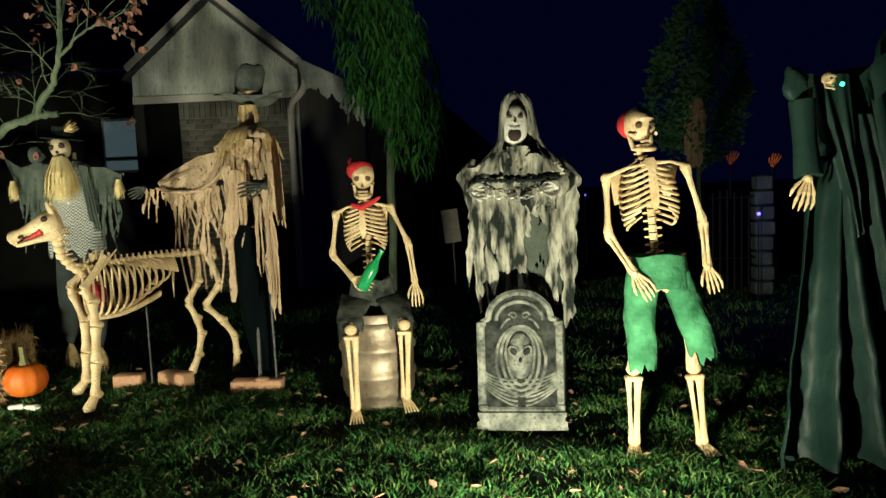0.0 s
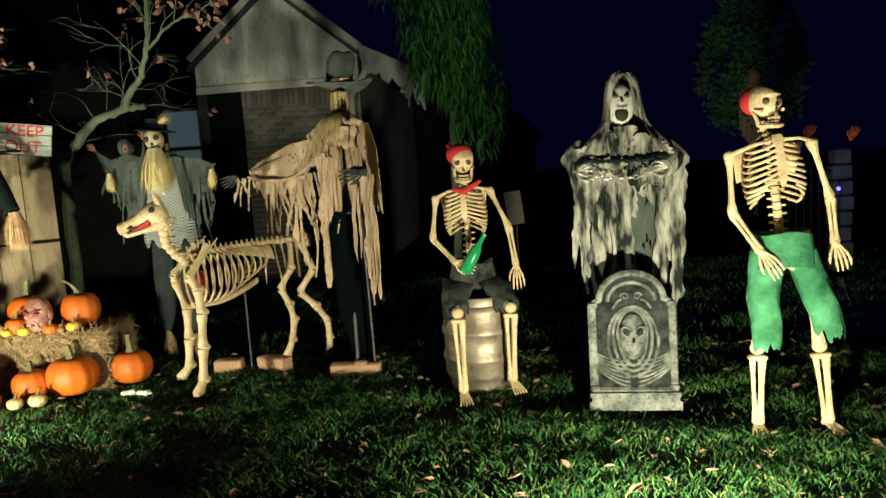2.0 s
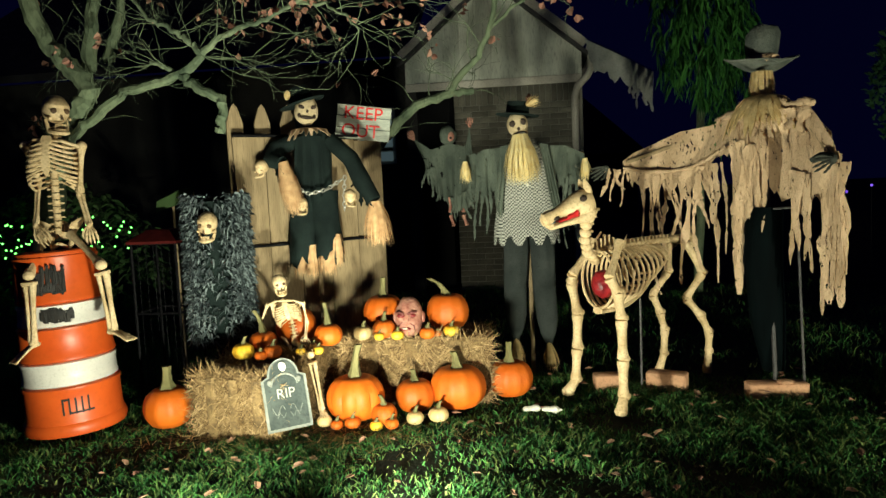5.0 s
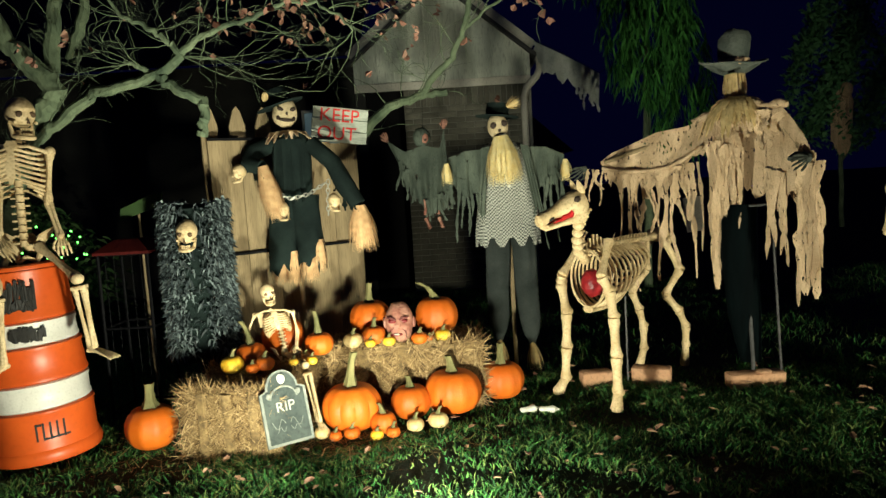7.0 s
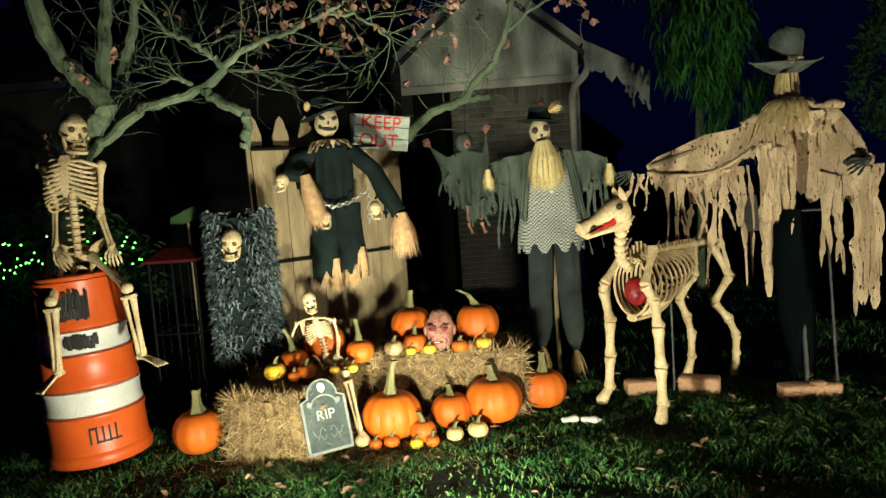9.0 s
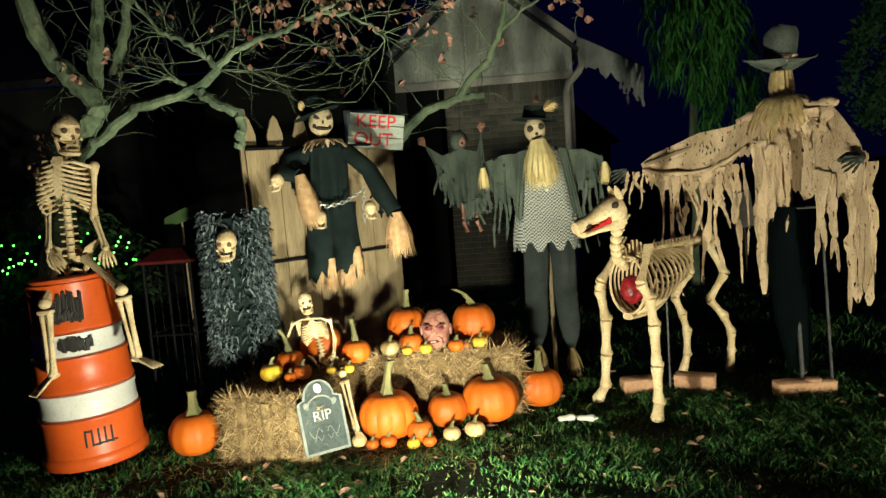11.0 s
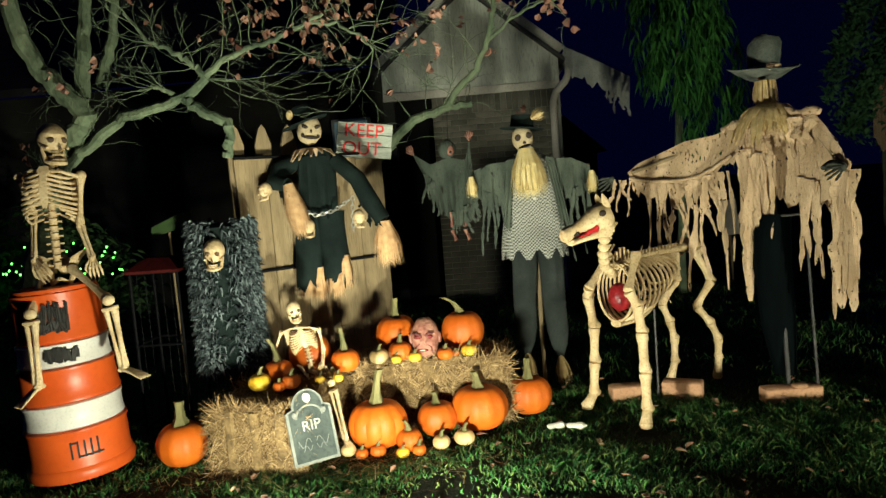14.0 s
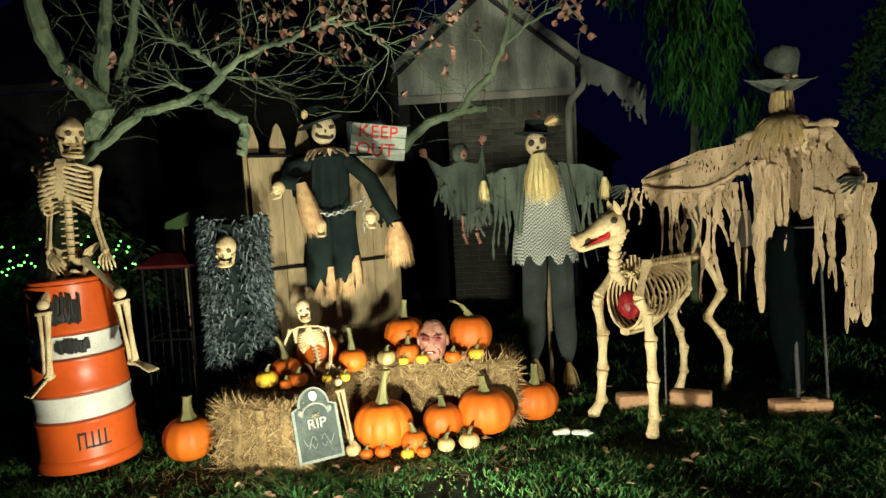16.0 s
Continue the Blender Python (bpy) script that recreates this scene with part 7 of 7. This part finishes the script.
g = thing("hanging_shroud", (4.33, 13.3, 1.4), "pale tattered shroud figure hanging in a tree", "hanging ghoul")
sh = drape(Shape(), [(4.10, 13.3, 2.35), (4.25, 13.25, 2.6), (4.40, 13.25, 2.6), (4.52, 13.3, 2.3)], [(4.12, 13.3, 1.7), (4.25, 13.3, 1.4), (4.38, 13.3, 1.35), (4.5, 13.3, 1.75)], 16, 10, rg, 0.03, 0.12)
part("cloth", sh, GAUZE, g, "pale torn cloth")
part("head", Shape().ball((4.33, 13.2, 2.52), (0.11, 0.11, 0.14), None, 14, 10), GAUZE, g)
part("cord", Shape().tube([(4.33, 13.3, 2.6), (4.40, 13.5, 3.0)], 0.006, 5), BLACK_PLASTIC, g)

g = thing("torn_banner", (-1.5, 8.75, 2.2), "torn pale grey cloth strung from the roof's gutter", "banner")
sh = drape(Shape(), [(-1.84, 8.36, 2.80), (-1.58, 8.42, 2.68), (-1.32, 8.48, 2.55), (-1.08, 8.52, 2.42)], [(-1.80, 8.36, 2.56), (-1.56, 8.42, 2.42), (-1.30, 8.48, 2.28), (-1.10, 8.52, 2.06)], 26, 8, rg, 0.02, 0.10)
tatters(sh, (-1.40, 8.46, 2.34), (-1.10, 8.52, 2.12), 5, (0.10, 0.25), (0.04, 0.08), rg, each=("gauze_strip", PALE_RAG, g))
part("cloth", sh, PALE_RAG, g, "pale grey torn cloth")
part("cord", Shape().tube([(-1.84, 8.37, 2.81), (-1.55, 8.43, 2.68), (-1.08, 8.53, 2.43), (-0.78, 8.0, 2.6)], 0.004, 5), BLACK_PLASTIC, g)

# ---- chained ghost behind the gravestone ----
rg = random.Random(101)
g = thing("chained_ghost", (0.45, 3.72, G), "hooded wailing ghost in streaked grey rags with chained hands", "ghost figure")
hf = axes((0.0, -1, 0.25), (0.05, 0.25, 1))
hc = V(0.435, 3.66, 1.555)


def wail(d):
    k = 1.0
    if d.y < 0:
        k -= 0.14 * math.exp(-((abs(d.x) - 0.40) ** 2 + (d.z - 0.25) ** 2) / 0.03)
        k += 0.08 * math.exp(-(d.x ** 2 / 0.02 + (d.z - 0.08) ** 2 / 0.02))
    return k


part("mask", Shape().ball(hc + V(0, 0, -0.025), (0.068, 0.06, 0.115), hf, 24, 20, wail), CHALK, g, "pale wailing mask")
part("mouth", Shape().ball(hc + hf @ V(0, -0.045, -0.085), (0.034, 0.022, 0.036), hf, 16, 10), SOCKET, g, "wide open black mouth")
for k in (-1, 1):
    part("eye_socket", Shape().ball(hc + hf @ V(k * 0.028, -0.050, 0.008), (0.015, 0.010, 0.008), hf, 12, 8), BONE_SOCKET, g, "dark socket")
te = Shape()
for i in range(5):
    te.box(hc + hf @ V((i - 2) * 0.011, -0.064, -0.058), (0.008, 0.006, 0.012), hf, 0.002)
part("teeth", te, CHALK, g)
part("nose_hole", Shape().ball(hc + hf @ V(0, -0.064, -0.018), (0.008, 0.006, 0.010), hf, 10, 6), SOCKET, g)


HOOD = ((1.705, 0.008, 0.0), (1.69, 0.05, 0.0), (1.655, 0.078, 0.35), (1.60, 0.090, 0.72), (1.53, 0.098, 0.80), (1.46, 0.112, 0.78), (1.40, 0.150, 0.70), (1.35, 0.205, 0.55), (1.29, 0.235, 0.45))


def hood(u, v):
    f = min(v * (len(HOOD) - 1), len(HOOD) - 1.001)
    i = int(f)
    z, rad, gap = [p + (q - p) * (f - i) for p, q in zip(HOOD[i], HOOD[i + 1])]
    a = gap + (2 * math.pi - 2 * gap) * u
    rad *= 1 + 0.05 * math.sin(7 * a + 5 * v) * v
    return V(0.445 + rad * math.sin(a) + 0.012 * v, 3.675 - rad * 0.75 * math.cos(a) * (1 if math.cos(a) < 0 else 0.9), z + 0.006 * math.sin(11 * a))


sh = Shape().sheet(hood, 40, 24, -0.005)
part("hood", sh, GHOST, g, "streaked grey cloth hood")
rings = []
for z, rx, ry, x in ((1.40, 0.10, 0.08, 0.45), (1.345, 0.20, 0.10, 0.445), (1.27, 0.25, 0.11, 0.445), (1.10, 0.255, 0.11, 0.445), (0.85, 0.23, 0.11, 0.46), (0.55, 0.20, 0.11, 0.48), (0.25, 0.18, 0.11, 0.50), (0.03, 0.17, 0.11, 0.51)):
    rings.append([V(x + rx * math.cos(a) * (1 + 0.03 * math.sin(9 * a)), 3.76 + ry * math.sin(a) * (1 + 0.06 * math.sin(11 * a + 5 * z)), z) for a in (2 * math.pi * j / 44 for j in range(44))])
part("under_robe", Shape().loft(rings), GREY_GAUZE, g, "dark grey under-robe reaching the ground")
sh = Shape()
for end in ((0.215, 3.63, 1.32), (0.68, 3.61, 1.29)):
    tatters(sh, (0.44, 3.585, 1.43), end, 8, (0.16, 0.30), (0.06, 0.10), rg, 0.012, each=("shawl_strip", GHOST, g))
for x0, x1, z0, n, ln in ((0.175, 0.27, 1.26, 5, (0.52, 0.76)), (0.26, 0.45, 1.30, 7, (0.55, 0.80)), (0.60, 0.73, 1.26, 7, (0.50, 0.80)), (0.46, 0.58, 1.26, 3, (0.2, 0.4))):
    tatters(Shape(), (x0, 3.635, z0), (x1, 3.62, z0), n, ln, (0.055, 0.095), rg, 0.018, each=("robe_strip", GHOST, g))
for i in range(15):
    q = V(0.245 + 0.028 * i, 3.575 - 0.02 * math.sin(math.pi * i / 14), 1.262 - 0.012 * math.sin(math.pi * i / 14) + rg.uniform(-0.006, 0.006))
    part("ruffle_tuft", Shape().ball(q, (0.020, 0.012, 0.011), None, 8, 6, lambda d: 1 + 0.3 * math.sin(5 * d.x + 4 * d.z)), BLACK_CLOTH, g, "black ruffle at the shawl's edge")
part("sleeve", Shape().tube([(0.235, 3.72, 1.34), (0.185, 3.68, 1.27), (0.215, 3.62, 1.20)], [0.05, 0.065, 0.05], 12), GHOST, g, "streaked grey sleeve")
part("sleeve", Shape().tube([(0.66, 3.72, 1.33), (0.71, 3.66, 1.24), (0.625, 3.58, 1.20)], [0.05, 0.065, 0.05], 12), GHOST, g, "streaked grey sleeve")
hand(g, (0.215, 3.60, 1.205), (0.275, 3.55, 1.185), (0.2, 0, 1), 1.0, CHALK)
hand(g, (0.635, 3.565, 1.205), (0.56, 3.53, 1.195), (0.2, 0, 1), 1.0, CHALK)
for cx, cz in ((0.235, 1.205), (0.600, 1.205)):
    sh = Shape()
    for k in range(2):
        sh.tube([(cx + 0.045 * math.cos(a), 3.555 - 0.012 * k + 0.02 * math.sin(a), cz + (0.032 + 0.006 * k) * math.sin(a)) for a in (2 * math.pi * j / 18 for j in range(19))], 0.0055, 6)
    part("shackle", sh, CHAIN, g, "pale metal shackle rings")
chain("chain", g, [(0.275, 3.545, 1.19), (0.35, 3.535, 1.165), (0.42, 3.53, 1.16), (0.50, 3.53, 1.168), (0.56, 3.535, 1.19)], 0.013)

# ---- tall dark reaper ----
rg = random.Random(111)
r = thing("tall_reaper", (1.95, 2.95, G), "very tall reaper in a long dark green robe", "reaper figure")
ROBE_ROWS = ((1.66, 0.10, 0.08, 1.86), (1.60, 0.22, 0.12, 1.87), (1.45, 0.26, 0.14, 1.90), (1.25, 0.27, 0.16, 1.92), (0.95, 0.30, 0.18, 1.95), (0.6, 0.34, 0.20, 1.97), (0.3, 0.38, 0.20, 1.98), (0.06, 0.40, 0.22, 1.98))
rings = []
for z, rx, ry, x in ROBE_ROWS:
    rings.append([V(x + rx * math.cos(a), 3.08 + ry * math.sin(a), z) for a in (2 * math.pi * j / 32 for j in range(32))])
part("robe", Shape().loft(rings), ROBE, r, "long dark green robe")


def panel(x_top, x_low, z_top, z_low, y_top, y_low, ridges, deep, nu, nv, crumple=0.010):
    """A hanging cloth whose folds fan out downwards; ridges are (place, width, height)."""
    def fn(u, v):
        x = (x_top[0] + (x_top[1] - x_top[0]) * u) * (1 - v) + (x_low[0] + (x_low[1] - x_low[0]) * u) * v
        k = sum(hh * math.exp(-((u + 0.05 * math.sin(2.3 * v + 9 * c) - c) / ww) ** 2) for c, ww, hh in ridges)
        y = y_top + (y_low - y_top) * v - deep * k * (0.25 + 0.75 * v)
        q = V(3.1 * x, 7.0, 3.4 * (z_top + (z_low - z_top) * v))
        y += crumple * (0.4 + 1.8 * v * v) * (noise.noise(q * 1.6) + 0.6 * noise.noise(q * 4.1))
        z = z_top + (z_low - z_top) * v + 0.012 * math.sin(17 * u) * (v > 0.98)
        return V(x, y, z)
    return Shape().sheet(fn, nu, nv, 0.004)


part("robe_panel", panel((1.60, 1.74), (1.405, 1.70), 1.30, 0.06, 2.92, 2.84, ((0.05, 0.07, 0.8), (0.72, 0.16, 1.2)), 0.13, 44, 44, 0.020), ROBE, r, "dark green cloth panel with fanned folds")
part("robe_panel", panel((1.66, 1.84), (1.70, 2.16), 1.46, 0.06, 2.92, 2.86, ((0.20, 0.14, 1.1), (0.66, 0.10, 0.7), (0.95, 0.08, 0.4)), 0.15, 52, 44, 0.020), ROBE, r, "dark green cloth panel with fanned folds")
part("robe_panel", panel((1.80, 2.28), (2.02, 2.60), 1.60, 0.06, 2.90, 2.84, ((0.10, 0.07, 0.8), (0.34, 0.09, 1.1), (0.68, 0.08, 1.0), (0.95, 0.06, 0.6)), 0.11, 60, 44, 0.020), ROBE, r, "dark green cloth panel with fanned folds")
part("robe_panel", panel((1.58, 1.72), (1.72, 1.78), 1.62, 0.98, 2.88, 2.86, ((0.25, 0.14, 1.0), (0.8, 0.12, 0.6)), 0.05, 26, 20, 0.010), ROBE, r, "dark green lapel over the chest")
part("robe_panel", panel((1.46, 1.56), (1.50, 1.545), 1.62, 1.24, 2.83, 2.82, ((0.3, 0.2, 0.5), (0.8, 0.12, 0.4)), 0.03, 12, 14, 0.006), ROBE, r, "narrow hanging sleeve")
sh = Shape().ball((1.49, 2.835, 1.59), (0.045, 0.03, 0.07), None, 16, 10, lambda d: 1 + 0.15 * math.sin(5 * d.z + 3 * d.x))
part("shoulder_pad", sh, ROBE, r)
sh = drape(Shape(), [(1.72, 2.80, 1.60), (1.80, 2.78, 1.68), (1.92, 2.78, 1.70), (2.02, 2.80, 1.66)], [(1.74, 2.78, 1.50), (1.82, 2.75, 1.56), (1.92, 2.75, 1.54), (2.02, 2.78, 1.52)], 16, 8, rg, 0.012, 0.03)
part("cowl", sh, ROBE, r, "ragged grey-green cowl")
sh = Shape().loft([[V(1.94 + rx * math.cos(a), 2.90 + 0.11 * math.sin(a), z) for a in (2 * math.pi * j / 20 for j in range(20))] for z, rx in ((1.55, 0.10), (1.66, 0.10), (1.74, 0.085), (1.80, 0.05), (1.84, 0.01))])
part("hood", sh, ROBE, r, "dark pointed hood")
skull(r, (1.90, 2.76, 1.60), 0.17, (-0.35, -1, -0.1), (-0.35, 0, 1), 0.0)
hand(r, (1.525, 2.79, 1.215), (1.485, 2.77, 1.09), (0.9, 0, 0.2), 1.1)
part("sleeve", Shape().tube([(1.52, 2.84, 1.52), (1.53, 2.83, 1.35), (1.53, 2.80, 1.22)], [0.05, 0.045, 0.055], 12), ROBE, r)
bl = thing("small_green_skull", (1.60, 2.79, 1.56), "small pale skull with a green lamp at the reaper's shoulder", "skull")
skull(bl, (1.60, 2.79, 1.585), 0.07, (0.3, -1, 0), (0.2, 0, 1), 0.0)
part("green_bulb", Shape().ball((1.625, 2.74, 1.565), 0.009), glow("green_bulb", (0.05, 1.0, 0.55), 2.5), bl, "small glowing green bulb")
k = thing("skeleton_dog", (2.0, 2.58, G), "small low cream animal skeleton before the reaper's robe", "skeleton animal")
sh = Shape().tube([(1.78, 2.55, 0.405), (1.90, 2.56, 0.415), (2.05, 2.58, 0.42), (2.2, 2.6, 0.42)], [0.008, 0.011, 0.011, 0.011], 8).ball((1.775, 2.55, 0.405), (0.022, 0.02, 0.02))
part("spine", sh, BONE, k)
part("tail", Shape().tube([(1.75, 2.57, 0.455), (1.85, 2.57, 0.45), (1.93, 2.57, 0.44), (2.05, 2.58, 0.43)], [0.003, 0.005, 0.006, 0.007], 6), BONE, k)
part("leg", Shape().bone((1.94, 2.57, 0.41), (1.92, 2.56, 0.26), 0.008).bone((1.92, 2.56, 0.26), (1.97, 2.55, 0.15), 0.007).bone((1.97, 2.55, 0.15), (1.99, 2.54, 0.02), 0.006), BONE, k)
part("leg", Shape().bone((2.15, 2.6, 0.41), (2.17, 2.6, 0.24), 0.008).bone((2.17, 2.6, 0.24), (2.13, 2.6, 0.02), 0.007), BONE, k)

# ---- far props at the side of the yard ----
fg = thing("iron_gate", (3.0, 7.0, 0.0), "dark iron gate with a blue-lit stone pillar", "gate")
for i in range(6):
    part("bar", Shape().tube([(2.55 + 0.07 * i, 7.02, 0.0), (2.55 + 0.07 * i, 7.02, 1.05 + 0.03 * math.sin(i))], 0.010, 6), BLACK_PLASTIC, fg)
for z in (0.4, 1.0):
    part("rail", Shape().tube([(2.50, 7.02, z), (3.0, 7.02, z)], 0.010, 6), BLACK_PLASTIC, fg)
for i in range(8):
    part("pillar_stone", Shape().box((3.04 + rnd(-0.01, 0.01), 7.05, 0.09 + 0.15 * i), (0.17 + rnd(-0.02, 0.02), 0.17, 0.142), None, 0.015), SLATE, fg, "grey stone block")
bb = thing("blue_lamp", (2.86, 6.66, 0.0), "small blue garden lamp on a stake by the gate", "garden light")
part("bulb", Shape().ball((2.86, 6.68, 0.85), 0.02), BLUE_GLOW, bb)
part("stake", Shape().tube([(2.86, 6.68, 0.84), (2.86, 6.68, -0.02)], 0.006, 6), BLACK_PLASTIC, bb)
for x, z in ((3.12, 1.36), (2.72, 1.40)):
    o = thing("orange_lit_hand", (x, 7.0, z - 0.12), "small plastic hand on the gate, orange light in its colour", "hand prop", "orange hands on the gate")
    # Orange light falling on the hands is put into their skin colour.
    hand(o, (x, 7.0, z - 0.06), (x + 0.02, 6.98, z + 0.06), (1, 0, 0.2), 1.3, PUMPKIN)
    part("stick", Shape().tube([(x, 7.01, z - 0.06), (x, 7.02, z - 0.4)], 0.008, 6), BLACK_PLASTIC, o)
st = thing("paper_sign", (-0.08, 8.4, 0.0), "pale tilted paper sign on a stake", "sign")
part("sheet", Shape().box((-0.09, 8.38, 0.74), (0.20, 0.012, 0.40), Matrix.Rotation(radians(-6), 3, "Y"), 0.004), PAPER, st)
part("stake", Shape().tube([(-0.08, 8.4, 0.9), (-0.06, 8.4, -0.02)], 0.012, 6), WOOD, st)
DARK_RED = mat("dark_red_lid", (0.05, 0.006, 0.006), (0.10, 0.012, 0.01), 10, 0.7, spec=0.1)
lg = thing("wire_cage", (-4.72, 4.25, G), "black wire cage with a red lid standing in the dark", "cage")
for x in (-4.86, -4.58):
    for y in (4.12, 4.40):
        part("corner_post", Shape().tube([(x, y, G), (x, y, 0.98)], 0.009, 6), BLACK_PLASTIC, lg)
for z in (0.06, 0.55, 0.97):
    part("ring", Shape().tube([(-4.86, 4.12, z), (-4.58, 4.12, z), (-4.58, 4.40, z), (-4.86, 4.40, z), (-4.86, 4.12, z)], 0.007, 6), BLACK_PLASTIC, lg)
for i in range(5):
    part("wire", Shape().tube([(-4.82 + 0.05 * i, 4.12, 0.06), (-4.82 + 0.05 * i, 4.12, 0.97)], 0.0015, 5), BLACK_PLASTIC, lg)
part("lid", Shape().loft([[V(-4.72 + sx * k, 4.26 + sy * k, z) for sx, sy in ((-0.16, -0.16), (0.16, -0.16), (0.16, 0.16), (-0.16, 0.16))] for z, k in ((0.97, 1.0), (0.985, 1.0), (1.05, 0.45))]), DARK_RED, lg, "dark red lid", False)
solid("leaf_board", Shape().prism([(-0.13, -0.05), (0.13, 0.03), (0.14, 0.11), (0.05, 0.09), (-0.02, 0.06), (-0.12, 0.02)], Matrix.Translation((-4.74, 4.45, 1.20)), 0.012), DARK_LEAF, (-4.74, 4.45, 1.2), "dark green leaf-shaped board leaning on the cage", "board", smooth=False)
part("stake", Shape().tube([(-4.76, 4.47, 1.2), (-4.74, 4.45, 0.0)], 0.008, 6), WOOD, bpy.data.objects["leaf_board"])
rg = random.Random(121)
bush = thing("lit_bush", (-6.6, 6.0, 0.0), "dark shrub wound with small green lights", "shrub")
sh = Shape()
sprays(sh, (-6.6, 6.0, 0.75), (0.95, 0.5, 0.75), 2600, rg, 0.09, 0.016, 0.2)
tagged(part("foliage", sh, DARK_LEAF, bush, "dark small leaves"), kind="stuff")
part("stem", limb([(-6.6, 6.0, -0.05), (-6.6, 6.0, 0.5), (-6.55, 5.95, 1.0)], 0.05, 0.02, 0.02, 5)[1], BARK, bush)
for i in range(70):
    f = i / 69
    p = V(-7.4 + 1.75 * f, 5.45 + 0.1 * math.sin(9 * f), 0.72 + 0.62 * f * (1.35 - f) + rg.uniform(-0.13, 0.13))
    part("bulb", Shape().ball(p, 0.0085, None, 6, 4), GREEN_GLOW, bush)
part("wire", Shape().tube([V(-7.4 + 1.75 * f, 5.47, 0.72 + 0.62 * f * (1.35 - f)) for f in (i / 12 for i in range(13))], 0.003, 5), BLACK_PLASTIC, bush)
for x, y, z in ((0.9, 9.5, 1.05), (1.1, 9.6, 0.98), (1.45, 9.7, 0.95), (1.7, 9.6, 1.02)):
    vl = thing("violet_light", (x, y, 0), "small violet garden light on a wire stake", "garden light", "violet garden lights")
    part("bulb", Shape().ball((x, y, z), 0.016), BLUE_GLOW, vl)
    part("stake", Shape().tube([(x, y, z), (x, y, -0.02)], 0.004, 5), BLACK_PLASTIC, vl)

# ---- litter and leaves on the lawn ----
for x, y, a in ((-2.50, 3.86, 0.3), (-2.40, 3.84, -0.2)):
    solid("white_husk", Shape().ball((x, y, 0.045), (0.055, 0.024, 0.016), Matrix.Rotation(a, 3, "Z"), 12, 7, lambda d: 1 + 0.2 * math.sin(6 * d.x)), CHALK, (x, y, 0.03), "pale curled husk lying on the grass", "husk", "pale husks on the grass")


def leaf_mesh(seed, size):
    rg = random.Random(seed)
    sh, n = Shape(), 14
    edge = []
    for i in range(n):
        a = 2 * math.pi * i / n
        r = size * (0.7 + 0.35 * abs(math.sin(a * 2.5 + seed)) + 0.12 * rg.random()) * (1.35 if i == 0 else 1)
        edge.append(V(r * math.cos(a), 0.62 * r * math.sin(a), size * (0.3 * abs(math.sin(a)) + rg.uniform(0.0, 0.15))))
    for off in (0.0, -0.0012):
        sh.v.append((0, 0, off))
        sh.v += [tuple(p + V(0, 0, off)) for p in edge]
    for i in range(n):
        j = (i + 1) % n
        sh.f += [(0, 1 + i, 1 + j), (n + 1, n + 2 + j, n + 2 + i), (1 + i, n + 2 + i, n + 2 + j, 1 + j)]
    return as_mesh("fallen_leaf", sh, LEAF, False)


LEAVES = [leaf_mesh(s, 0.021 + 0.003 * (s % 3)) for s in range(5)]
rg = random.Random(131)
for i in range(298):
    x, y = rg.uniform(-4.4, 1.9), 2.25 + 2.4 * rg.random() ** 1.2
    ob = new("fallen_leaf", LEAVES[i % 5])
    ob.matrix_world = Matrix.LocRotScale((x, y, 0.042 + rg.uniform(-0.008, 0.012)), Euler((rg.uniform(-0.35, 0.35), rg.uniform(-0.35, 0.35), rg.uniform(0, 6.28))), Vector((1, 1, 1)) * rg.uniform(0.45, 1.1))
    tagged(ob, "dry curled brown leaf fallen on the grass", "leaf", "fallen leaves on the lawn")

# ---- bricks of the house front ----
bm_brick = as_mesh("brick", Shape().box((0, 0, 0), (0.192, 0.024, 0.056), None, 0.003), BRICK, False)
bm_half = as_mesh("brick", Shape().box((0, 0, 0), (0.092, 0.024, 0.056), None, 0.003), BRICK, False)
bm_soldier = as_mesh("brick", Shape().box((0, 0, 0), (0.056, 0.026, 0.192), None, 0.003), BRICK, False)


def lay(mesh, x, z):
    ob = new("brick", mesh)
    ob.parent = front
    ob.location = V(x, HY - 0.008, z) - BASE[front]


x = -3.33
while x < HX1 - 0.03:
    lay(bm_soldier, x, 2.26)
    x += 0.0665
low_bricks = Shape()
for row in range(32):
    z = 2.125 - 0.0665 * row
    x = -3.36 + (0.0 if row % 2 else 0.10)
    if not row % 2:
        (lay(bm_half, -3.36 + 0.048, z) if row < 17 else low_bricks.box((-3.312, HY - 0.008, z), (0.092, 0.024, 0.056), None, 0.003))
    while x + 0.19 < HX1:
        if row < 17:
            lay(bm_brick, x + 0.098, z)
        else:
            low_bricks.box((x + 0.098, HY - 0.008, z), (0.192, 0.024, 0.056), None, 0.003)
        x += 0.2015
    if HX1 - x > 0.08:
        (lay(bm_half, x + 0.048, z) if row < 17 else low_bricks.box((x + 0.048, HY - 0.008, z), (0.092, 0.024, 0.056), None, 0.003))
tagged(part("lower_bricks", low_bricks, BRICK, front, "", False), kind="stuff")
